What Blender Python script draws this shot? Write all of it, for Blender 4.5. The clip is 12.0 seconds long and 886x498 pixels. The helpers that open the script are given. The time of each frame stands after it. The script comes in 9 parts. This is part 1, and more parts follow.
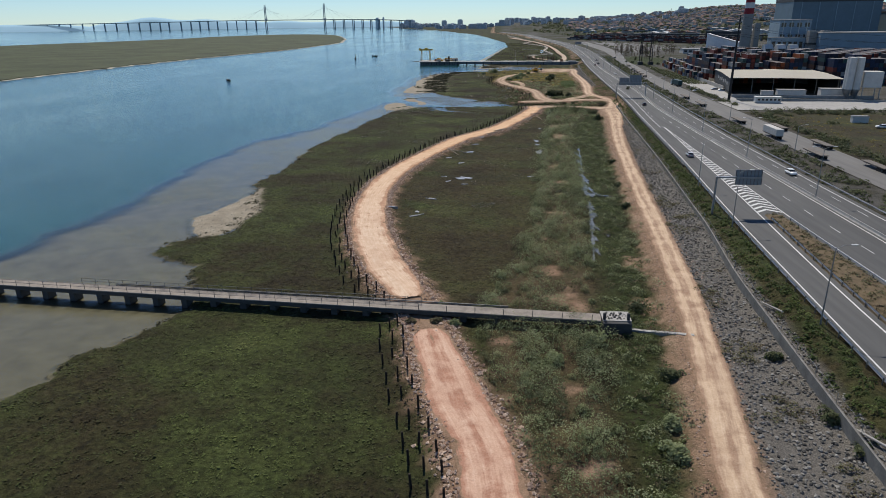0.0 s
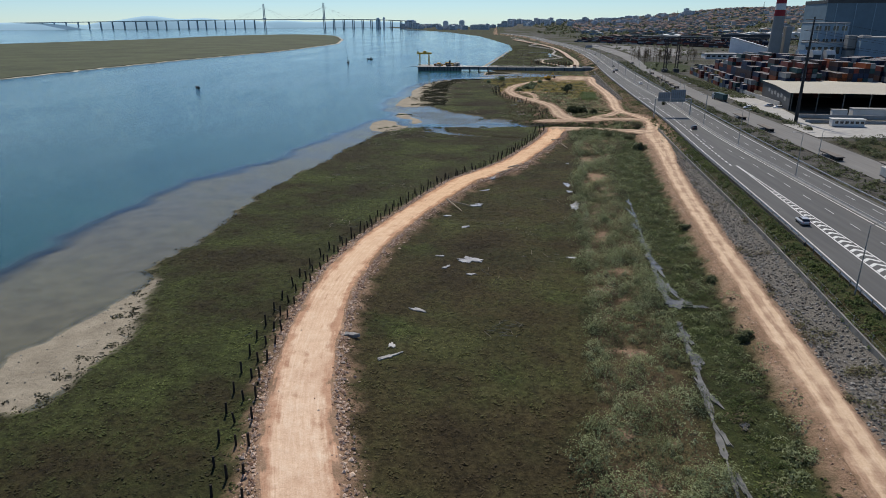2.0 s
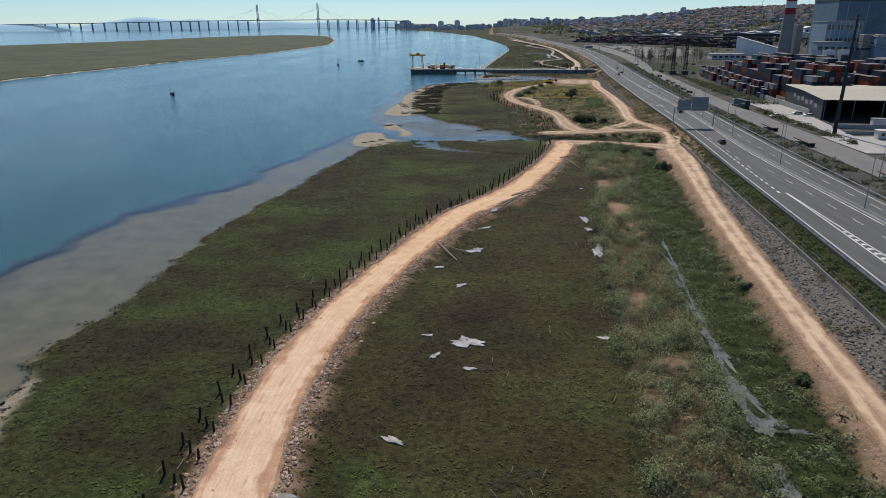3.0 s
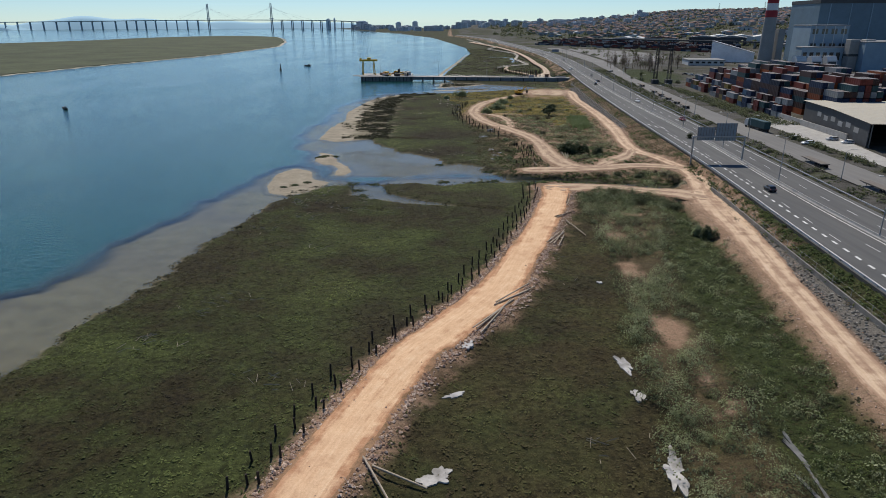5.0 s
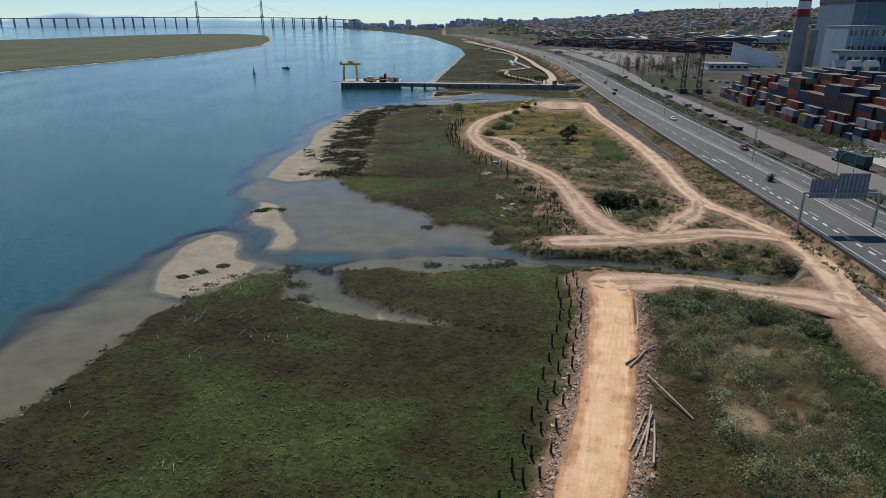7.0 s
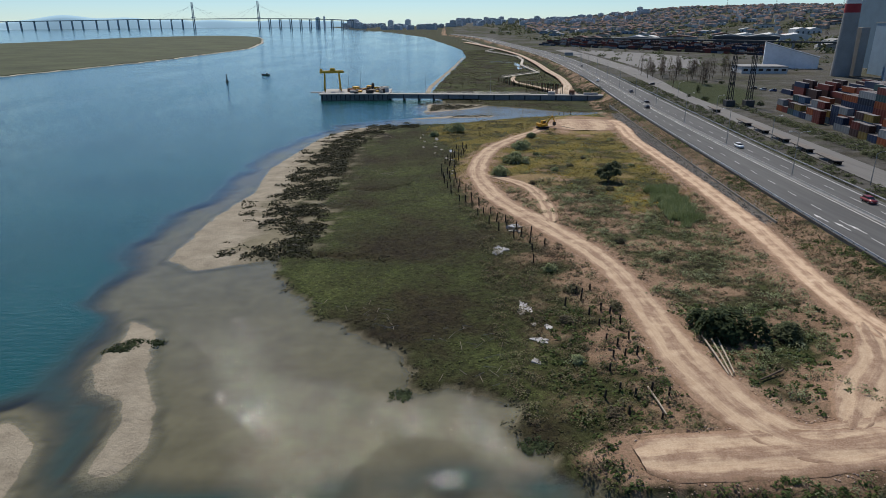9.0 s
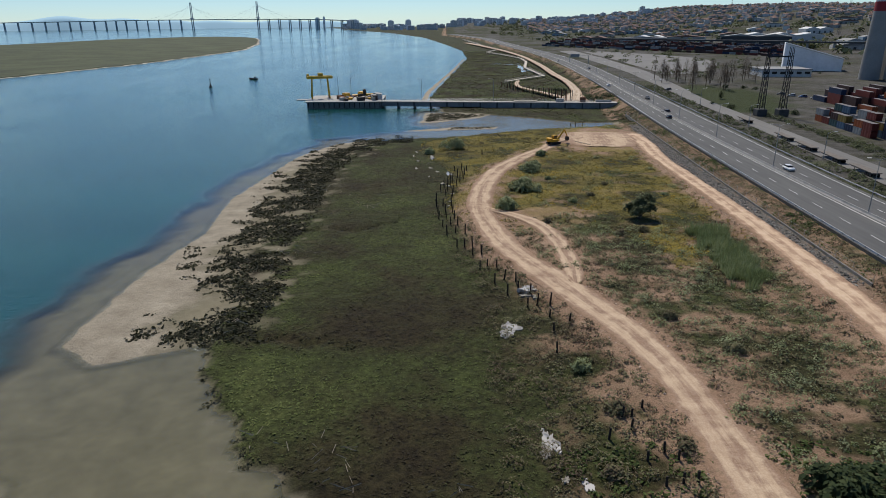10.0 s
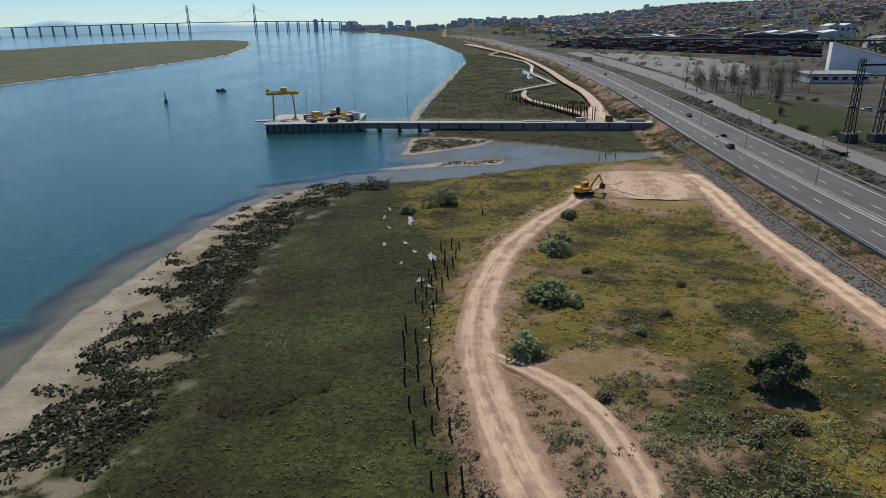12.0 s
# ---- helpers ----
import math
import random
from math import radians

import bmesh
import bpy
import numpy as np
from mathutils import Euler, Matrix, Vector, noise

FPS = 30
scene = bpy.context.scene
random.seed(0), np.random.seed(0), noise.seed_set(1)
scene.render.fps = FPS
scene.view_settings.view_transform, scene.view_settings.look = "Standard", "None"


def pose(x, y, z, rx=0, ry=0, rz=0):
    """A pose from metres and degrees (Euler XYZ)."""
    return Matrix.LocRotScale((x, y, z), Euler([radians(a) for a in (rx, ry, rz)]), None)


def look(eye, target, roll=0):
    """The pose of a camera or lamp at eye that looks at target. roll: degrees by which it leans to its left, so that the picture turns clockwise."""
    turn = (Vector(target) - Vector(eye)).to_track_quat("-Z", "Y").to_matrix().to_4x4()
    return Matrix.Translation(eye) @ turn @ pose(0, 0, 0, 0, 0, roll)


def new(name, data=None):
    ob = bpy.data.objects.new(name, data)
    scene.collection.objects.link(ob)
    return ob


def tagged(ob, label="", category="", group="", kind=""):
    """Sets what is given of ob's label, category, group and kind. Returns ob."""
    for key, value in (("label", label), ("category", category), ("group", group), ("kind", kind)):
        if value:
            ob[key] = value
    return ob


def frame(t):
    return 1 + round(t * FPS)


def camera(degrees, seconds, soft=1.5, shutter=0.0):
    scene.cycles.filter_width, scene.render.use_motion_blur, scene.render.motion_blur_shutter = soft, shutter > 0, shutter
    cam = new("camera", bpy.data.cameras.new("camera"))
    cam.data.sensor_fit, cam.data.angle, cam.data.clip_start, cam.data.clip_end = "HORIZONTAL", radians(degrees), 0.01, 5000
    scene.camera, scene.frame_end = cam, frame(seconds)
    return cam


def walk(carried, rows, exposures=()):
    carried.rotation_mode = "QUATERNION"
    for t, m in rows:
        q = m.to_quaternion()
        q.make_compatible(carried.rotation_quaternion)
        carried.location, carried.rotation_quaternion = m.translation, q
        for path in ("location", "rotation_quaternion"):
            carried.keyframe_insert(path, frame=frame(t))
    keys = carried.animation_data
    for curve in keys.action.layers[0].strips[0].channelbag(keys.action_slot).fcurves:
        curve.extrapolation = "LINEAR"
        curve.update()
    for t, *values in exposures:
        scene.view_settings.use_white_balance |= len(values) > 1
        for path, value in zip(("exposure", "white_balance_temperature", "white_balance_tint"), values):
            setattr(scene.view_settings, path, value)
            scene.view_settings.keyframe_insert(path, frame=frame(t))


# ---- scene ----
cam = camera(69.6, 12.0, soft=0.9)
PATH = [
    (0, 0.00, 0.00, 44.87, 4.76, -19.80, -0.64),
    (0.5, -1.34, 17.12, 44.81, 4.74, -19.82, -0.48),
    (1, -2.54, 34.21, 44.76, 4.68, -19.80, -0.31),
    (1.5, -3.59, 51.28, 44.71, 4.65, -19.78, -0.24),
    (2, -4.51, 68.32, 44.66, 4.76, -19.75, -0.25),
    (2.5, -5.30, 85.35, 44.62, 4.86, -19.74, -0.41),
    (3, -5.96, 102.37, 44.58, 4.45, -19.75, -0.47),
    (5, -7.48, 170.43, 44.44, 0.78, -19.67, -0.09),
    (5.5, -7.59, 187.47, 44.42, 0.33, -19.80, -0.01),
    (6, -7.60, 204.53, 44.40, 0.31, -19.84, -0.01),
    (6.5, -7.51, 221.61, 44.38, 0.22, -19.86, 0.08),
    (7, -7.32, 238.73, 44.36, 0.19, -19.79, 0.18),
    (9, -5.60, 307.65, 44.33, 0.38, -19.83, -0.30),
    (9.5, -4.92, 325.02, 44.34, 0.48, -19.84, -0.40),
    (10, -4.15, 342.46, 44.34, 0.51, -19.82, -0.45),
    (10.5, -3.27, 359.97, 44.35, 0.56, -19.78, -0.59),
    (11, -2.29, 377.57, 44.36, 0.65, -19.76, -0.67),
    (11.5, -1.20, 395.25, 44.37, 0.75, -19.71, -0.92),
    (12, -0.00, 413.03, 44.39, 0.82, -19.79, -1.06),]


def heading(yaw, pitch):
    a, b = radians(yaw), radians(pitch)
    return Vector((-math.sin(a) * math.cos(b), math.cos(a) * math.cos(b), math.sin(b)))


walk(cam, [(t, look((x, y, z), Vector((x, y, z)) + heading(yaw, pitch), roll)) for t, x, y, z, yaw, pitch, roll in PATH])

# ---------------------------------------------------------------- light
SUN_UP, SUN_TURN = 51.0, -8.2          # degrees above the horizon; degrees to the right of straight ahead
world = bpy.data.worlds.new("sky")
scene.world = world
world.use_nodes = True
sky = world.node_tree.nodes.new("ShaderNodeTexSky")
sky.sky_type = "NISHITA"
sky.sun_disc = False
sky.sun_elevation, sky.sun_rotation = radians(SUN_UP), radians(SUN_TURN)
sky.air_density, sky.dust_density, sky.ozone_density = 0.8, 0.0, 3.0
background = world.node_tree.nodes["Background"]
background.inputs["Strength"].default_value = 0.080
tint = world.node_tree.nodes.new("ShaderNodeMix")
tint.data_type, tint.blend_type = "RGBA", "MULTIPLY"
tint.inputs["Factor"].default_value = 1.0
tint.inputs[7].default_value = (0.79, 0.975, 1.16, 1)
world.node_tree.links.new(sky.outputs["Color"], tint.inputs[6])
world.node_tree.links.new(tint.outputs[2], background.inputs["Color"])
lamp = bpy.data.lights.new("sun", "SUN")
lamp.energy, lamp.angle, lamp.color = 4.2, radians(0.53), (1.0, 0.94, 0.84)
sun = new("sun", lamp)
sa, sb = radians(SUN_TURN), radians(SUN_UP)
sun.matrix_world = look((0, 0, 300), Vector((0, 0, 300)) - Vector((math.sin(sa) * math.cos(sb), math.cos(sa) * math.cos(sb), math.sin(sb))))
scene.view_settings.exposure = 0.0


# ---------------------------------------------------------------- materials
def nodes_of(name, rough=0.9, metal=0.0, spec=0.3):
    m = bpy.data.materials.new(name)
    m.use_nodes = True
    nt = m.node_tree
    b = nt.nodes["Principled BSDF"]
    b.inputs["Roughness"].default_value = rough
    b.inputs["Metallic"].default_value = metal
    b.inputs["Specular IOR Level"].default_value = spec
    return m, nt, b




def noise_of(nt, scale, detail=4.0, rough=0.55, coord=None):
    n = nt.nodes.new("ShaderNodeTexNoise")
    n.inputs["Scale"].default_value, n.inputs["Detail"].default_value, n.inputs["Roughness"].default_value = scale, detail, rough
    if coord is not None:
        nt.links.new(coord, n.inputs["Vector"])
    return n.outputs["Fac"]


def ramp_of(nt, fac, stops):
    r = nt.nodes.new("ShaderNodeValToRGB")
    els = r.color_ramp.elements
    while len(els) < len(stops):
        els.new(0.5)
    for e, (p, c) in zip(els, stops):
        e.position, e.color = p, (*c, 1)
    nt.links.new(fac, r.inputs["Fac"])
    return r.outputs["Color"]


def mix_of(nt, fac, a, b, blend="MIX"):
    n = nt.nodes.new("ShaderNodeMix")
    n.data_type, n.blend_type = "RGBA", blend
    for sock, v in ((n.inputs["Factor"], fac), (n.inputs[6], a), (n.inputs[7], b)):
        if isinstance(v, (int, float)):
            sock.default_value = v
        elif isinstance(v, tuple):
            sock.default_value = (*v, 1)
        else:
            nt.links.new(v, sock)
    return n.outputs[2]


def math_of(nt, op, a, b=0.0, c=0.0):
    n = nt.nodes.new("ShaderNodeMath")
    n.operation = op
    for sock, v in zip(n.inputs, (a, b, c)):
        if isinstance(v, (int, float)):
            sock.default_value = v
        else:
            nt.links.new(v, sock)
    return n.outputs[0]


def bump_of(nt, b, height, strength=0.5, distance=0.1):
    n = nt.nodes.new("ShaderNodeBump")
    n.inputs["Strength"].default_value, n.inputs["Distance"].default_value = strength, distance
    nt.links.new(height, n.inputs["Height"])
    nt.links.new(n.outputs["Normal"], b.inputs["Normal"])


def place_of(nt):
    return nt.nodes.new("ShaderNodeNewGeometry").outputs["Position"]


def attr_of(nt, name):
    n = nt.nodes.new("ShaderNodeAttribute")
    n.attribute_name = name
    return n.outputs["Fac"]


def island_of(nt):
    return nt.nodes.new("ShaderNodeNewGeometry").outputs["Random Per Island"]


def plain(name, colour, rough=0.7, metal=0.0, vary=0.25, scale=1.5, bump=0.0, by_object=False, spec=0.3):
    """A surface of one colour with two scales of wear."""
    m, nt, b = nodes_of(name, rough, metal, spec)
    pos = place_of(nt)
    big, fine = noise_of(nt, scale, 5, 0.6, pos), noise_of(nt, scale * 9, 4, 0.6, pos)
    low = tuple(c * (1 - vary) for c in colour)
    high = tuple(min(1, c * (1 + vary)) for c in colour)
    col = ramp_of(nt, big, [(0.3, low), (0.7, high)])
    col = mix_of(nt, 0.35, col, ramp_of(nt, fine, [(0.3, low), (0.7, high)]))
    if by_object:
        info = nt.nodes.new("ShaderNodeObjectInfo")
        col = mix_of(nt, math_of(nt, "MULTIPLY", info.outputs["Random"], 0.45), col, tuple(c * 0.45 for c in colour))
    nt.links.new(col, b.inputs["Base Color"])
    if bump:
        bump_of(nt, b, fine, 0.6, bump)
    return m


# ---------------------------------------------------------------- plan helpers
K = 1.75        # metres in one unit of the plan below
ROAD_Z = 3.5
TRACK_Z = 1.5


def smooth(a, b, v):
    t = np.clip((v - a) / (b - a), 0, 1)
    return t * t * (3 - 2 * t)


def spline(points, step):
    """Points of a Catmull-Rom curve through rows of any width, every step metres."""
    p = np.array(points, float)
    p = np.vstack([2 * p[0] - p[1], p, 2 * p[-1] - p[-2]])
    out = []
    for i in range(1, len(p) - 2):
        n = max(1, int(np.linalg.norm(p[i + 1, :2] - p[i, :2]) / step))
        t = np.linspace(0, 1, n, endpoint=False)[:, None]
        out.append(0.5 * (2 * p[i] + (p[i + 1] - p[i - 1]) * t + (2 * p[i - 1] - 5 * p[i] + 4 * p[i + 1] - p[i + 2]) * t**2
                          + (3 * p[i] - p[i - 1] - 3 * p[i + 1] + p[i + 2]) * t**3))
    out.append(p[-2:-1])
    return np.vstack(out)


def inside(px, py, poly):
    hit = np.zeros(px.shape, bool)
    q = np.array(poly)
    for (x0, y0), (x1, y1) in zip(q, np.roll(q, -1, 0)):
        if y0 != y1:
            hit ^= ((y0 > py) != (y1 > py)) & (px < (x1 - x0) * (py - y0) / (y1 - y0) + x0)
    return hit


def off_line(px, py, line, closed=False):
    """Distance from points to a line of corners."""
    q = np.array(line)[:, :2]
    best = np.full(px.shape, 1e9)
    ends = zip(q, np.roll(q, -1, 0)) if closed else zip(q[:-1], q[1:])
    for (x0, y0), (x1, y1) in ends:
        dx, dy = x1 - x0, y1 - y0
        t = np.clip(((px - x0) * dx + (py - y0) * dy) / max(dx * dx + dy * dy, 1e-9), 0, 1)
        np.minimum(best, (px - x0 - t * dx) ** 2 + (py - y0 - t * dy) ** 2, out=best)
    return np.sqrt(best)


def signed(px, py, poly):
    d = off_line(px, py, poly, True)
    return np.where(inside(px, py, poly), d, -d)


_wave = np.random.RandomState(5)
_dirs = _wave.uniform(0, 6.283, (5, 9))
_phase = _wave.uniform(0, 6.283, (5, 9))


def ripple(x, y, size):
    """Smooth uneven value of about -1 to 1 with features of that size in metres."""
    v = 0
    for k in range(5):
        w = 0
        for j in range(9):
            f = 6.283 / (size * (0.75 + 0.08 * j)) * 1.9**k
            w = w + np.sin((x * np.cos(_dirs[k, j]) + y * np.sin(_dirs[k, j])) * f + _phase[k, j])
        v = v + w / 4.2 * 0.55**k
    return v * 0.6


def plan(*pairs):
    return np.array(pairs, float) * K


# the shore of the mainland, from south to north, with its two creeks
SHORE = plan((-38, -60), (-35, 36), (-33, 43.4), (-28.5, 52.4), (-31, 58.4), (-33, 64), (-39.8, 67.2), (-39.7, 71.2), (-34, 75), (-33.6, 85),
             (-36.8, 95), (-39.7, 102), (-38.3, 112), (-38.5, 134), (-36.8, 148), (-34.2, 160), (-33.8, 170), (-32, 178.5), (-30.4, 189), (-24.5, 198.3),
             (-20.5, 199.7), (-19.4, 192.6), (-11, 188.4), (-4, 187), (-10.9, 191), (-15, 194.5), (-16.2, 200.2), (-10, 200.5), (-5.8, 198.6),
             (0.2, 200.6), (6.5, 201.2), (9.7, 201), (15.8, 200.4), (18.6, 200.1), (21.5, 198), (24.5, 196.5), (27, 196.0), (30.8, 196.5), (33, 197.1))
SHORE = np.vstack([SHORE, plan((33.2, 198.4), (29.2, 198.9), (25.9, 199.9), (22.2, 201.1), (19.2, 202.4), (16.5, 202.9), (10.4, 204.2), (6.9, 204.6), (3.5, 206.6), (1.8, 210.8), (2.4, 214), (-1.6, 215.5), (-5.6, 216.4),
                               (-6.6, 221.4), (-10, 223.8), (-14.5, 228), (-20.4, 236.7), (-22.8, 246), (-22.4, 254.5), (-23.4, 260), (-25.4, 265), (-24, 272), (-24.6, 283), (-25.6, 294),
                               (-25.6, 306), (-23, 323), (-17.5, 335.5), (-14.3, 336.2), (-9.2, 339), (-3.4, 340), (5.1, 343), (15.4, 348.4), (21.2, 351), (29.8, 350.5), (41.2, 356.8), (49, 362)),
                   plan((49, 368), (43, 362.5), (31.5, 361.5), (24, 368), (15.2, 374), (4, 379), (-3, 383), (-9, 408), (-8, 436), (1.2, 534), (10.7, 653), (9, 760), (-5, 900),
                        (-35, 1165), (-110, 1500), (-200, 1800), (-313, 2160), (-487, 2717), (-600, 3000), (2800, 3000), (2800, -60))])
ISLAND = plan((-232, 230), (-236, 330), (-222, 480), (-207, 560), (-196, 625), (-193, 700), (-190, 800), (-208, 900), (-236, 1020), (-311, 1250),
              (-412, 1335), (-500, 1220), (-528, 1016), (-617, 788), (-700, 500), (-700, 150), (-300, 150))
BARS = [plan((-41.2, 82), (-39.8, 84), (-37.3, 97.7), (-34.5, 91), (-33.5, 82), (-34.4, 77), (-35.7, 73.6), (-38.6, 75.8)),
        plan((-34.3, 198.5), (-34.8, 207.4), (-32.9, 211.6), (-29.4, 209.5), (-28.2, 203.7), (-25, 201), (-26, 197), (-29.5, 193), (-32.4, 194.1)),
        plan((-31.2, 226.9), (-30.4, 223.7), (-30.6, 219), (-29, 215.8), (-26, 214.5), (-24.8, 211.1), (-25, 206.9), (-24.1, 206.2), (-22.9, 206.4),
             (-22.4, 209.4), (-24, 213.8), (-26.8, 218.5), (-28.6, 225.2)),
        plan((-34.3, 242.5), (-34.5, 260.1), (-32.6, 272.3), (-34.8, 288.3), (-33, 306), (-31.5, 320), (-26.2, 333), (-18, 339), (-20, 330), (-23, 310), (-22.6, 283.7),
             (-22, 268.9), (-21.6, 256), (-22.0, 252.5), (-23, 243), (-30.2, 239.9)),
        plan((-9.6, 363), (-8.8, 369), (-8.5, 381), (0.5, 380), (9.2, 376.6), (5.2, 370.4), (-4.2, 365), (-7, 362.6)),
        plan((-13.1, 350.2), (-7, 352.6), (-0.6, 355.2), (10, 355.6), (8.7, 352.6), (-0.7, 351.6), (-10, 349.4)),
        plan((-4, 385), (-11.6, 408), (-10.8, 436), (-6.4, 482), (-1.4, 534), (3.5, 593), (8.6, 653), (10.7, 653), (5.5, 593), (1.2, 534), (-4.2, 482), (-8, 436), (-9, 408))]
SHALLOWS = plan((-70, -60), (-62, 40), (-55, 66), (-52, 90), (-54, 115), (-52, 140), (-44, 156), (-41, 177), (-36.4, 196), (-34.6, 209), (-33.2, 222), (-34.4, 233), (-37, 244), (-38.5, 256),
                (-36, 272), (-37, 292), (-35, 313), (-29, 336), (-17, 345.5), (0, 352), (-8, 360), (-10, 372), (-8, 384), (0, 384), (60, 380), (60, -60))

# channels in the mud flats: x, y, half width, depth
CHANNELS = [np.array([(14, 356, 2.6, 0.62), (4, 359.6, 2.4, 0.6), (-5, 361.5, 2.2, 0.55), (-17.6, 359.6, 2.4, 0.5), (-27.7, 357.2, 2.6, 0.5), (-36, 356.4, 3.2, 0.6), (-44, 360, 4, 0.8)]),
            np.array([(-33, 348, 4.2, 0.4), (-31.8, 354, 3.6, 0.45), (-30, 357, 2.5, 0.5)]),
            np.array([(-25, 359, 1.3, 0.22), (-26.7, 367.7, 1.2, 0.18), (-32.6, 378.7, 1.6, 0.12), (-34.8, 393, 1.2, 0.08)]),
            np.array([(-8.8, 366, 0.9, 0.2), (-9.3, 359, 1.2, 0.3), (-12.1, 352.7, 1.3, 0.25)]),
            np.array([(-13.8, 380.2, 1.3, 0.16), (-18.5, 385.3, 0.9, 0.1)])]
DEEP_POOL = np.array([(-95, 402), (-73.7, 402), (-65.5, 401.6), (-59.7, 399.7), (-55.3, 393.1), (-56.7, 387.2), (-53.6, 380), (-47, 374.2), (-44.8, 368), (-44.6, 361), (-48.6, 362), (-52, 371), (-58, 375), (-64, 372), (-95, 372)], float)
# narrow drains in the marsh
DRAINS = [np.array(p, float) for p in (((-7, 327), (-2.1, 325.8), (1.7, 323.9), (7.2, 322.7)), ((-32.2, 424.7), (-28.9, 426.5), (-24.5, 423.5), (-22.1, 425.8), (-17.9, 422.4)), ((-36.4, 476.6), (-30.2, 478.6), (-24.6, 476.2), (-20.4, 480.4), (-16.4, 483)),
                                       ((-35.4, 324.5), (-28.1, 323.8), (-24.7, 322.2)))]

# tracks: centre and half width
MAIN_TRACK = np.array([(0.8, 5, 2.1), (0.3, 28.6, 2.05), (-2.5, 38.7, 2.05), (-4.4, 45.1, 1.9), (-5.9, 50.6, 1.6), (-8.7, 57.4, 2), (-10.7, 61.5, 2.3), (-13, 67.3, 2.5), (-15.5, 75.5, 2.4),
                       (-17.2, 84.5, 2.3), (-18.1, 95.5, 2.15), (-17.3, 106.3, 2.1), (-14.2, 120.3, 1.95), (-8.1, 139.6, 2.2), (-4.9, 145.5, 2.3), (0, 153.9, 2.4),
                       (4.2, 165.9, 2.1), (6.9, 174, 2.1), (9.9, 184.2, 2.2), (11.3, 190, 2.2), (11.9, 193.5, 2.5), (12.2, 196.4, 2.6)]) * K
LINK_TRACK = np.array([(10.4, 195.2, 2.2), (14.5, 195.1, 2.7), (18.4, 195.0, 1.8), (21.2, 194.3, 1.2), (23.8, 193, 1.3), (26.8, 191.6, 1.9), (30, 190.4, 2.8), (33.4, 187.8, 3.0)]) * K
INLET = plan((-19.6, 199.2), (-18.6, 193.4), (-11, 189.2), (-6, 188), (-10.6, 190.4), (-14.2, 193.6), (-15.8, 199.2))
CREEK = plan((5.5, 202.2), (9.7, 201.2), (15.8, 200.6), (18.6, 200.3), (21.5, 198.4), (24.5, 196.9), (27, 196.4), (30.8, 196.8), (32.6, 197.4), (29.2, 198.7), (25.9, 199.7), (22.2, 200.9), (19.2, 202.2), (16.5, 202.8), (13.3, 203.8), (10.4, 204.1), (6.9, 204.3))
SIDE_TRACK = np.array([(11.5, 5, 1.5), (14, 29.2, 1.45), (14.7, 33.2, 1.5), (15.8, 39.4, 1.45), (17.1, 47.8, 1.4), (18.7, 59.7, 1.5), (20.4, 78.1, 1.4), (23.4, 110.2, 1.35),
                       (26, 135, 1.5), (28.5, 153.5, 1.6), (30.4, 165.3, 1.9), (31.6, 174, 2.3), (33.2, 186, 3.2), (35.3, 197, 2.2), (36.2, 206, 1.5), (34.3, 216, 1.4), (32.2, 222.5, 1.6),
                       (32.0, 230, 1.7), (33.1, 240, 1.7), (34.4, 251.4, 1.9), (35.7, 275, 1.7), (36.3, 310, 1.7), (37.8, 326, 2.2), (37.6, 337, 2.8)]) * K
LOOP_TRACK = np.vstack([np.array([(36.5, 207.5, 1.5), (30, 209.6, 1.9), (24, 208.8, 2.2), (19, 208.2, 2.2), (16.5, 211, 2.2), (14.9, 218, 2.1), (14.7, 223, 1.9), (14.2, 234.2, 1.6), (12.7, 242.3, 1.7), (8.8, 252.6, 2)]) * K,
                        np.array([(10.4, 454, 3.1), (7.5, 462, 3.1), (5.95, 468.6, 3.2), (4.3, 479.3, 2.9), (3.5, 487, 2.9), (3.5, 494, 3.1), (4.5, 503, 3.1), (6.2, 514.2, 3.1), (11.2, 531.2, 3.1), (20.3, 549.5, 2.7), (29.8, 563.8, 2.4),
                                  (34.5, 573, 2.8), (40.2, 580, 3.5), (45.5, 584.5, 3.8)])])
SPUR_TRACK = np.array([(14.2, 362.2, 3.5), (20, 362.8, 3.9), (28, 363.2, 3.8), (36, 363.7, 3.7), (44, 364.2, 3.4)])
BRANCH_TRACK = np.array([(5.0, 489.5, 1.3), (6.8, 487.6, 1.4), (10.0, 484.6, 1.6), (13.6, 480.4, 1.9), (16.2, 475, 2.0), (17.6, 469, 2.0), (18.4, 460, 2.1), (18.4, 451, 2.0), (17.6, 443, 1.4)])
FAN_TRACK = np.array([(11.8, 484.4, 1.2), (15.0, 486.6, 2.6), (19.4, 487.4, 2.7), (23.2, 486.8, 1.1)])
TURN_TRACK = np.array([(22, 209.5, 1), (25.5, 214, 1.9), (29, 218, 1.6), (31.5, 224, 0.9)]) * K
PAD_TRACK = np.array([(28.6, 322, 5.5), (29.4, 327, 7.5), (30.2, 333, 8.2), (31, 339.5, 7)]) * K
TRACKS = [PAD_TRACK, MAIN_TRACK, LINK_TRACK, SIDE_TRACK, LOOP_TRACK, SPUR_TRACK, BRANCH_TRACK, FAN_TRACK, TURN_TRACK]

# the motorway's lines: x over y
Y_ALL = np.arange(-120.0, 2300.0, 2.0)


def lane(*pairs):
    p = np.array(pairs, float) * K
    v = np.interp(np.arange(-320.0, 2500.0, 2.0), p[:, 1], p[:, 0])
    w = np.hanning(41)
    return np.convolve(v, w / w.sum(), "same")[100:100 + len(Y_ALL)]


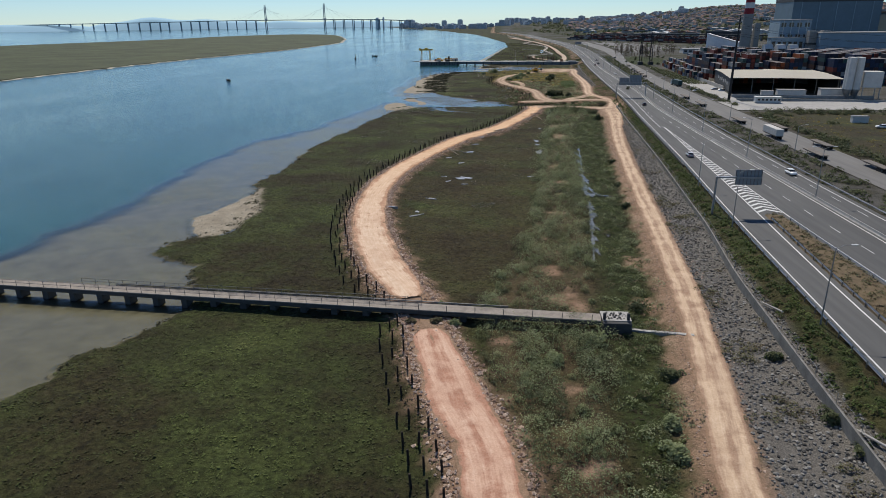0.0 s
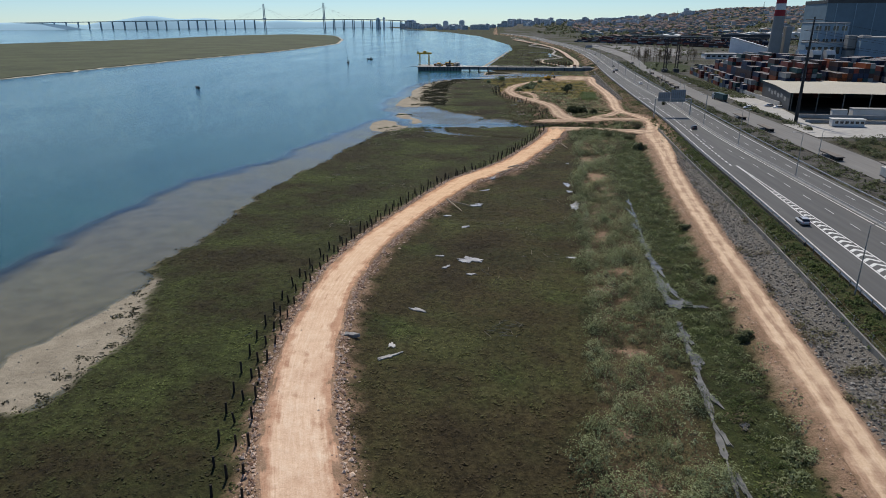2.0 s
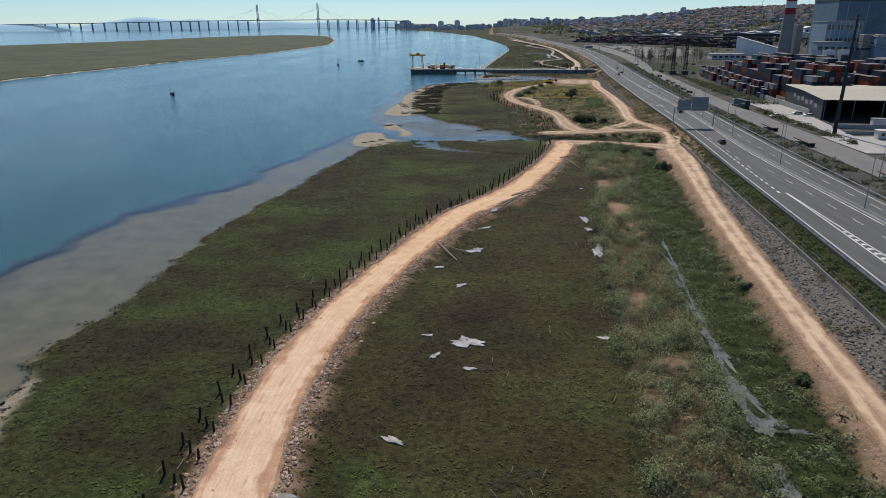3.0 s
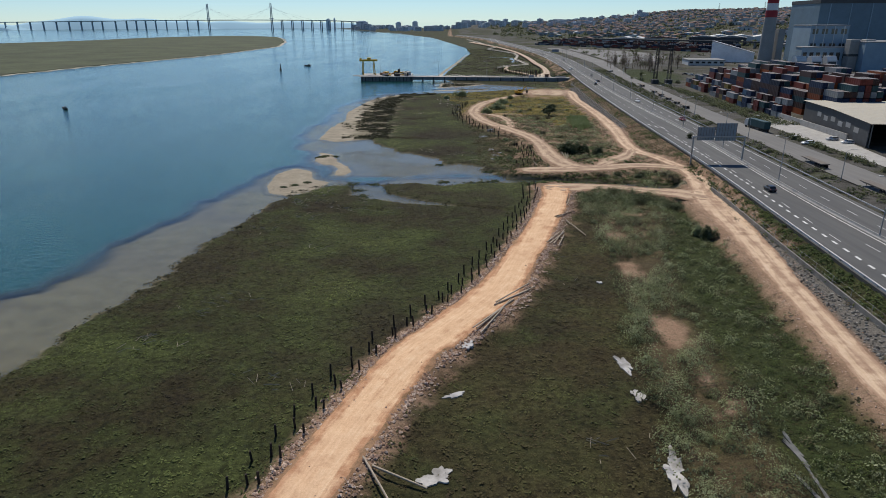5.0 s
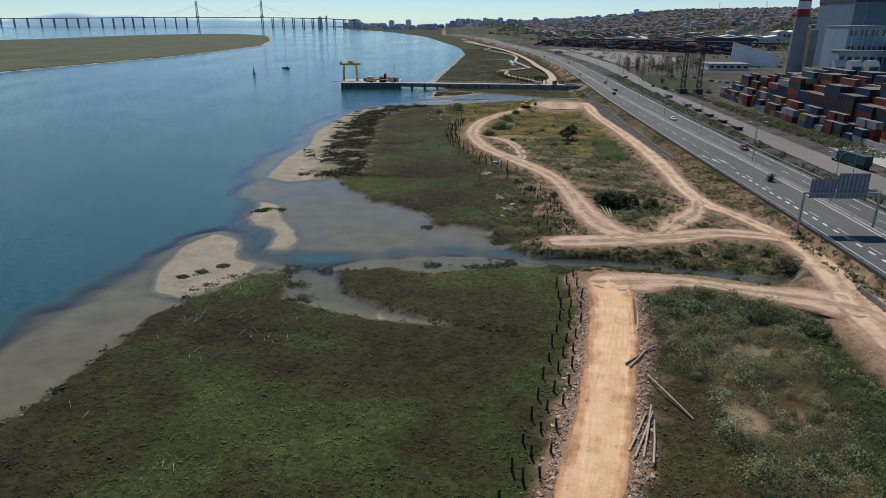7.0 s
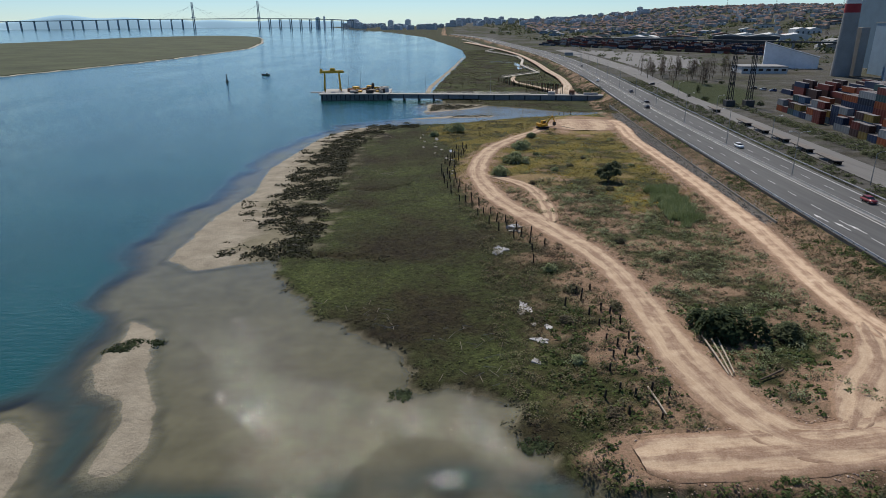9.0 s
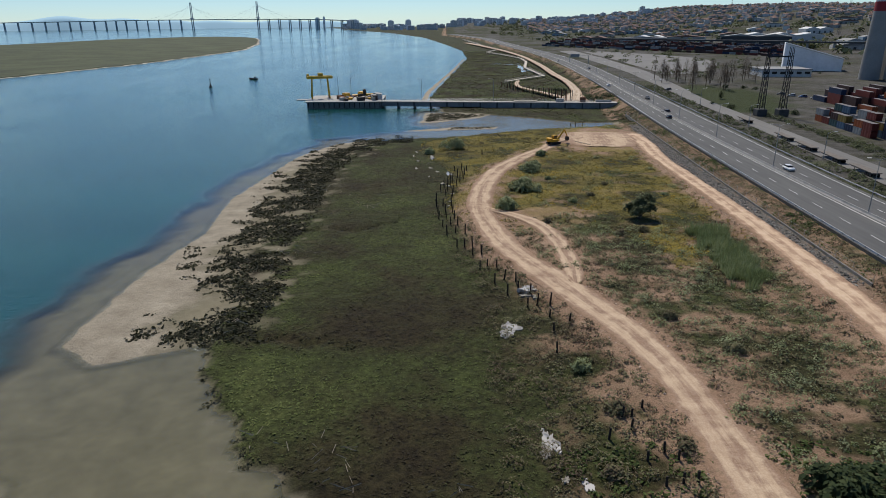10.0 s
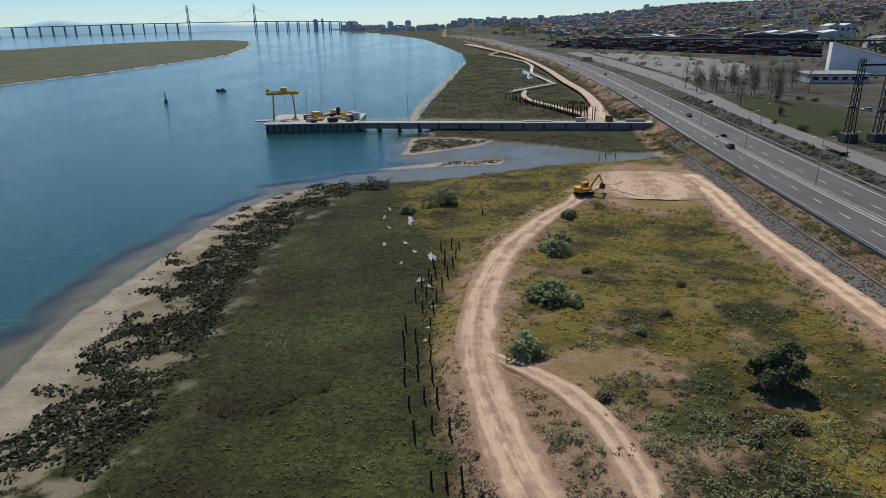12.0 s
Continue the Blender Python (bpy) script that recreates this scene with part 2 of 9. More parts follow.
GUARD = lane((23.5, -20), (26.6, 40), (28, 60), (29.2, 78), (32.5, 115), (34.6, 145), (36, 166), (37.6, 184), (39.3, 206), (40.3, 229), (41.5, 255), (43.3, 288), (45.2, 322), (47.3, 355), (50.8, 400),
             (54.5, 450), (58, 530), (59.5, 600), (57, 690), (50, 800), (38, 1048), (-10, 1350))
MEDIAN = lane((42.5, -20), (43.3, 60), (43.6, 95), (44, 150), (44.4, 180), (45.9, 200), (47.6, 221), (49, 250), (50, 289), (51.2, 320), (52.9, 350), (56, 395), (60, 450), (65, 530), (66.5, 600), (64, 690), (57, 800), (45, 1048), (-3, 1350))
FAR_EDGE = lane((47.5, -20), (48.5, 80), (49.2, 135), (51, 180), (52.4, 202), (54, 232), (55.5, 265), (57, 295), (59.5, 330), (61.5, 360), (64.5, 400), (68, 450), (73, 530), (74.5, 600), (72, 690), (65, 800), (53, 1048), (5, 1350))
FRONT_L = lane((55, -20), (56, 100), (56.5, 150), (57, 193), (58.5, 230), (60.5, 270), (64, 315), (67, 345), (70, 390), (74, 430), (80, 500), (82, 600))
FRONT_R = lane((62, -20), (63, 100), (64, 160), (65, 216), (66, 250), (67.5, 280), (70, 315), (72.5, 350), (75, 390), (81, 430), (90, 500), (94, 600))


def at(curve, y):
    return np.interp(y, Y_ALL, curve)


def hills(x, y):
    """Rise of the land behind the port and towards the city."""
    r = np.hypot(x, y)
    near = smooth(200, 850, x - 0.12 * y) * smooth(700, 2900, r) * 60
    far = smooth(2300, 4700, r) * smooth(-900, 900, x) * 34
    bumps = ripple(x, y, 900) * 9 * smooth(900, 2500, r) * smooth(150, 500, x - 0.05 * y)
    return near + far + bumps


def ground_height(x, y, full=False):
    d = signed(x, y, SHORE)
    wob = ripple(x, y, 9) * 1.5 + ripple(x, y, 3.2) * 0.55
    near = np.hypot(x, y) < 1500
    calm = smooth(2.0, 9.0, off_line(x, y, INLET, True))
    d = d + np.where(near, wob * (0.15 + 0.85 * calm), 0) - 0.7 * (1 - calm)
    isl = signed(x, y, ISLAND) + ripple(x, y, 40) * 5
    bar = np.full(x.shape, -1e3)
    for b in BARS:
        bar = np.maximum(bar, signed(x, y, b) + wob * 0.3)
    shal = signed(x, y, SHALLOWS) + ripple(x, y, 22) * 3
    vein = np.abs(ripple(x, y, 26) + 0.35 * ripple(x, y, 9))
    bed = -0.10 - 2.6 * smooth(2.0, -16, shal) - 0.10 * smooth(0.15, 0.02, vein) - 0.08 * smooth(-0.2, 0.6, ripple(x, y, 40))
    bed = bed - 1.0 * smooth(-2.5, 3.5, signed(x, y, DEEP_POOL) + 0.7 * wob)
    for c in CHANNELS:
        for p, q in zip(c[:-1], c[1:]):
            bed = np.minimum(bed, bed + 0.1 - (p[3] + q[3]) / 2 * smooth(1.9, 0.3, (off_line(x, y, (p, q)) + 0.35 * wob) / ((p[2] + q[2]) / 2)))
    land = d
    h = np.where(land > -1.2, bed + (0.5 - bed) * smooth(-1.2, 1.4, land), bed)
    tuft = ripple(x, y, 5) * 0.10 + ripple(x, y, 1.7) * 0.07
    h = h + np.where(land > 0.5, tuft, 0)
    hb = 0.13 + 0.06 * ripple(x, y, 6)
    h = np.maximum(h, bed + (hb - bed) * smooth(-2.2, 1.0, bar))
    # higher ground past the creek, and the slope up to the motorway
    knoll = smooth(0, 14, signed(x, y, KNOLL)) * (0.9 + 0.25 * ripple(x, y, 20))
    h = h + knoll
    rise = smooth(-1.0, 7.5, x - at(SIDE_EDGE, y)) * (y < 1900)
    h = h + rise * 0.55
    e = at(GUARD, y)
    emb = smooth(-8.5, -1.5, x - e)
    h = np.where((y < 2200) & (x > e - 9) & (d > -2), h + (ROAD_Z - 0.06 - h) * emb, h)
    h = np.where((x > e - 1) & (d > 0), ROAD_Z - 0.25 + 0.15 * ripple(x, y, 25) * smooth(2, 12, x - at(FAR_EDGE, y)) - 0.1 * ((x > e + 1) & (x < at(FAR_EDGE, y) - 0.5)) , h)
    track = np.full(x.shape, 9.0)
    for t in TRACKS:
        s = spline(t, 6.0)
        dist = off_line(x, y, s)
        wid = np.interp(y, t[:, 1], t[:, 2]) if np.all(np.diff(t[:, 1]) > 0) else np.full(x.shape, t[:, 2].mean())
        track = np.minimum(track, dist - wid)
    level = track_level(x, y)
    h = np.where(track < 4.0, h + (np.maximum(h, level - 0.25) - h) * smooth(3.4, 0.3, track) , h)
    h = np.where(track < 0.6, np.minimum(h, level - 0.10), h)
    h = h + np.where((d > 0) & (x > e), hills(x, y), 0)
    h = h + (-0.85 - h) * smooth(-0.7, 1.3, signed(x, y, CREEK) + 0.2 * wob)
    h = h + (np.minimum(h, -0.42) - h) * smooth(-1.0, 0.8, signed(x, y, INLET) + 0.1 * wob)
    for c in DRAINS:
        h = h - 0.45 * smooth(1.3, 0.3, off_line(x, y, c) + 0.12 * wob) * (h > 0)
    if full:
        return h, d, isl, bar, shal, track
    return h


KNOLL = plan((7, 203), (13, 201), (40, 199), (60, 300), (50, 362), (20, 352), (3, 344), (-8, 334), (-8, 322), (-2, 305), (-3, 285), (0.5, 268), (4.5, 253), (3.6, 243), (4.4, 230), (4.2, 218), (5.5, 208))
SIDE_EDGE = lane((9, -20), (12.5, 29), (17, 60), (19, 78), (22, 110), (27, 153.5), (29, 170), (30, 200), (30.5, 235), (32.6, 252), (34, 275), (34.5, 310), (36, 330), (40, 370), (46, 420), (55, 530), (56, 600), (53, 690), (46, 800), (34, 1048), (-20, 1350))


def track_level(x, y):
    """Height of the tracks' surface."""
    return TRACK_Z + 0.35 * smooth(330, 400, y) + 0.5 * smooth(20, 50, x)


# ---------------------------------------------------------------- mesh helpers
def mesh_from(name, verts, faces, mats, smooth_shade=True, face_mats=None):
    me = bpy.data.meshes.new(name)
    v = np.asarray(verts, np.float32).reshape(-1, 3)
    f = np.asarray(faces, np.int32)
    n, k = f.shape
    me.vertices.add(len(v))
    me.vertices.foreach_set("co", v.ravel())
    me.loops.add(n * k)
    me.loops.foreach_set("vertex_index", f.ravel())
    me.polygons.add(n)
    me.polygons.foreach_set("loop_start", np.arange(0, n * k, k, dtype=np.int32))
    if face_mats is not None:
        me.polygons.foreach_set("material_index", np.asarray(face_mats, np.int32))
    me.polygons.foreach_set("use_smooth", np.full(n, smooth_shade))
    for m in mats:
        me.materials.append(m)
    me.update(calc_edges=True)
    me.validate()
    return me


def attribute(me, name, values):
    a = me.attributes.new(name, "FLOAT", "POINT")
    a.data.foreach_set("value", np.asarray(values, np.float32).ravel())


def grid_faces(nx, ny):
    i = np.arange(nx * ny).reshape(ny, nx)
    return np.stack([i[:-1, :-1], i[:-1, 1:], i[1:, 1:], i[1:, :-1]], -1).reshape(-1, 4)


def axis(lo, hi, step, low_end, high_end, grow=1.12):
    mid = list(np.arange(lo, hi + step / 2, step))
    a, s = hi, step
    while a < high_end:
        s *= grow
        a += s
        mid.append(min(a, high_end))
    a, s = lo, step
    while a > low_end:
        s *= grow
        a -= s
        mid.insert(0, max(a, low_end))
    return np.array(mid)


def part(name, bm, material, parent, label="", smooth_shade=False):
    me = bpy.data.meshes.new(name)
    bm.to_mesh(me)
    bm.free()
    me.materials.append(material)
    if smooth_shade:
        me.polygons.foreach_set("use_smooth", np.full(len(me.polygons), True))
    ob = new(name, me)
    ob.parent = parent
    if label:
        ob["label"] = label
    return ob


def empty(name, m=None):
    ob = new(name)
    if m is not None:
        ob.matrix_world = m
    return ob


def box(bm, x0, x1, y0, y1, z0, z1, bevel=0.0):
    r = bmesh.ops.create_cube(bm, size=1.0, matrix=Matrix.Translation(((x0 + x1) / 2, (y0 + y1) / 2, (z0 + z1) / 2)) @ Matrix.Diagonal((x1 - x0, y1 - y0, z1 - z0, 1)))
    if bevel:
        edges = list({e for v in r["verts"] for e in v.link_edges})
        bmesh.ops.bevel(bm, geom=edges, offset=bevel, segments=1, affect="EDGES")
    return bm


def rod(bm, a, b, r0, r1=None, sides=8):
    a, b = Vector(a), Vector(b)
    d = b - a
    m = Matrix.Translation((a + b) / 2) @ d.to_track_quat("Z", "Y").to_matrix().to_4x4()
    bmesh.ops.create_cone(bm, cap_ends=True, segments=sides, radius1=r0, radius2=r0 if r1 is None else r1, depth=d.length, matrix=m)
    return bm


def fresh():
    return bmesh.new()


def z_at(x, y):
    return float(ground_height(np.array([float(x)]), np.array([float(y)]))[0])


# ---------------------------------------------------------------- ground and water materials
def dry_earth(nt, pos):
    """Bare reddish earth with stones and dead grass."""
    mid, tiny, fine = noise_of(nt, 0.22, 5, 0.65, pos), noise_of(nt, 6.0, 4, 0.7, pos), noise_of(nt, 1.6, 6, 0.7, pos)
    dry = ramp_of(nt, mid, [(0.3, (0.217, 0.123, 0.077)), (0.55, (0.329, 0.207, 0.137)), (0.75, (0.434, 0.301, 0.21))])
    dry = mix_of(nt, 0.35, dry, ramp_of(nt, tiny, [(0.35, (0.112, 0.077, 0.0476)), (0.7, (0.42, 0.301, 0.21))]))
    return mix_of(nt, ramp_of(nt, fine, [(0.5, (0, 0, 0)), (0.68, (0.6, 0.6, 0.6))]), dry, (0.085, 0.078, 0.042))


def ground_material():
    m, nt, b = nodes_of("ground_cover", 0.95, 0, 0.15)
    pos = place_of(nt)
    mid, fine = noise_of(nt, 0.22, 5, 0.65, pos), noise_of(nt, 1.3, 6, 0.7, pos)
    tiny = noise_of(nt, 6.0, 4, 0.7, pos)
    patch = noise_of(nt, 0.045, 6, 0.68, pos)
    marsh = ramp_of(nt, patch, [(0.32, (0.038, 0.026, 0.014)), (0.43, (0.054, 0.046, 0.019)), (0.52, (0.064, 0.074, 0.023)), (0.62, (0.094, 0.118, 0.034)), (0.72, (0.135, 0.150, 0.050))])
    vast = noise_of(nt, 0.007, 6, 0.65, pos)
    marsh = mix_of(nt, ramp_of(nt, vast, [(0.42, (0, 0, 0)), (0.60, (0.45, 0.45, 0.45))]), marsh, (0.085, 0.082, 0.036))
    brown = ramp_of(nt, patch, [(0.34, (0.058, 0.043, 0.021)), (0.50, (0.086, 0.068, 0.030)), (0.64, (0.092, 0.092, 0.034))])
    col = mix_of(nt, attr_of(nt, "brown"), marsh, brown)
    col = mix_of(nt, 1.0, col, ramp_of(nt, fine, [(0.34, (0.22, 0.22, 0.20)), (0.50, (0.62, 0.62, 0.60)), (0.66, (1, 1, 1))]), "MULTIPLY")
    col = mix_of(nt, 0.6, col, ramp_of(nt, tiny, [(0.36, (0.45, 0.45, 0.42)), (0.62, (1, 1, 1))]), "MULTIPLY")
    lush = ramp_of(nt, fine, [(0.3, (0.018, 0.02475, 0.0075)), (0.7, (0.048, 0.06, 0.018))])
    col = mix_of(nt, attr_of(nt, "lush"), col, lush)
    col = mix_of(nt, attr_of(nt, "dry"), col, dry_earth(nt, pos))
    flowers = ramp_of(nt, tiny, [(0.40, (0.085, 0.080, 0.028)), (0.62, (0.27, 0.20, 0.035))])
    col = mix_of(nt, attr_of(nt, "yellow"), col, flowers)
    stones = ramp_of(nt, tiny, [(0.3, (0.055, 0.050, 0.043)), (0.7, (0.23, 0.21, 0.185))])
    col = mix_of(nt, attr_of(nt, "rock"), col, stones)
    sand = ramp_of(nt, mid, [(0.3, (0.24, 0.205, 0.152)), (0.7, (0.43, 0.375, 0.285))])
    sand = mix_of(nt, 0.25, sand, ramp_of(nt, tiny, [(0.4, (0.13, 0.11, 0.085)), (0.7, (0.40, 0.35, 0.27))]))
    col = mix_of(nt, attr_of(nt, "sand"), col, sand)
    mud = ramp_of(nt, mid, [(0.3, (0.160, 0.138, 0.092)), (0.7, (0.245, 0.212, 0.148))])
    col = mix_of(nt, attr_of(nt, "mud"), col, mud)
    urban = ramp_of(nt, mid, [(0.3, (0.044, 0.0416, 0.0352)), (0.7, (0.112, 0.106, 0.0944))])
    col = mix_of(nt, attr_of(nt, "urban"), col, urban)
    nt.links.new(col, b.inputs["Base Color"])
    relief = math_of(nt, "ADD", fine, math_of(nt, "MULTIPLY", tiny, 0.35))
    bump_of(nt, b, math_of(nt, "MULTIPLY", relief, math_of(nt, "SUBTRACT", 1.0, attr_of(nt, "mud"))), 1.0, 0.30)
    return m


def water_material():
    m, nt, b = nodes_of("estuary_water", 0.2, 0, 0.5)
    pos = place_of(nt)
    stretch = nt.nodes.new("ShaderNodeMapping")
    stretch.inputs["Scale"].default_value = (1.0, 2.2, 1.0)
    nt.links.new(pos, stretch.inputs["Vector"])
    slow, mid = noise_of(nt, 0.012, 3, 0.5, stretch.outputs[0]), noise_of(nt, 0.35, 4, 0.65, stretch.outputs[0])
    fine = noise_of(nt, 1.9, 4, 0.6, stretch.outputs[0])
    deep = ramp_of(nt, slow, [(0.3, (0.003, 0.042, 0.036)), (0.7, (0.008, 0.064, 0.055))])
    b.inputs["IOR"].default_value = 1.40
    slick = nt.nodes.new("ShaderNodeMapping")
    slick.inputs["Scale"].default_value = (1.0, 0.28, 1.0)
    slick.inputs["Rotation"].default_value = (0, 0, 0.9)
    nt.links.new(pos, slick.inputs["Vector"])
    streak = noise_of(nt, 0.009, 7, 0.62, slick.outputs[0])
    deep = mix_of(nt, ramp_of(nt, streak, [(0.50, (0, 0, 0)), (0.68, (0.55, 0.55, 0.55))]), deep, (0.012, 0.085, 0.078))
    depth = attr_of(nt, "depth")
    # sheltered shallow channels lie smoother than the open estuary
    open_water = nt.nodes.new("ShaderNodeMapRange")
    open_water.inputs["From Min"].default_value, open_water.inputs["From Max"].default_value = 0.6, 1.8
    open_water.inputs["To Min"].default_value, open_water.inputs["To Max"].default_value = 0.0, 1.0
    nt.links.new(depth, open_water.inputs["Value"])
    nt.links.new(mix_of(nt, open_water.outputs[0], (0.062, 0.070, 0.050), deep), b.inputs["Base Color"])
    nt.links.new(math_of(nt, "MULTIPLY", math_of(nt, "MULTIPLY_ADD", open_water.outputs[0], 0.8, 0.2), ramp_of(nt, noise_of(nt, 0.02, 5, 0.6, slick.outputs[0]), [(0.40, (0.11, 0.11, 0.11)), (0.60, (0.07, 0.07, 0.07))])), b.inputs["Roughness"])
    cover = nt.nodes.new("ShaderNodeMapRange")
    cover.inputs["From Min"].default_value, cover.inputs["From Max"].default_value = 0.25, 1.3
    cover.inputs["To Min"].default_value, cover.inputs["To Max"].default_value = 0.04, 1.0
    nt.links.new(depth, cover.inputs["Value"])
    tiny = noise_of(nt, 5.5, 3, 0.6, stretch.outputs[0])
    waves = math_of(nt, "ADD", math_of(nt, "MULTIPLY", mid, 0.75), math_of(nt, "ADD", math_of(nt, "MULTIPLY", fine, 0.30), math_of(nt, "MULTIPLY", tiny, 0.14)))
    bump = nt.nodes.new("ShaderNodeBump")
    bump.inputs["Distance"].default_value = 0.34
    nt.links.new(math_of(nt, "MULTIPLY_ADD", open_water.outputs[0], 0.41, 0.10), bump.inputs["Strength"])
    nt.links.new(waves, bump.inputs["Height"])
    nt.links.new(bump.outputs["Normal"], b.inputs["Normal"])
    clear = nt.nodes.new("ShaderNodeBsdfTransparent")
    clear.inputs["Color"].default_value = (0.84, 0.88, 0.85, 1)
    gloss = nt.nodes.new("ShaderNodeBsdfGlossy")
    gloss.inputs["Roughness"].default_value = 0.03
    calm = nt.nodes.new("ShaderNodeBump")
    calm.inputs["Strength"].default_value, calm.inputs["Distance"].default_value = 1.0, 0.08
    nt.links.new(math_of(nt, "MULTIPLY", noise_of(nt, 4.2, 0, 0.5, pos), ramp_of(nt, noise_of(nt, 0.05, 2, 0.5, pos), [(0.44, (0.3, 0.3, 0.3)), (0.58, (1, 1, 1))])), calm.inputs["Height"])
    nt.links.new(calm.outputs["Normal"], gloss.inputs["Normal"])
    fres = nt.nodes.new("ShaderNodeFresnel")
    fres.inputs["IOR"].default_value = 1.42
    shallow = nt.nodes.new("ShaderNodeMixShader")
    nt.links.new(fres.outputs[0], shallow.inputs[0])
    nt.links.new(clear.outputs[0], shallow.inputs[1])
    nt.links.new(gloss.outputs[0], shallow.inputs[2])
    both = nt.nodes.new("ShaderNodeMixShader")
    nt.links.new(cover.outputs[0], both.inputs[0])
    nt.links.new(shallow.outputs[0], both.inputs[1])
    nt.links.new(b.outputs[0], both.inputs[2])
    nt.links.new(both.outputs[0], nt.nodes["Material Output"].inputs["Surface"])
    return m


def track_material(name, pale_stops, red_stops, warm=None):
    m, nt, b = nodes_of(name, 0.95, 0, 0.15)
    pos = place_of(nt)
    big, mid, fine = noise_of(nt, 0.07, 4, 0.6, pos), noise_of(nt, 0.55, 5, 0.65, pos), noise_of(nt, 5.0, 5, 0.7, pos)
    wear = attr_of(nt, "wear")
    lay = nt.nodes.new("ShaderNodeCombineXYZ")
    nt.links.new(attr_of(nt, "across"), lay.inputs[0])
    nt.links.new(math_of(nt, "MULTIPLY", attr_of(nt, "along"), 0.07), lay.inputs[1])
    streak = noise_of(nt, 1.6, 5, 0.6, lay.outputs[0])
    drive = math_of(nt, "ADD", math_of(nt, "MULTIPLY", mid, 0.4), math_of(nt, "MULTIPLY", noise_of(nt, 2.6, 6, 0.7, lay.outputs[0]), 0.6))
    pale, red = ramp_of(nt, drive, pale_stops), ramp_of(nt, mid, red_stops)
    wear = math_of(nt, "ADD", wear, math_of(nt, "MULTIPLY", math_of(nt, "SUBTRACT", streak, 0.5), 1.6))
    rough_edge = math_of(nt, "ADD", wear, math_of(nt, "MULTIPLY", math_of(nt, "SUBTRACT", mid, 0.5), 0.8))
    col = mix_of(nt, ramp_of(nt, rough_edge, [(0.36, (0, 0, 0)), (0.78, (1, 1, 1))]), red, pale)
    col = mix_of(nt, ramp_of(nt, big, [(0.5, (0, 0, 0)), (0.68, (0.45, 0.45, 0.45))]), col, red)
    col = mix_of(nt, 0.2, col, ramp_of(nt, fine, [(0.35, (0.26, 0.17, 0.11)), (0.7, (0.80, 0.68, 0.55))]))
    col = mix_of(nt, ramp_of(nt, rough_edge, [(0.02, (1, 1, 1)), (0.20, (0, 0, 0))]), col, dry_earth(nt, pos))
    if warm:
        # another load of fill was spread from here on
        sep = nt.nodes.new("ShaderNodeSeparateXYZ")
        nt.links.new(pos, sep.inputs[0])
        reach = nt.nodes.new("ShaderNodeMapRange")
        reach.inputs["From Min"].default_value, reach.inputs["From Max"].default_value = warm
        nt.links.new(math_of(nt, "ADD", sep.outputs[1], math_of(nt, "MULTIPLY", mid, 30.0)), reach.inputs["Value"])
        col = mix_of(nt, reach.outputs[0], col, mix_of(nt, 1.0, col, (1.0, 0.91, 0.78), "MULTIPLY"))
    nt.links.new(col, b.inputs["Base Color"])
    bump_of(nt, b, math_of(nt, "ADD", mid, math_of(nt, "MULTIPLY", fine, 0.4)), 0.8, 0.16)
    return m


def asphalt_material(name, low, high):
    m, nt, b = nodes_of(name, 0.85, 0, 0.3)
    pos = place_of(nt)
    stretch = nt.nodes.new("ShaderNodeMapping")
    stretch.inputs["Scale"].default_value = (1.0, 0.06, 1.0)
    nt.links.new(pos, stretch.inputs["Vector"])
    lanes, fine, big = noise_of(nt, 0.8, 3, 0.5, stretch.outputs[0]), noise_of(nt, 12, 4, 0.7, pos), noise_of(nt, 0.03, 3, 0.5, pos)
    col = ramp_of(nt, lanes, [(0.3, low), (0.7, high)])
    col = mix_of(nt, 0.3, col, ramp_of(nt, fine, [(0.3, low), (0.7, high)]))
    col = mix_of(nt, 0.3, col, ramp_of(nt, big, [(0.35, low), (0.65, high)]))
    nt.links.new(col, b.inputs["Base Color"])
    return m


GROUND = ground_material()
WATER = water_material()
DIRT = track_material("packed_cream_dirt", [(0.3, (0.55, 0.355, 0.23)), (0.5, (0.70, 0.495, 0.345)), (0.70, (0.84, 0.69, 0.53))], [(0.3, (0.36, 0.175, 0.10)), (0.7, (0.54, 0.32, 0.20))], (150.0, 250.0))
PINK_DIRT = track_material("packed_salmon_dirt", [(0.3, (0.48, 0.275, 0.185)), (0.5, (0.61, 0.375, 0.265)), (0.74, (0.74, 0.54, 0.41))], [(0.3, (0.33, 0.140, 0.085)), (0.7, (0.48, 0.235, 0.150))])
SIDE_DIRT = track_material("packed_sandy_dirt", [(0.3, (0.46, 0.32, 0.205)), (0.5, (0.60, 0.43, 0.285)), (0.72, (0.72, 0.56, 0.41))], [(0.3, (0.27, 0.155, 0.095)), (0.7, (0.40, 0.255, 0.165))])
SAND_DIRT = track_material("loose_pale_sand", [(0.3, (0.42, 0.33, 0.24)), (0.5, (0.54, 0.44, 0.33)), (0.72, (0.64, 0.55, 0.43))], [(0.3, (0.30, 0.21, 0.14)), (0.7, (0.42, 0.31, 0.22))])
DUST = track_material("dusty_brown_dirt", [(0.3, (0.38, 0.26, 0.165)), (0.5, (0.49, 0.355, 0.235)), (0.72, (0.62, 0.48, 0.335))], [(0.3, (0.20, 0.115, 0.073)), (0.7, (0.31, 0.20, 0.132))])
ASPHALT = asphalt_material("worn_asphalt", (0.0663, 0.0663, 0.0663), (0.116, 0.115, 0.111))
PALE_ROAD = asphalt_material("dusty_concrete_road", (0.121, 0.116, 0.109), (0.195, 0.187, 0.174))
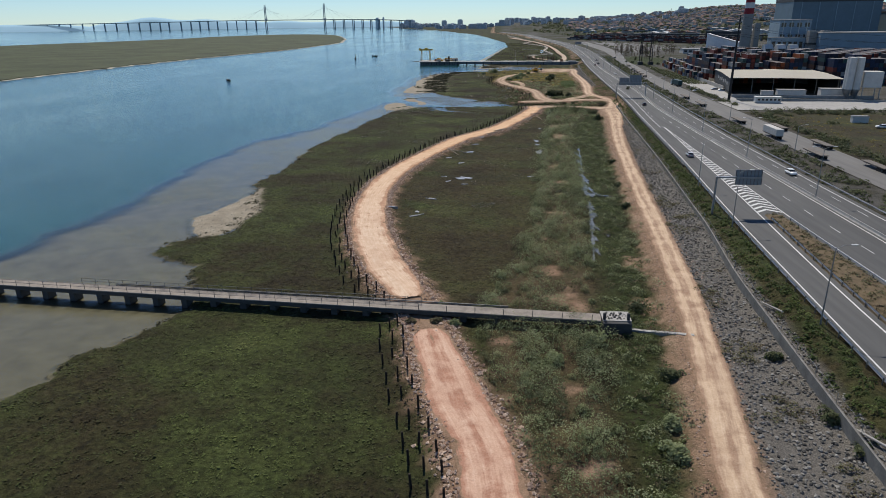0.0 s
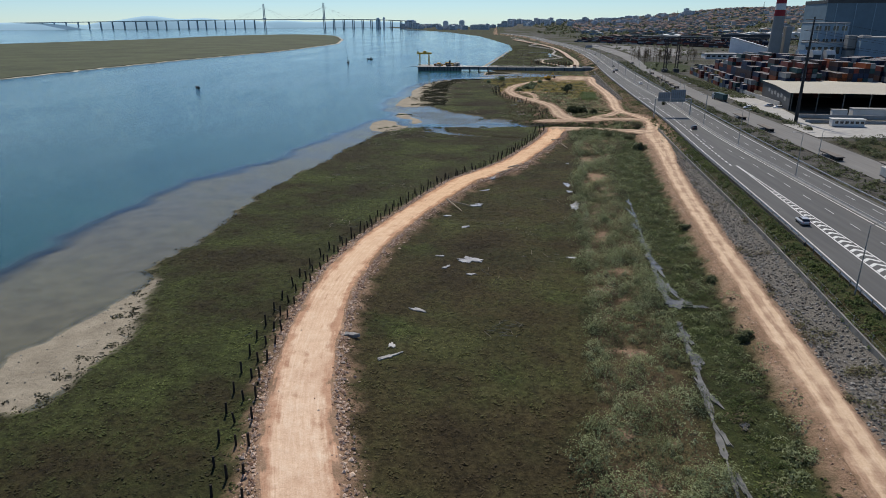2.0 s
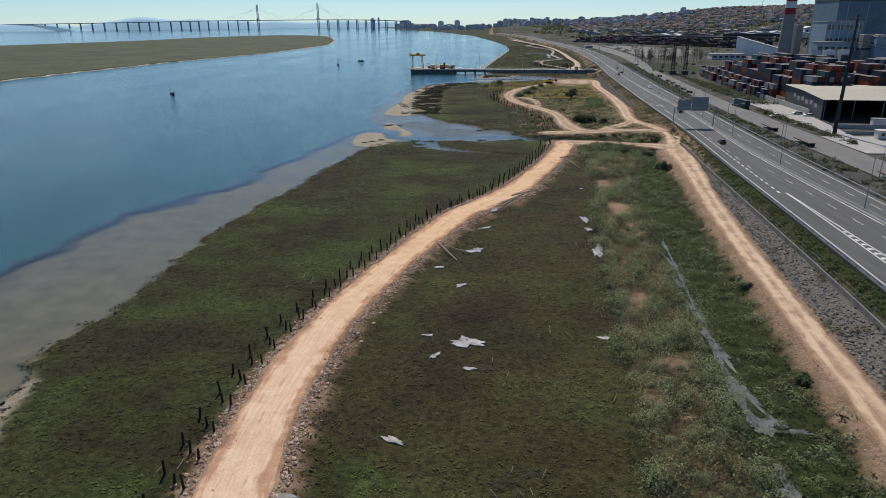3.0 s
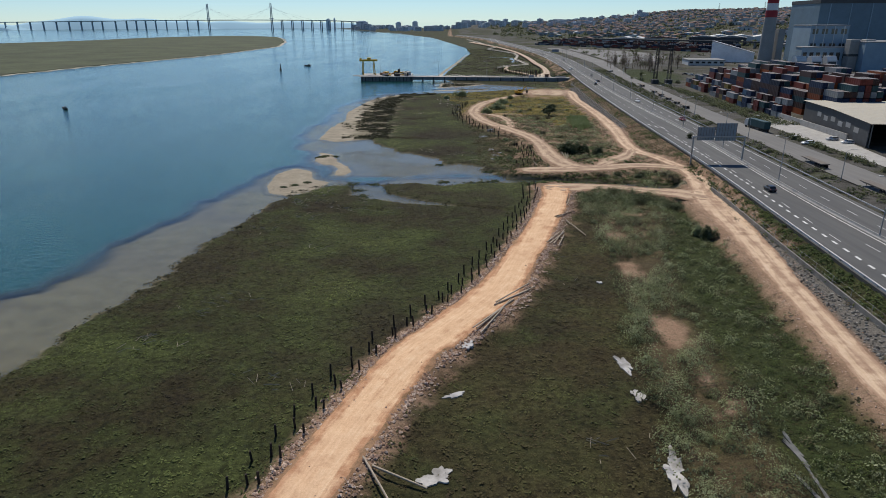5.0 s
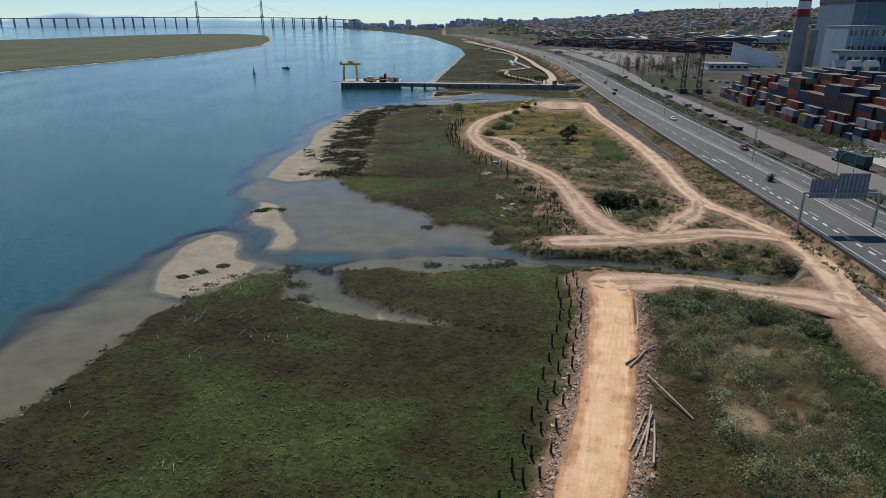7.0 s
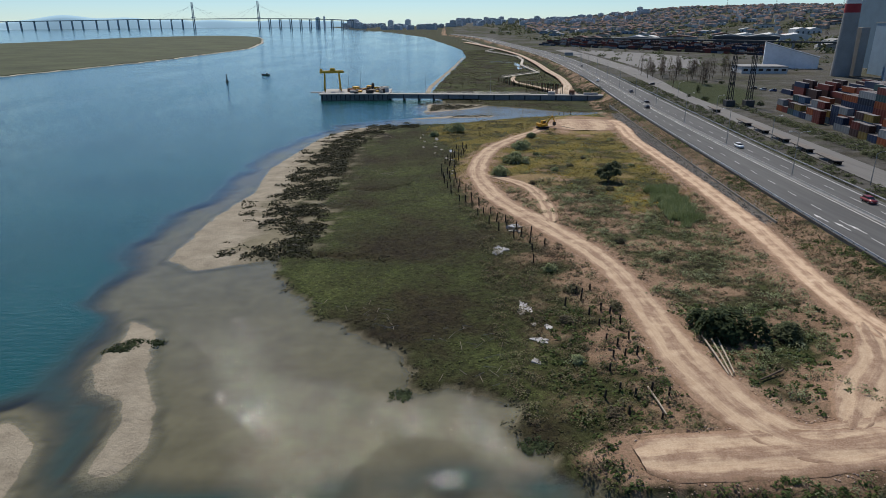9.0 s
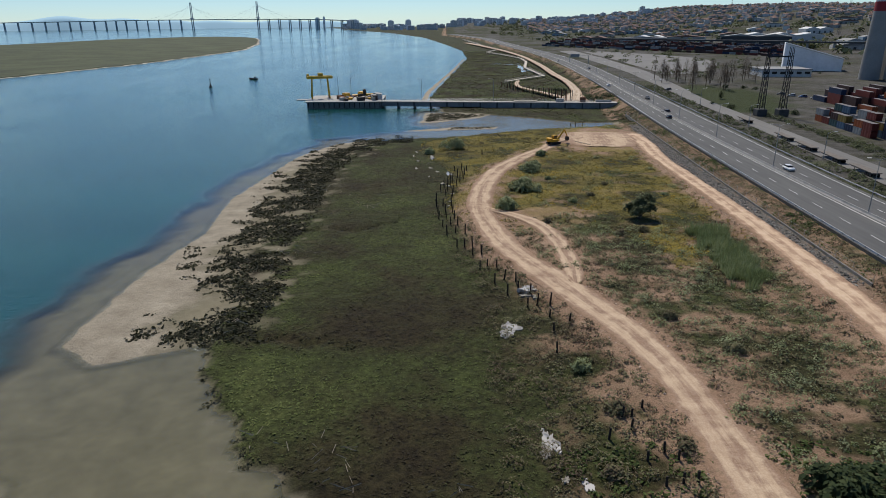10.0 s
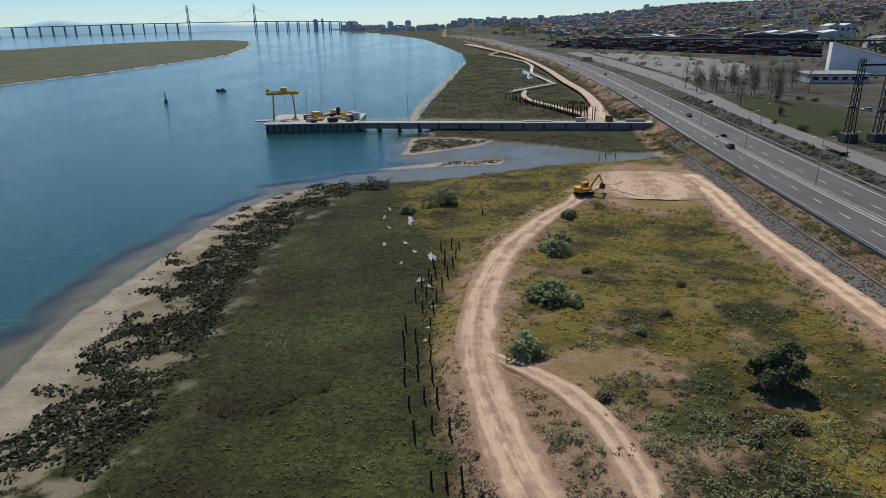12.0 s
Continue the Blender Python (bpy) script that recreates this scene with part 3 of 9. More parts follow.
PAINT = plain("road_paint", (0.62, 0.62, 0.60), 0.7, vary=0.15, scale=2)
STEEL = plain("galvanised_steel", (0.30, 0.31, 0.32), 0.45, 0.7, 0.2, 2)
RAIL_STEEL = plain("dull_rail_steel", (0.16, 0.16, 0.16), 0.6, 0.5, 0.3, 2)
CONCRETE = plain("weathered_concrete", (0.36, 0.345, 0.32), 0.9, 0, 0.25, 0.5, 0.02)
# Far darker than CONCRETE; jetty beams and piers, buttresses, road wall.
DARK_CONCRETE = plain("dark_grey_concrete", (0.07, 0.07, 0.068), 0.9, 0, 0.3, 0.5, 0.02)
POST_WOOD = plain("tarred_wood", (0.030, 0.024, 0.019), 0.9, 0, 0.4, 3, 0.02)
PALE_WOOD = plain("bleached_wood", (0.40, 0.33, 0.25), 0.9, 0, 0.3, 3, 0.01)

# ---------------------------------------------------------------- ground sheet
STRIP_L = lane((3, 20), (3, 29), (1.5, 39.6), (-1, 47), (-3.6, 51), (-3.4, 57), (1.6, 60), (3, 65), (6, 88), (7.7, 110), (10.8, 143), (12, 152), (13.9, 162), (14.9, 174), (14.2, 189), (14.6, 195))
STRIP_R = lane((7, 20), (7.7, 29.6), (8.3, 40), (9.1, 50), (10.9, 66), (12.6, 89), (15.6, 118.6), (17, 152), (19.7, 164), (21.4, 176), (28, 187), (30, 194))
gx = axis(-82, 80, 1.0, -4700, 4850)
gy = axis(36, 640, 1.0, -700, 4850, 1.045)
GX, GY = np.meshgrid(gx, gy)
px, py = GX.ravel(), GY.ravel()
H, SHORE_D, ISLE_D, BAR_D, SHAL_D, TRACK_D = ground_height(px, py, True)
HG = H.reshape(len(gy), len(gx))


def ground_z(x, y):
    """Height of the ground sheet at places."""
    x, y = np.atleast_1d(np.asarray(x, float)), np.atleast_1d(np.asarray(y, float))
    i = np.clip(np.searchsorted(gx, x) - 1, 0, len(gx) - 2)
    j = np.clip(np.searchsorted(gy, y) - 1, 0, len(gy) - 2)
    u = np.clip((x - gx[i]) / (gx[i + 1] - gx[i]), 0, 1)
    v = np.clip((y - gy[j]) / (gy[j + 1] - gy[j]), 0, 1)
    return (HG[j, i] * (1 - u) + HG[j, i + 1] * u) * (1 - v) + (HG[j + 1, i] * (1 - u) + HG[j + 1, i + 1] * u) * v


def mud_patch(x, y):
    """Where bare mud shows between the plants along the northern shore."""
    d = signed(x, y, SHORE)
    return smooth(0.10, 0.40, ripple(x, y, 7) + 0.35 * smooth(6, 0, d)) * smooth(13, 5, d) * smooth(420, 440, y) * smooth(585, 570, y) * (d > -2)


def gz(x, y):
    return float(ground_z(x, y)[0])


ground_mesh = mesh_from("ground", np.stack([px, py, H], 1), grid_faces(len(gx), len(gy)), [GROUND])
guard_x = at(GUARD, py)
rip = ripple(px, py, 7)
near_land = SHORE_D
side_x = at(SIDE_EDGE, py)
east = (px > guard_x - 1.0) & (SHORE_D > 0)
knoll_d = signed(px, py, KNOLL)
inner = smooth(-11.0, -4.5, near_land + 2.5 * rip) * smooth(415, 430, py) * (py < 600)
attribute(ground_mesh, "sand", smooth(-2.2, -0.6, BAR_D + rip * 0.5) * smooth(1.6, -0.2, near_land) * (1 - 0.8 * inner))
attribute(ground_mesh, "mud", np.maximum(0.8 * inner * smooth(1.0, -0.4, near_land), np.maximum(smooth(0.5, -1.2, near_land + rip * 0.4) * smooth(-0.8, -2.4, BAR_D), 0.8 * mud_patch(px, py))))
earth = np.maximum(smooth(3.2, 0.2, TRACK_D + rip * 1.7 - 1.2 * smooth(365, 380, py)), 0.9 * smooth(-2.4, -0.4, px - side_x + rip * 2.2) * smooth(3.5, 1.0, px - side_x) * (py < 345))
bare = smooth(0.15, 0.6, ripple(px, py, 13) + 0.25 * rip + 0.35 * smooth(480, 440, py)) * 0.85
earth = np.maximum(earth, bare * smooth(-4, 8, knoll_d) * (px < guard_x - 2) * smooth(560, 480, py))
strip = smooth(0, 2, px - at(STRIP_L, py)) * smooth(0.5, -1.5, px - at(STRIP_R, py)) * smooth(340, 325, py)
bank_dry = smooth(-0.5, 2.5, px - side_x) * (px < guard_x) * smooth(335, 360, py) * smooth(-0.7, 0.2, ripple(px, py, 10)) * 0.9
earth = np.maximum(earth, bank_dry)
earth = np.maximum(earth, 0.15 * strip)
earth = np.maximum(earth, strip * smooth(0.52, 0.72, ripple(px, py, 11)))
for sx, sy, sr in ((25.6, 257.0, 2.7), (25.7, 244.0, 0.9), (28.1, 302.0, 1.8), (26.3, 282.7, 2.0), (10.7, 111.7, 1.6), (13.3, 101.2, 1.3), (14.4, 96.8, 1.5), (27.6, 116.0, 2.4), (24.8, 97.0, 2.2)):
    earth = np.maximum(earth, smooth(sr + 0.8, sr - 0.8, np.hypot(px - sx, (py - sy) * 0.6) + 0.9 * rip))
attribute(ground_mesh, "dry", np.clip(earth, 0, 1) * (SHORE_D > 1.0))
attribute(ground_mesh, "yellow", np.maximum(0.8 * smooth(-0.5, 0.3, ripple(px + 90, py, 16)) * smooth(465, 500, py), smooth(7, 3, np.hypot((px - 41.5) * 1.3, (py - 465) * 0.45) + 3 * rip)) * smooth(0.5, 4, knoll_d) * (px < side_x - 2))
north_rock = smooth(4.6, 5.6, px - side_x) * smooth(-6.2, -6.8, px - guard_x) * smooth(436, 446, py) * smooth(616, 606, py)
attribute(ground_mesh, "rock", np.maximum(north_rock, smooth(2.5, 4.5, px - side_x - 2.0) * smooth(-4.4, -5.2, px - guard_x) * smooth(350, 325, py)))
attribute(ground_mesh, "lush", np.clip(smooth(-2, 3, signed(px, py, np.array([(122, 640), (150, 628), (172, 680), (178, 720), (168, 760), (146, 770), (132, 715)], float))) + smooth(0.0, 0.7, ripple(px, py + 40, 30)) * 0.35 * (px < guard_x) + 0.55 * smooth(-2, 6, ISLE_D) * smooth(-0.6, 0.4, ripple(px, py, 60)) + 0.85 * smooth(0, 3, px - at(STRIP_R, py)) * (px < side_x) * smooth(345, 335, py) + 0.9 * smooth(-5.5, -2, px - guard_x) * (px < guard_x) * smooth(-0.3, 0.5, rip) * smooth(350, 335, py), 0, 1))
attribute(ground_mesh, "brown", np.clip(0.25 * smooth(0, 0.5, ripple(px - 30, py, 45)) + 0.8 * smooth(-2, 4, px - np.interp(py, MAIN_TRACK[:, 1], MAIN_TRACK[:, 0])) * smooth(340, 320, py) * smooth(-0.9, 0.1, ripple(px, py, 24)), 0, 1))
town = smooth(0.0, 2.0, px - at(FAR_EDGE, py)) * (SHORE_D > 0)
green = smooth(0.1, 0.5, ripple(px, py, 120) + 0.35 * smooth(900, 2000, np.hypot(px, py)))
PARK = np.array([(122, 640), (150, 628), (172, 680), (178, 720), (168, 760), (146, 770), (132, 715)], float)
park = smooth(-2, 3, signed(px, py, PARK))
attribute(ground_mesh, "urban", (1 - park) * town * (1 - green * smooth(600, 900, py)) * (1 - smooth(0.1, 0.5, ripple(px, py, 18)) * 0.6) * (1 - 0.85 * smooth(312, 304, py) * (px > at(FRONT_R, py))))
ground = tagged(new("ground", ground_mesh), "salt marsh, bare earth, mud and sand sloping into the estuary", "ground", kind="structure")

wx = axis(-86, 60, 2.0, -4700, 4850)
wy = axis(30, 660, 2.0, -700, 4850)
WX, WY = np.meshgrid(wx, wy)
water_mesh = mesh_from("water", np.stack([WX.ravel(), WY.ravel(), np.zeros(WX.size)], 1), grid_faces(len(wx), len(wy)), [WATER])
attribute(water_mesh, "depth", -ground_z(WX.ravel(), WY.ravel()))
water = tagged(new("water", water_mesh), "blue-green estuary water with brown shallows over mud", "water", kind="structure")


# the low island across the channel: a sandy rim with marsh on top
ISLE_SAND = plain("island_sand", (0.48, 0.43, 0.34), 0.95, 0, 0.3, 0.05)
ISLE_LINE = spline(np.vstack([ISLAND, ISLAND[:1]]), 6.0)[:-1, :2]
ISLE_MID = ISLE_LINE.mean(0)


def isle_sheet(name, grow, z, mat, rough):
    """A flat sheet with a ragged outline and a skirt below the water."""
    t = np.gradient(ISLE_LINE, axis=0)
    t /= np.linalg.norm(t, axis=1)[:, None] + 1e-9
    out = np.stack([t[:, 1], -t[:, 0]], 1)
    if np.sum(out * (ISLE_LINE - ISLE_MID)) < 0:
        out = -out
    p = ISLE_LINE + out * (grow + rough * ripple(ISLE_LINE[:, 0], ISLE_LINE[:, 1], 28))[:, None]
    bm = bmesh.new()
    top = [bm.verts.new((x, y, z)) for x, y in p]
    low = [bm.verts.new((x, y, -1.0)) for x, y in p]
    bm.faces.new(top)
    for i in range(len(top)):
        j = (i + 1) % len(top)
        bm.faces.new((top[i], low[i], low[j], top[j]))
    bmesh.ops.recalc_face_normals(bm, faces=bm.faces)
    bmesh.ops.triangulate(bm, faces=[f for f in bm.faces if len(f.verts) > 4])
    me = bpy.data.meshes.new(name)
    bm.to_mesh(me)
    bm.free()
    me.materials.append(mat)
    attribute(me, "lush", np.full(len(me.vertices), 0.15))
    return me


tagged(new("ground", isle_sheet("island_rim", 3.0, 0.22, ISLE_SAND, 5.0)), "pale sandy rim of the marsh island", "island", kind="structure")
tagged(new("ground", isle_sheet("island_marsh", -2.5, 0.75, plain("island_marsh_plants", (0.056, 0.064, 0.026), 0.95, 0, 0.5, 0.018), 5.0)), "low olive green marsh island in the estuary", "island", kind="structure")

# ---------------------------------------------------------------- roads
def track_strip(name, rows, label, mat=None, widen=1.0, low=-1e4, high=1e4):
    s = spline(rows, 0.9)
    s = s[(s[:, 1] > low) & (s[:, 1] < high)]
    t = np.gradient(s[:, :2], axis=0)
    t /= np.linalg.norm(t, axis=1)[:, None]
    nrm = np.stack([t[:, 1], -t[:, 0]], 1)
    main = mat is None
    us = np.array([-1, -0.86, -0.66, -0.5, -0.36, -0.18, 0, 0.18, 0.36, 0.5, 0.66, 0.86, 1])
    rut = np.array([-0.22, -0.03, 0.0, -0.05, -0.05, 0.02, 0.05, 0.02, -0.05, -0.05, 0.0, -0.03, -0.22])
    wear = np.array([-0.5, 0.12, 0.55, 0.85, 1.0, 1.0, 0.9, 1.0, 1.0, 0.85, 0.55, 0.12, -0.5]) if main else np.array([-0.5, 0.1, 0.55, 0.9, 0.85, 0.55, 0.42, 0.55, 0.85, 0.9, 0.55, 0.1, -0.5])
    n, k = len(s), len(us)
    far = np.arange(len(s))
    tip = np.clip(np.minimum(far, far[::-1]) / 3.0 + 0.2, 0, 1) ** 0.4
    w = s[:, 2:3] * widen * tip[:, None] + ripple(s[:, 0], s[:, 1], 23)[:, None] * 0.10 * s[:, 2:3] * (np.abs(us) > 0.8) + ripple(s[:, 0:1] + 9 * us, s[:, 1:2], 3.1) * 0.16
    x = s[:, 0:1] + nrm[:, 0:1] * us * w
    y = s[:, 1:2] + nrm[:, 1:2] * us * w
    z = track_level(x, y) + rut + ripple(x, y, 3) * 0.035
    me = mesh_from(name, np.stack([x, y, z], -1).reshape(-1, 3), grid_faces(k, n), [mat or DIRT])
    attribute(me, "wear", np.clip(np.broadcast_to(wear, x.shape) + ripple(x, y, 6) * 0.3, -0.5, 1))
    run = np.concatenate([[0], np.cumsum(np.hypot(*np.diff(s[:, :2], axis=0).T))])
    attribute(me, "across", us * w)
    attribute(me, "along", np.repeat(run[:, None], k, 1))
    return tagged(new(name, me), label, "track", kind="structure")


track_strip("road", MAIN_TRACK, "pale rutted dirt track edged with rubble across the marsh", low=96.0)
track_strip("road", MAIN_TRACK, "pinkish rutted dirt track ending before the jetty", PINK_DIRT, high=85.5)
track_strip("road", SIDE_TRACK, "pale rutted dirt service track beside the stone embankment", SIDE_DIRT, 0.94)
for rows in (LINK_TRACK, LOOP_TRACK, SPUR_TRACK, BRANCH_TRACK, TURN_TRACK, PAD_TRACK):
    track_strip("road", rows, "dusty reddish dirt track over rough ground", DUST, 1.04)


def ribbon(name, left, right, y0, y1, z, mat, step=4.0, cols=2, thick=0.0):
    ys = np.arange(y0, y1 + step / 2, step)
    xl, xr = (at(left, ys) if isinstance(left, np.ndarray) else left(ys)), (at(right, ys) if isinstance(right, np.ndarray) else right(ys))
    u = np.linspace(0, 1, cols)
    x = xl[:, None] + (xr - xl)[:, None] * u
    y = np.repeat(ys[:, None], cols, 1)
    zz = np.full_like(x, z) if not callable(z) else z(x, y)
    return mesh_from(name, np.stack([x, y, zz], -1).reshape(-1, 3), grid_faces(cols, len(ys)), [mat])


tagged(new("road", ribbon("motorway", GUARD + 0.3, FAR_EDGE, -110, 2290, ROAD_Z, ASPHALT, 4, 6)), "grey asphalt dual carriageway motorway with white lane lines", "motorway", kind="structure")
tagged(new("road", ribbon("frontage_road", FRONT_L, FRONT_R, -110, 1240, ROAD_Z - 0.02, PALE_ROAD, 4, 4)), "dusty pale concrete service road with parked trailers", "road", kind="structure")


# ---------------------------------------------------------------- plants
def leaf_material(name, stops, rough=0.8, glow=0.3, patch=0.05, spread=1.3, each=0.45):
    """Leaves that differ one by one, in patches of a few metres."""
    m, nt, b = nodes_of(name, rough, 0, 0.2)
    pos = place_of(nt)
    wide = math_of(nt, "MULTIPLY", math_of(nt, "SUBTRACT", noise_of(nt, patch, 5, 0.65, pos), 0.5), spread)
    v = math_of(nt, "ADD", math_of(nt, "ADD", math_of(nt, "MULTIPLY", island_of(nt), each), 0.5 - each / 2), wide)
    col = ramp_of(nt, v, stops)
    nt.links.new(col, b.inputs["Base Color"])
    soft = nt.nodes.new("ShaderNodeBsdfTranslucent")
    nt.links.new(col, soft.inputs["Color"])
    mix = nt.nodes.new("ShaderNodeMixShader")
    mix.inputs[0].default_value = glow
    nt.links.new(b.outputs[0], mix.inputs[1])
    nt.links.new(soft.outputs[0], mix.inputs[2])
    nt.links.new(mix.outputs[0], nt.nodes["Material Output"].inputs["Surface"])
    return m


MARSH_LEAF = leaf_material("marsh_plants", [(0.0, (0.028, 0.020, 0.011)), (0.29, (0.048, 0.042, 0.017)), (0.56, (0.064, 0.075, 0.023)), (0.86, (0.108, 0.135, 0.038)), (1.0, (0.15, 0.17, 0.056))], patch=0.045, spread=3.0, each=0.32)
BROWN_MARSH_LEAF = leaf_material("brown_marsh_plants", [(0.0, (0.044, 0.032, 0.016)), (0.30, (0.072, 0.055, 0.025)), (0.58, (0.088, 0.078, 0.030)), (0.84, (0.102, 0.110, 0.036)), (1.0, (0.15, 0.145, 0.055))], patch=0.045, spread=2.8, each=0.34)
SHRUB_LEAF = leaf_material("grey_green_shrub", [(0.08, (0.112, 0.129, 0.0607)), (0.36, (0.218, 0.253, 0.124)), (0.66, (0.31, 0.346, 0.191)), (0.95, (0.436, 0.449, 0.277))], patch=0.3, spread=2.0, glow=0.45, each=0.18)
TWIG_LEAF = leaf_material("bare_brown_twigs", [(0.1, (0.040, 0.030, 0.024)), (0.5, (0.085, 0.068, 0.052)), (0.9, (0.14, 0.115, 0.085))], patch=0.3)
DRY_LEAF = leaf_material("dry_scrub", [(0.1, (0.091, 0.0624, 0.0442)), (0.4, (0.1495, 0.117, 0.0715)), (0.7, (0.156, 0.1625, 0.078)), (0.95, (0.247, 0.221, 0.13))], patch=0.1)
GREEN_LEAF = leaf_material("green_weeds", [(0.1, (0.030, 0.048, 0.014)), (0.5, (0.070, 0.100, 0.028)), (0.9, (0.125, 0.150, 0.045))], patch=0.12)
DARK_LEAF = leaf_material("dark_evergreen", [(0.1, (0.012, 0.022, 0.009)), (0.5, (0.032, 0.050, 0.018)), (0.9, (0.075, 0.095, 0.035))], patch=0.3)
OLIVE_LEAF = leaf_material("olive_leaf", [(0.1, (0.040, 0.050, 0.022)), (0.5, (0.090, 0.106, 0.048)), (0.9, (0.17, 0.185, 0.10))], patch=0.3)
FLOWER_LEAF = leaf_material("yellow_flowers", [(0.1, (0.085, 0.085, 0.03)), (0.45, (0.15, 0.135, 0.038)), (0.7, (0.26, 0.20, 0.04)), (0.95, (0.46, 0.31, 0.03))], patch=0.09, spread=2.0)
REED_LEAF = leaf_material("reeds", [(0.1, (0.125, 0.156, 0.0625)), (0.5, (0.225, 0.275, 0.125)), (0.9, (0.375, 0.4, 0.225))], patch=0.2)
WEED_LEAF = leaf_material("dark_mud_weed", [(0.1, (0.012, 0.012, 0.007)), (0.5, (0.030, 0.032, 0.015)), (0.9, (0.066, 0.068, 0.032))], patch=0.2)
BARK = plain("bark", (0.10, 0.075, 0.055), 0.95, 0, 0.35, 2, 0.03)


def leaf_cards(centres, radius, height, count, size, seed, up=0.6):
    """Small leaf clumps filling a dome over each centre: corners and faces."""
    rs = np.random.RandomState(seed)
    c = np.repeat(np.asarray(centres, float), count, 0)
    r = np.repeat(np.asarray(radius, float), count)
    h = np.repeat(np.asarray(height, float), count)
    sz = np.repeat(np.broadcast_to(np.asarray(size, float), (len(centres),)), count)
    n = len(c)
    a = rs.uniform(0, 6.2832, n)
    lift = rs.uniform(0.02, 1, n) ** 0.8
    lump = 1 + 0.22 * np.sin(3 * a + np.repeat(rs.uniform(0, 6.28, len(centres)), count)) + 0.14 * np.sin(5 * a + lift * 7)
    out = np.sqrt(np.clip(1 - lift**2, 0.05, 1)) * rs.uniform(0.72, 1.04, n) * lump
    p = np.stack([c[:, 0] + np.cos(a) * out * r, c[:, 1] + np.sin(a) * out * r, c[:, 2] + lift * h * rs.uniform(0.7, 1.06, n)], 1)
    nrm = np.stack([np.cos(a) * out, np.sin(a) * out, lift + up], 1) + rs.normal(0, 0.4, (n, 3))
    nrm /= np.linalg.norm(nrm, axis=1)[:, None]
    t = np.cross(nrm, rs.normal(0, 1, (n, 3)))
    t /= np.linalg.norm(t, axis=1)[:, None]
    u = np.cross(nrm, t)
    s1, s2 = (sz * rs.uniform(0.6, 1.25, n))[:, None], (sz * rs.uniform(0.3, 0.75, n))[:, None]
    v = np.stack([p - t * s1, p + u * s2 * 0.9, p + t * s1, p - u * s2], 1).reshape(-1, 3)
    return v, np.arange(4 * n).reshape(-1, 4)


def blade_cards(centres, radius, height, count, width, seed):
    """Upright blades of grass or reed."""
    rs = np.random.RandomState(seed)
    c = np.repeat(np.asarray(centres, float), count, 0)
    r, h = np.repeat(np.asarray(radius, float), count), np.repeat(np.asarray(height, float), count) * rs.uniform(0.55, 1.1, len(c))
    n = len(c)
    a, b, q = rs.uniform(0, 6.283, n), rs.uniform(0, 6.283, n), np.sqrt(rs.uniform(0, 1, n))
    p = c + np.stack([np.cos(a) * q * r, np.sin(a) * q * r, np.zeros(n)], 1)
    lean = np.stack([np.cos(a) * h * 0.28 + rs.normal(0, 0.12, n) * h, np.sin(a) * h * 0.28 + rs.normal(0, 0.12, n) * h, h], 1)
    w = np.stack([np.cos(b), np.sin(b), np.zeros(n)], 1) * width
    v = np.stack([p - w, p + w, p + lean + w * 0.3, p + lean - w * 0.3], 1).reshape(-1, 3)
    return v, np.arange(4 * n).reshape(-1, 4)


def scatter(n, x0, x1, y0, y1, keep, seed):
    rs = np.random.RandomState(seed)
    x, y = rs.uniform(x0, x1, n), rs.uniform(y0, y1, n)
    k = keep(x, y)
    return x[k], y[k]


def track_gap(x, y):
    best = np.full(x.shape, 99.0)
    for t in TRACKS:
        s = spline(t, 5.0)
        for (xa, ya, wa), (xb, yb, wb) in zip(s[:-1], s[1:]):
            m = (np.abs(x - xa) < 22) & (np.abs(y - ya) < 22)
            if m.any():
                d = np.hypot(x[m] - (xa + xb) / 2, y[m] - (ya + yb) / 2) - (wa + wb) / 2 - 0.6
                best[m] = np.minimum(best[m], d)
    return best


def on_land(x, y, edge=0.6):
    return (ground_z(x, y) > 0.30) & (x < at(GUARD, y) - 1.0)


def stuff(name, vf, mat, label, category):
    me = mesh_from(name, vf[0], vf[1], [mat], False)
    return tagged(new(name, me), label, category, kind="stuff")


# low cushions over the marsh
x, y = scatter(230000, -72, 58, 44, 620, lambda x, y: on_land(x, y), 11)
k = (track_gap(x, y) > 0.8) & (x < at(SIDE_EDGE, y) - 2.2 + ripple(x, y, 7) * 1.6) & ((x < at(STRIP_L, y)) | (x > at(STRIP_R, y)) | (y > 345)) & (ripple(x, y, 6) > -0.75)
k &= ~((y > 352) & (signed(x, y, KNOLL) > 1)) & (mud_patch(x, y) < 0.45)
x, y = x[k][:64000], y[k][:64000]
rs = np.random.RandomState(3)
r = 0.20 + 0.42 * rs.uniform(0, 1, len(x)) ** 1.8
p = np.stack([x, y, ground_z(x, y) - 0.06], 1)
dark = (x > np.interp(y, MAIN_TRACK[:, 1], MAIN_TRACK[:, 0])) & (y < 338) & (x < at(STRIP_R, y)) & (ripple(x, y, 24) > -0.55)
for m, mat, label, seed in ((~dark, MARSH_LEAF, "low olive green salt marsh cushions", 4), (dark, BROWN_MARSH_LEAF, "low brown and olive salt marsh cushions", 5)):
    stuff("marsh_plants", leaf_cards(p[m], r[m], r[m] * 0.42, 5, 0.06 + r[m] * 0.30, seed, 1.8), mat, label, "marsh plants")

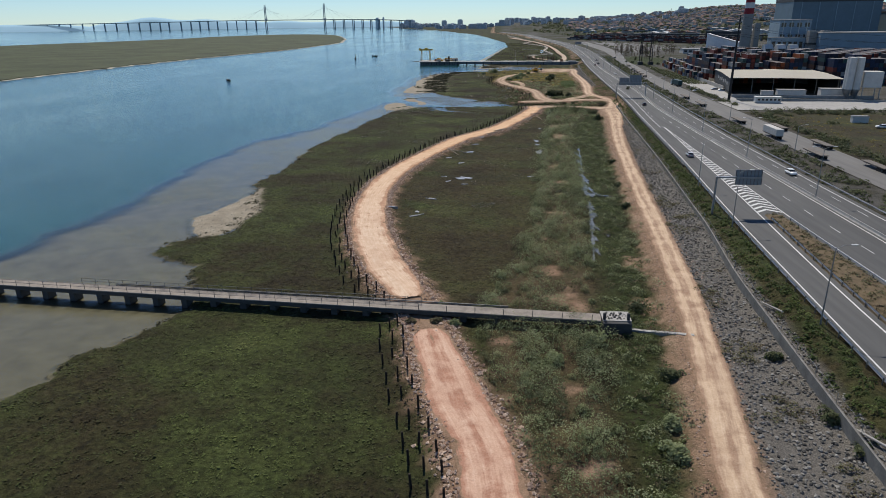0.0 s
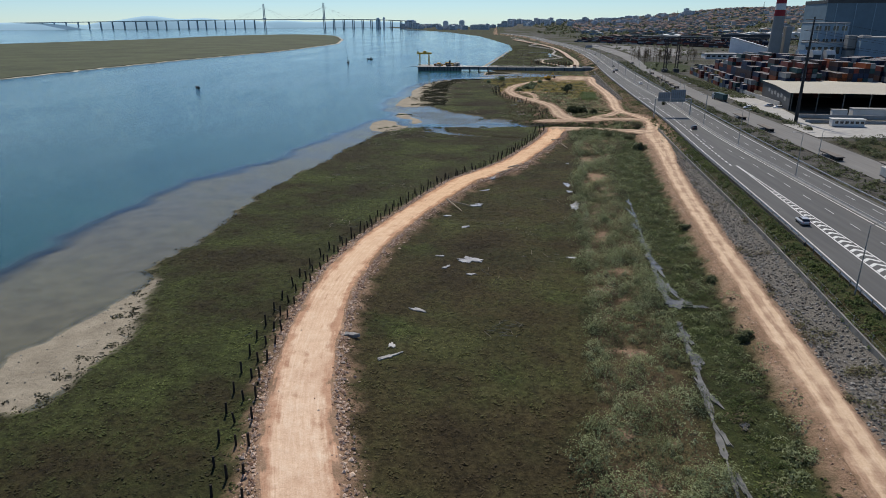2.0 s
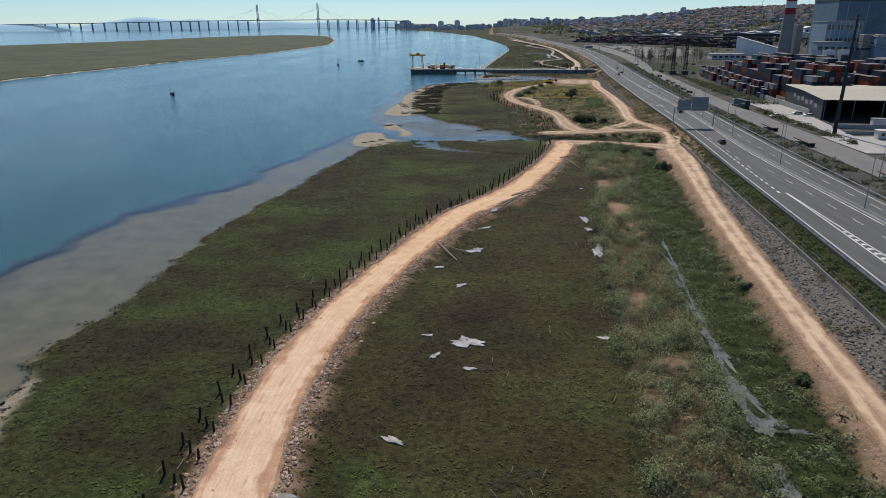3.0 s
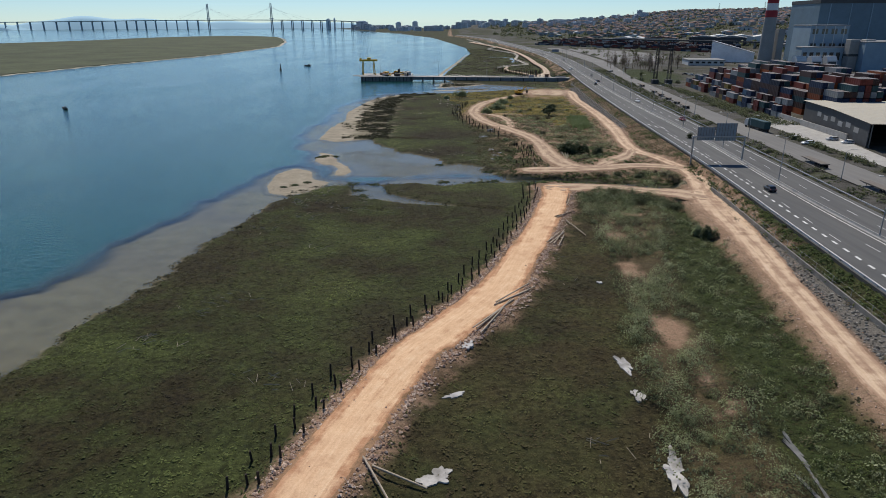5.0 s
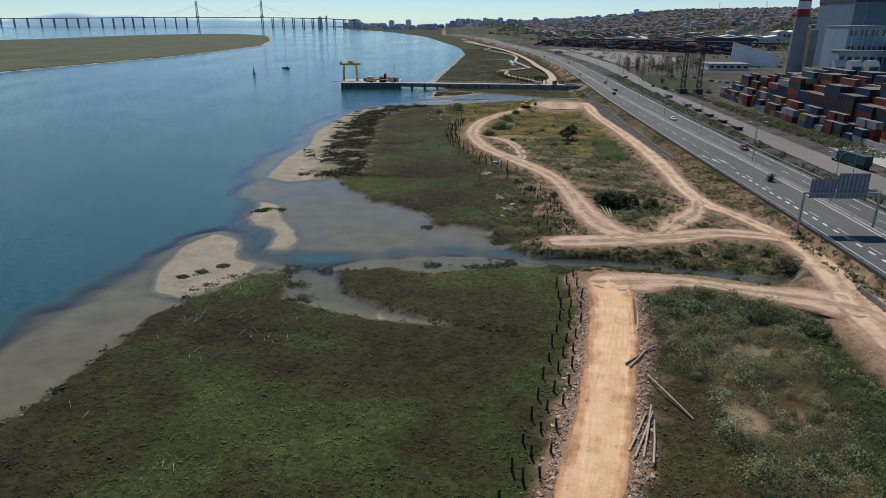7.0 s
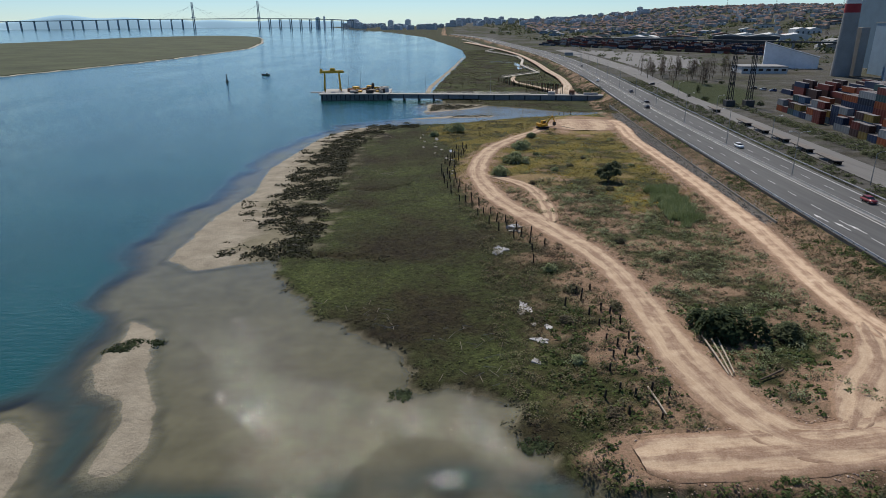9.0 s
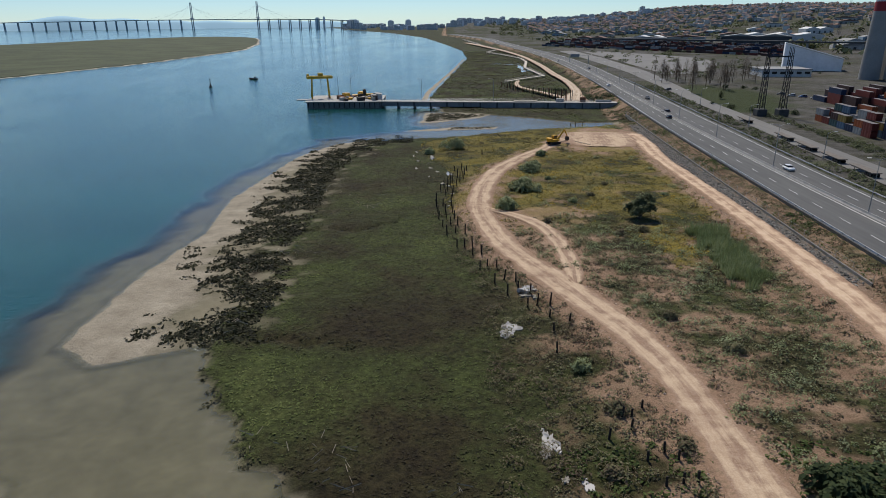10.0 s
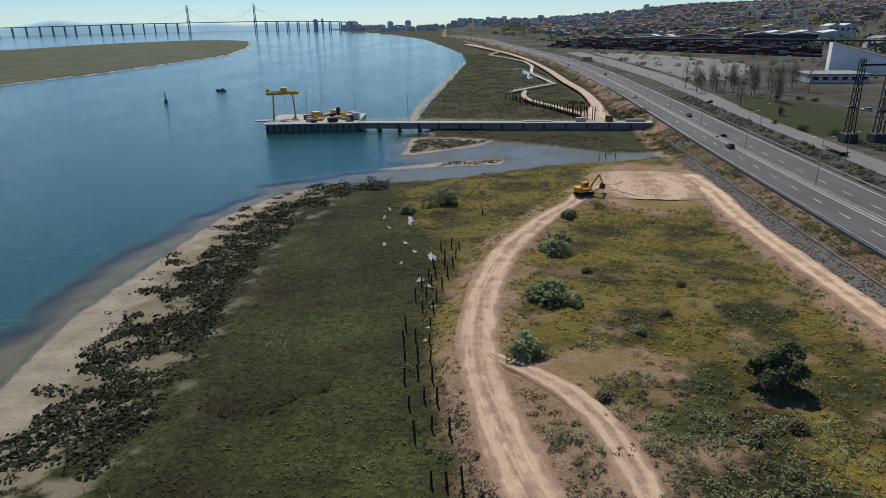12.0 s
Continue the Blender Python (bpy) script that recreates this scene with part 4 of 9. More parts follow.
# the belt of grey-green shrubs between the tracks
x, y = scatter(16000, -8, 56, 36, 342, lambda x, y: (x > at(STRIP_L, y) - 0.6) & (x < at(STRIP_R, y) + 0.6) & on_land(x, y), 21)
k = (track_gap(x, y) > 1.4) & (ripple(x, y, 11) < 0.58) & ((ripple(x + 40, y, 6) > -0.15) | (rs.uniform(0, 1, len(x)) < 0.25))
for sx, sy, sr in ((25.6, 257.0, 2.7), (25.7, 244.0, 0.9), (28.1, 302.0, 1.8), (26.3, 282.7, 2.0), (10.7, 111.7, 1.6), (13.3, 101.2, 1.3), (14.4, 96.8, 1.5)):
    k &= np.hypot(x - sx, (y - sy) * 0.6) > sr + 0.6
x, y = x[k][:950], y[k][:950]
r = 0.6 + rs.uniform(0, 1.0, len(x)) ** 1.6 * 2.7
tall = r * rs.uniform(0.85, 1.5, len(x))
half = len(x) * 3 // 4
for lo, hi, mat, label, seed in ((0, half, SHRUB_LEAF, "thick grey-green saltbush shrubs growing in a belt", 22), (half, len(x), OLIVE_LEAF, "dark olive shrubs among the saltbush belt", 23)):
    stuff("shrub_belt", leaf_cards(np.stack([x, y, ground_z(x, y) - 0.1], 1)[lo:hi], r[lo:hi], tall[lo:hi], 260, 0.05 + r[lo:hi] * 0.034, seed, 0.4), mat, label, "shrubs")

# low green shrubs between the ditch and the service track
x, y = scatter(26000, 8, 56, 40, 335, lambda x, y: (x > at(STRIP_R, y) + 3.2) & (x < at(SIDE_EDGE, y) - 2.5) & on_land(x, y) & (ripple(x, y, 9) > -0.35), 24)
k = track_gap(x, y) > 1.2
x, y = x[k][:1500], y[k][:1500]
r = 0.3 + rs.uniform(0, 1.0, len(x)) ** 2 * 1.1
third = len(x) // 5
for lo, hi, mat, label, seed in ((0, third, SHRUB_LEAF, "low grey-green shrubs beside the muddy ditch", 25), (third, 3 * third, OLIVE_LEAF, "low dark olive shrubs beside the muddy ditch", 26), (3 * third, len(x), GREEN_LEAF, "fresh green weeds beside the muddy ditch", 27)):
    stuff("ditch_shrubs", leaf_cards(np.stack([x, y, ground_z(x, y) - 0.08], 1)[lo:hi], r[lo:hi], r[lo:hi] * 0.9, 64, 0.05 + r[lo:hi] * 0.06, seed, 0.9), mat, label, "shrubs")

# scrub on the drier ground
def scrub_zone(x, y):
    side = at(SIDE_EDGE, y)
    a = (y < 345) & (x > at(STRIP_R, y)) & (x < side - 0.5) & (ripple(x, y, 8) > 0.15)
    b = (y > 350) & (signed(x, y, KNOLL) > -6) & (x < at(GUARD, y) - 9)
    return (a | b) & on_land(x, y)


x, y = scatter(16000, -15, 75, 40, 640, scrub_zone, 31)
k = track_gap(x, y) > 0.6
k &= (y < 345) | (ripple(x + 17, y, 15) > np.where(y > 475, 0.5, -0.6)) | (rs.uniform(0, 1, len(x)) < 0.06)
x, y = x[k][:3000], y[k][:3000]
r = rs.uniform(0.4, 1.0, len(x)) ** 2.2 * 1.5 + 0.2
west = (y > 345) & (x < np.interp(y, LOOP_TRACK[5:, 1], LOOP_TRACK[5:, 0]))
order = np.argsort(np.where(west, -1, 0) + rs.uniform(0, 0.5, len(x)))
x, y, r = x[order], y[order], r[order]
half = max(len(x) // 2, int(west.sum()))
stuff("scrub", leaf_cards(np.stack([x, y, ground_z(x, y) - 0.08], 1)[:half], r[:half], r[:half] * 0.75, 56, 0.055 + r[:half] * 0.085, 32), DRY_LEAF, "brownish dry scrub on bare earth", "scrub")
stuff("scrub", leaf_cards(np.stack([x, y, ground_z(x, y) - 0.08], 1)[half:], r[half:], r[half:] * 0.75, 56, 0.055 + r[half:] * 0.085, 33), SHRUB_LEAF, "grey-green scrub on rough ground", "scrub")

# grass and flowers on the knoll
def knoll_zone(x, y):
    return (signed(x, y, KNOLL) > 0) & (y > 352) & (x < at(SIDE_EDGE, y)) & on_land(x, y)


x, y = scatter(26000, -15, 70, 352, 640, knoll_zone, 41)
k = (track_gap(x, y) > 0.4) & (ripple(x, y, 13) < 0.55)
x, y = x[k][:9000], y[k][:9000]
yellow = (np.hypot((x - 41.5) * 1.3, (y - 465) * 0.45) < 8) | (y > 478 + 14 * ripple(x, y, 20)) | (y < 400)
r = rs.uniform(0.25, 0.7, len(x))
p = np.stack([x, y, ground_z(x, y) - 0.03], 1)
stuff("wild_grass", leaf_cards(p[~yellow], r[~yellow], r[~yellow] * 0.7, 14, r[~yellow] * 0.34, 42), DRY_LEAF, "dry grass tufts and low weeds", "grass")
m = yellow & (y > 400)
stuff("wild_flowers", leaf_cards(p[m], r[m], r[m] * 0.45, 9, 0.05 + r[m] * 0.3, 43, 1.2), FLOWER_LEAF, "yellow flowering weeds among grass", "flowers")
m = yellow & (y <= 400)
stuff("wild_grass", leaf_cards(p[m], r[m], r[m] * 0.7, 9, r[m] * 0.5, 44), GREEN_LEAF, "green grass tufts", "grass")

# weeds on the bank below the motorway, and along the far verge
def bank(x, y):
    return (x > at(GUARD, y) - 5.2) & (x < at(GUARD, y) - 0.8) & ((y < 350) | ((y > 352) & (np.sin(y * 0.11) > 0.72))) & ((y < 620) | (y > 660))


x, y = scatter(60000, 30, 110, 40, 760, bank, 51)
k = ripple(x, y, 9) > -0.45
x, y = x[k][:2600], y[k][:2600]
r = rs.uniform(0.3, 0.9, len(x)) * 0.95
stuff("bank_weeds", leaf_cards(np.stack([x, y, ground_z(x, y) - 0.05], 1), r, r * 1.0, 22, 0.1 + r * 0.16, 52), GREEN_LEAF, "green weeds and grass on the road bank", "weeds")


def riprap_band(x, y):
    """The stone facing between service track and wall past the creek."""
    return (x > at(SIDE_EDGE, y) + 5.0) & (x < at(GUARD, y) - 6.5) & (y > 440) & (y < 612)


# dry and green grass on the bank past the creek
x, y = scatter(30000, 50, 95, 350, 660, lambda x, y: (x > at(SIDE_EDGE, y) + 4.5) & (x < at(GUARD, y) - 1.2) & ~riprap_band(x, y), 53)
k = track_gap(x, y) > 0.8
x, y = x[k][:5200], y[k][:5200]
r = rs.uniform(0.25, 0.75, len(x))
p = np.stack([x, y, ground_z(x, y) - 0.04], 1)
green = ripple(x, y, 12) > 0.3
stuff("bank_grass", leaf_cards(p[green], r[green], r[green] * 0.8, 9, 0.06 + r[green] * 0.24, 54), GREEN_LEAF, "green grass and weeds below the road", "grass")
stuff("bank_grass", leaf_cards(p[~green], r[~green], r[~green] * 0.7, 9, 0.06 + r[~green] * 0.24, 55), DRY_LEAF, "dry brown grass below the road", "grass")


def verge(x, y):
    return (x > at(FAR_EDGE, y) + 1.0) & (x < at(FRONT_L, y) - 0.6)


x, y = scatter(20000, 80, 150, 40, 760, verge, 61)
k = ripple(x, y, 14) > -0.3
x, y = x[k][:1150], y[k][:1150]
r = rs.uniform(0.4, 1.4, len(x))
stuff("verge_bushes", leaf_cards(np.stack([x, y, ground_z(x, y) - 0.05], 1), r, r * 1.1, 26, 0.14 + r * 0.19, 62), OLIVE_LEAF, "green verge bushes between motorway and service road", "bushes")


def bush(x, y, r, h, leaf, label, count=420, seed=0, reed=False, category="bush"):
    """A single shrub: short woody stems under a crown of leaves."""
    if track_gap(np.array([float(x)]), np.array([float(y)]))[0] < 0.3:
        return None
    z = gz(x, y)
    ob = empty("bush", Matrix.Translation((x, y, z)))
    tagged(ob, label, category)
    rs = np.random.RandomState(seed + int(x * 7 + y * 13) % 9973)
    bm = fresh()
    for j in range(5):
        a, q = rs.uniform(0, 6.28), rs.uniform(0.2, 0.55) * r
        rod(bm, (0, 0, -0.1), (math.cos(a) * q, math.sin(a) * q, h * rs.uniform(0.4, 0.7)), 0.05 + 0.02 * r, 0.02, 5)
    part("stem", bm, BARK, ob)
    if reed:
        v, f = blade_cards([(0, 0, 0)], [r], [h], count * 2, 0.07, seed)
    else:
        lobes = [(rs.normal(0, 0.33) * r, rs.normal(0, 0.33) * r, rs.uniform(0, 0.2) * h) for _ in range(7)]
        v, f = leaf_cards([(0, 0, 0.0)] + lobes, [r * 0.75] + [r * rs.uniform(0.38, 0.6) for _ in lobes], [h * 0.85] + [h * rs.uniform(0.5, 0.85) for _ in lobes],
                          max(30, count // 5), 0.10 + 0.065 * r, seed + 5)
    crown = new("crown", mesh_from("crown", v, f, [leaf], False))
    crown.parent = ob
    return ob


def tree(x, y, h, r, leaf, label, trunk=0.35, seed=1, count=900, base=None):
    """Tapered trunk, forked limbs, crown of leaf clumps with gaps."""
    z = gz(x, y)
    ob = empty("tree", Matrix.Translation((x, y, z)))
    tagged(ob, label, "tree")
    rs = np.random.RandomState(seed)
    bm = fresh()
    low = h * (0.28 if base is None else base)
    rod(bm, (0, 0, -0.2), (0.1, 0, low), trunk, trunk * 0.7, 8)
    tips = []
    for j in range(7):
        a = j * 0.9 + rs.uniform(0, 0.5)
        q = r * rs.uniform(0.35, 0.75)
        tip = (math.cos(a) * q, math.sin(a) * q, low + (h - low) * rs.uniform(0.25, 0.8))
        rod(bm, (0.1, 0, low - 0.1), tip, trunk * 0.5, trunk * 0.15, 6)
        tips.append(tip)
    part("trunk", bm, BARK, ob)
    tips.append((0, 0, h * 0.72))
    v, f = leaf_cards([(tx, ty, tz - 0.22 * r) for tx, ty, tz in tips], [r * rs.uniform(0.38, 0.55) for _ in tips], [r * rs.uniform(0.5, 0.75) for _ in tips],
                      count // len(tips), 0.10 + 0.06 * r, seed + 9)
    crown = new("crown", mesh_from("crown", v, f, [leaf], False))
    crown.parent = ob
    return ob


for px_, py_, r_ in ((11.7, 302.8, 3.0), (9.1, 289.9, 3.5), (5.8, 279.8, 2.9), (15.2, 315.8, 2.0), (-0.6, 323.5, 3.8), (-6.1, 320.9, 2.1), (13.0, 306.5, 2.0)):
    bush(px_ * K, py_ * K, r_ * 1.08, r_ * 1.05, SHRUB_LEAF, "large grey-green bush beside the dirt track", 1100, 3)
for px_, py_, r_ in ((15.3, 283.4, 1.5), (18.4, 269.2, 1.6), (21.4, 270.0, 1.5), (10.2, 273.6, 1.4), (24.1, 326.8, 1.6), (18.6, 286.6, 1.3), (29.3, 286.8, 1.0), (22, 292.8, 1.1), (13.9, 296.8, 1.3), (20, 240, 1.6), (17, 246, 1.5),
                      (12, 228, 1.4), (9, 232, 1.6), (7.5, 238, 1.8), (7, 226, 1.6), (9, 250.5, 1.7), (6.5, 219, 1.5), (8, 212, 1.4), (28, 204, 1.8), (32, 203.5, 1.9), (21, 204.2, 1.4), (35.5, 199.5, 1.7)):
    bush(px_ * K, py_ * K, r_, r_ * 0.9, SHRUB_LEAF if int(px_ * 10) % 2 else DRY_LEAF, "low rounded scrub bush on rough earth", 320, 5)
bush(19.8 * K, 223.2 * K, 4.6, 4.4, DARK_LEAF, "large dark evergreen bush beside stacked poles", 1700, 7)
bush(24.3 * K, 222.0 * K, 2.7, 2.9, OLIVE_LEAF, "rounded olive-green bush near the track", 900, 8)
bush(47.4, 300.4, 1.9, 3.2, OLIVE_LEAF, "tall dense green bush beside the dirt track", 1100, 9)
bush(46.0, 302.6, 1.5, 2.6, SHRUB_LEAF, "grey-green bush beside the dirt track", 700, 10)
tree(22.4 * K, 275.0 * K, 5.6, 3.3, OLIVE_LEAF, "small rounded olive tree standing on the weedy knoll", 0.3, 4, 4200, 0.12)
bush(46.2 * K, 233 * K, 1.7, 3.0, DARK_LEAF, "dark upright shrub beside the road fence", 360, 12)
for px_, py_, r_ in ((13.4, 42.6, 1.6), (12.0, 36.6, 1.7), (11.5, 33.4, 1.8), (8.2, 47.6, 2.2), (4.8, 44.6, 1.9), (13.3, 54.6, 1.8), (22.2, 37.2, 1.7), (21.9, 45.6, 1.3), (22.5, 34.1, 1.2), (18.6, 88.5, 1.5), (19.6, 101, 1.3), (21.6, 118, 1.3)):
    bush(px_ * K, py_ * K, r_, r_ * 0.95, OLIVE_LEAF if px_ > 12 else SHRUB_LEAF, "green-grey bush beside the pale dirt track", 420, 14)
# green reeds on the knoll's side, and a row of scrub by the creek
REEDS = plan((27.0, 270), (31.8, 272), (30.2, 262), (28.8, 253), (26.4, 248.5), (25.4, 257))
x, y = scatter(6000, 40, 62, 430, 480, lambda x, y: signed(x, y, REEDS) + 2.4 * ripple(x, y, 8) > 0.6, 71)
stuff("reed_bed", blade_cards(np.stack([x, y, ground_z(x, y)], 1)[:1300], rs.uniform(0.3, 0.8, len(x))[:1300], rs.uniform(0.9, 2.0, len(x))[:1300], 14, 0.05, 72), REED_LEAF, "fresh pale green reed bed beside the track", "reeds")
row = spline(plan((15.6, 190.0), (19.8, 191.2), (23.1, 189.2), (26.6, 187.2), (28.0, 185.0)), 0.5)
j = rs.randint(0, len(row), 190)
x, y = row[j, 0] + rs.normal(0, 1.0, 190), row[j, 1] + rs.normal(0, 1.5, 190)
r = rs.uniform(0.8, 1.9, 190)
k = track_gap(x, y) > 0.9
x, y, r = x[k], y[k], r[k]
stuff("scrub_row", leaf_cards(np.stack([x, y, ground_z(x, y) - 0.1], 1), r, r * 1.0, 110, 0.06 + r * 0.09, 74), OLIVE_LEAF, "dense dark green scrub along the link track", "scrub")
for px_, py_, r_ in ((21.9, 203.6, 1.1), (27.3, 203.2, 1.4), (32.6, 200.6, 2.6), (32.4, 199.2, 1.8), (24.1, 204.2, 1.5), (30.6, 205.0, 1.2), (18.5, 199.9, 1.1), (21.3, 197.9, 1.2), (23.3, 198.4, 1.4), (25.3, 196.2, 1.3), (28.1, 195.9, 1.1), (29.2, 200.6, 1.2)):
    bush(px_ * K, py_ * K, r_, r_ * 0.95, OLIVE_LEAF if int(px_ * 10) % 2 else DRY_LEAF, "dull green scrub bush on the creek bank", 330, 15)
x, y = scatter(1500, 12, 60, 345, 366, lambda x, y: (signed(x, y, CREEK) > -5.5) & (signed(x, y, CREEK) < -0.6), 75)
k = track_gap(x, y) > 0.6
x, y = x[k][:260], y[k][:260]
r = rs.uniform(0.3, 0.9, len(x))
stuff("bank_weeds", leaf_cards(np.stack([x, y, ground_z(x, y) - 0.05], 1), r, r * 0.7, 30, 0.06 + r * 0.14, 76), GREEN_LEAF, "green weeds along the creek", "weeds")

# dead reed stalks washed over the marsh
def stalks(n, x0, x1, y0, y1, seed):
    rs = np.random.RandomState(seed)
    cx, cy = rs.uniform(x0, x1, 12), rs.uniform(y0, y1, 12)
    j = rs.randint(0, 12, n)
    x, y = cx[j] + rs.normal(0, 2.2, n), cy[j] + rs.normal(0, 1.6, n)
    z = ground_z(x, y) + 0.38
    a, ln = rs.uniform(0, 3.14, n), rs.uniform(0.5, 2.4, n)
    d = np.stack([np.cos(a) * ln, np.sin(a) * ln, rs.normal(0, 0.15, n)], 1)
    w = np.stack([-np.sin(a), np.cos(a), np.zeros(n)], 1) * 0.03
    p = np.stack([x, y, z], 1)
    up = np.array([0, 0, 0.05])
    v = np.stack([p - w, p + w, p + d + w, p + d - w, p + up, p + d + up], 1).reshape(-1, 3)
    i = np.arange(n)[:, None] * 6
    f = np.concatenate([i + [0, 4, 5, 3], i + [4, 1, 2, 5]])
    ok = np.repeat((z > 0.65) & (track_gap(x, y) > 2.0), 2).reshape(n, 2)
    f = f[np.concatenate([ok[:, 0], ok[:, 1]])]
    return v, f


for seed, zone in enumerate(((-48, -22, 315, 345), (-30, 2, 372, 402), (-55, -30, 140, 330), (-12, 20, 150, 300), (-50, -10, 420, 560))):
    stuff("dead_stalks", stalks(110, *zone, 80 + seed), PALE_WOOD, "bleached dead reed stalks lying on the marsh", "dead reeds")


# ---------------------------------------------------------------- stones
def rock_material(name, low, high):
    m, nt, b = nodes_of(name, 0.95, 0, 0.2)
    pos = place_of(nt)
    v = math_of(nt, "ADD", math_of(nt, "MULTIPLY", island_of(nt), 0.7), math_of(nt, "MULTIPLY", noise_of(nt, 3.0, 4, 0.7, pos), 0.4))
    nt.links.new(ramp_of(nt, v, [(0.15, low), (0.9, high)]), b.inputs["Base Color"])
    return m


RUBBLE = rock_material("pink_rubble", (0.24, 0.135, 0.085), (0.62, 0.475, 0.37))
RIPRAP = rock_material("grey_riprap", (0.042, 0.039, 0.034), (0.31, 0.295, 0.265))
_ico = np.array([(0, 0, 1), (0.9, 0, 0.3), (0.28, 0.85, 0.3), (-0.72, 0.52, 0.3), (-0.72, -0.52, 0.3), (0.28, -0.85, 0.3), (0.7, 0.5, -0.45), (-0.28, 0.85, -0.45), (-0.9, 0, -0.45), (-0.28, -0.85, -0.45), (0.7, -0.5, -0.45)])
_tri = np.array([(0, 1, 2), (0, 2, 3), (0, 3, 4), (0, 4, 5), (0, 5, 1), (1, 6, 2), (2, 7, 3), (3, 8, 4), (4, 9, 5), (5, 10, 1), (2, 6, 7), (3, 7, 8), (4, 8, 9), (5, 9, 10), (1, 10, 6)])


_chip = np.array([(0.1, 0, 0.9), (1, 0.1, 0), (0.2, 0.95, 0.1), (-0.95, 0.2, 0), (-0.1, -1, 0.1), (0, 0, -0.8)])
_chip_tri = np.array([(0, 1, 2), (0, 2, 3), (0, 3, 4), (0, 4, 1), (5, 2, 1), (5, 3, 2), (5, 4, 3), (5, 1, 4)])


def stones(x, y, z, r, seed, small=False):
    rs = np.random.RandomState(seed)
    n = len(x)
    ball, tri = (_chip, _chip_tri) if small else (_ico, _tri)
    v = ball[None] * rs.uniform(0.62, 1.25, (n, len(ball), 1)) * (r[:, None, None] * np.array([1, 1, 0.7]))
    a = rs.uniform(0, 6.28, n)
    c, s = np.cos(a)[:, None], np.sin(a)[:, None]
    v = np.stack([v[..., 0] * c - v[..., 1] * s, v[..., 0] * s + v[..., 1] * c, v[..., 2]], -1) + np.stack([x, y, z], 1)[:, None]
    f = tri[None] + (np.arange(n) * len(ball))[:, None, None]
    return v.reshape(-1, 3), f.reshape(-1, 3)


def along(rows, step, rs, spread, base):
    """Places strewn along both edges of a track."""
    s = spline(rows, step)
    t = np.gradient(s[:, :2], axis=0)
    t /= np.linalg.norm(t, axis=1)[:, None]
    out = []
    for side in (-1, 1):
        off = s[:, 2] * (1 + 0.10 * ripple(s[:, 0], s[:, 1], 7)) + base + np.abs(rs.normal(0, spread, len(s))) * rs.choice([1, 1, 1, -0.8], len(s))
        out.append(np.stack([s[:, 0] + t[:, 1] * off * side, s[:, 1] - t[:, 0] * off * side], 1))
    p = np.vstack(out) + rs.normal(0, 0.12, (2 * len(s), 2))
    return p[:, 0], p[:, 1]


rs = np.random.RandomState(7)
x, y = along(MAIN_TRACK, 0.032, rs, 0.9, -0.1)
k = (y > 44) & (y < 342) & ((ripple(x, y, 5) > -0.35) | (rs.uniform(0, 1, len(x)) < 0.35))
x, y = x[k], y[k]
stuff("rubble", stones(x, y, np.maximum(ground_z(x, y), 0) + 0.08, 0.07 + 0.32 * rs.uniform(0, 1, len(x)) ** 3, 8, True), RUBBLE, "pinkish broken stone rubble edging the dirt track", "rubble")
for rows in (LOOP_TRACK, SIDE_TRACK, LINK_TRACK, SPUR_TRACK):
    x, y = along(rows, 0.22, rs, 0.9, 0.1)
    stuff("rubble", stones(x, y, ground_z(x, y) + 0.05, 0.05 + 0.16 * rs.uniform(0, 1, len(x)) ** 2, 9, True), RUBBLE, "loose stones along the dirt track", "rubble")


def riprap_zone(x, y):
    south = (x > at(SIDE_EDGE, y) + 5.2) & (x < at(GUARD, y) - 4.6) & (y < 335)
    return south | ((x > at(SIDE_EDGE, y) + 5.4) & (x < at(GUARD, y) - 6.7) & (y > 440) & (y < 612))


x, y = scatter(120000, 24, 90, 44, 640, riprap_zone, 91)
x, y = x[:16500], y[:16500]
stuff("riprap", stones(x, y, ground_z(x, y) + 0.06, rs.uniform(0.10, 0.30, len(x)), 92), RIPRAP, "grey broken stone riprap on the embankment", "riprap")
x, y = scatter(2600, -75, -30, 50, 345, lambda x, y: np.abs(ground_z(x, y) - 0.12) < 0.16, 93)
stuff("shore_stones", stones(x, y, ground_z(x, y) + 0.02, rs.uniform(0.05, 0.22, len(x)), 94), RIPRAP, "dark stones and weed along the water's edge", "stones")
# dark weed clumps on the mud flats
x, y = scatter(60000, -64, -18, 425, 612, lambda x, y: (ground_z(x, y) > -0.22) & (ripple(x, y, 6) > 0.50 - 1.05 * smooth(-12, 0.5, signed(x, y, SHORE))) & (ripple(x + 50, y, 19) > -0.35) & (signed(x, y, SHORE) < 6) & (signed(x, y, SHORE) > -13), 95)
r = (0.3 + 1.9 * rs.uniform(0, 1, len(x)) ** 2)[:3800]
x, y = x[:3800], y[:3800]
stuff("weed_clumps", leaf_cards(np.stack([x, y, ground_z(x, y) - 0.02], 1), r, r * 0.10 + 0.05, 12, 0.12 + r * 0.18, 96), WEED_LEAF, "dark weed clumps on sandy mud", "weed")

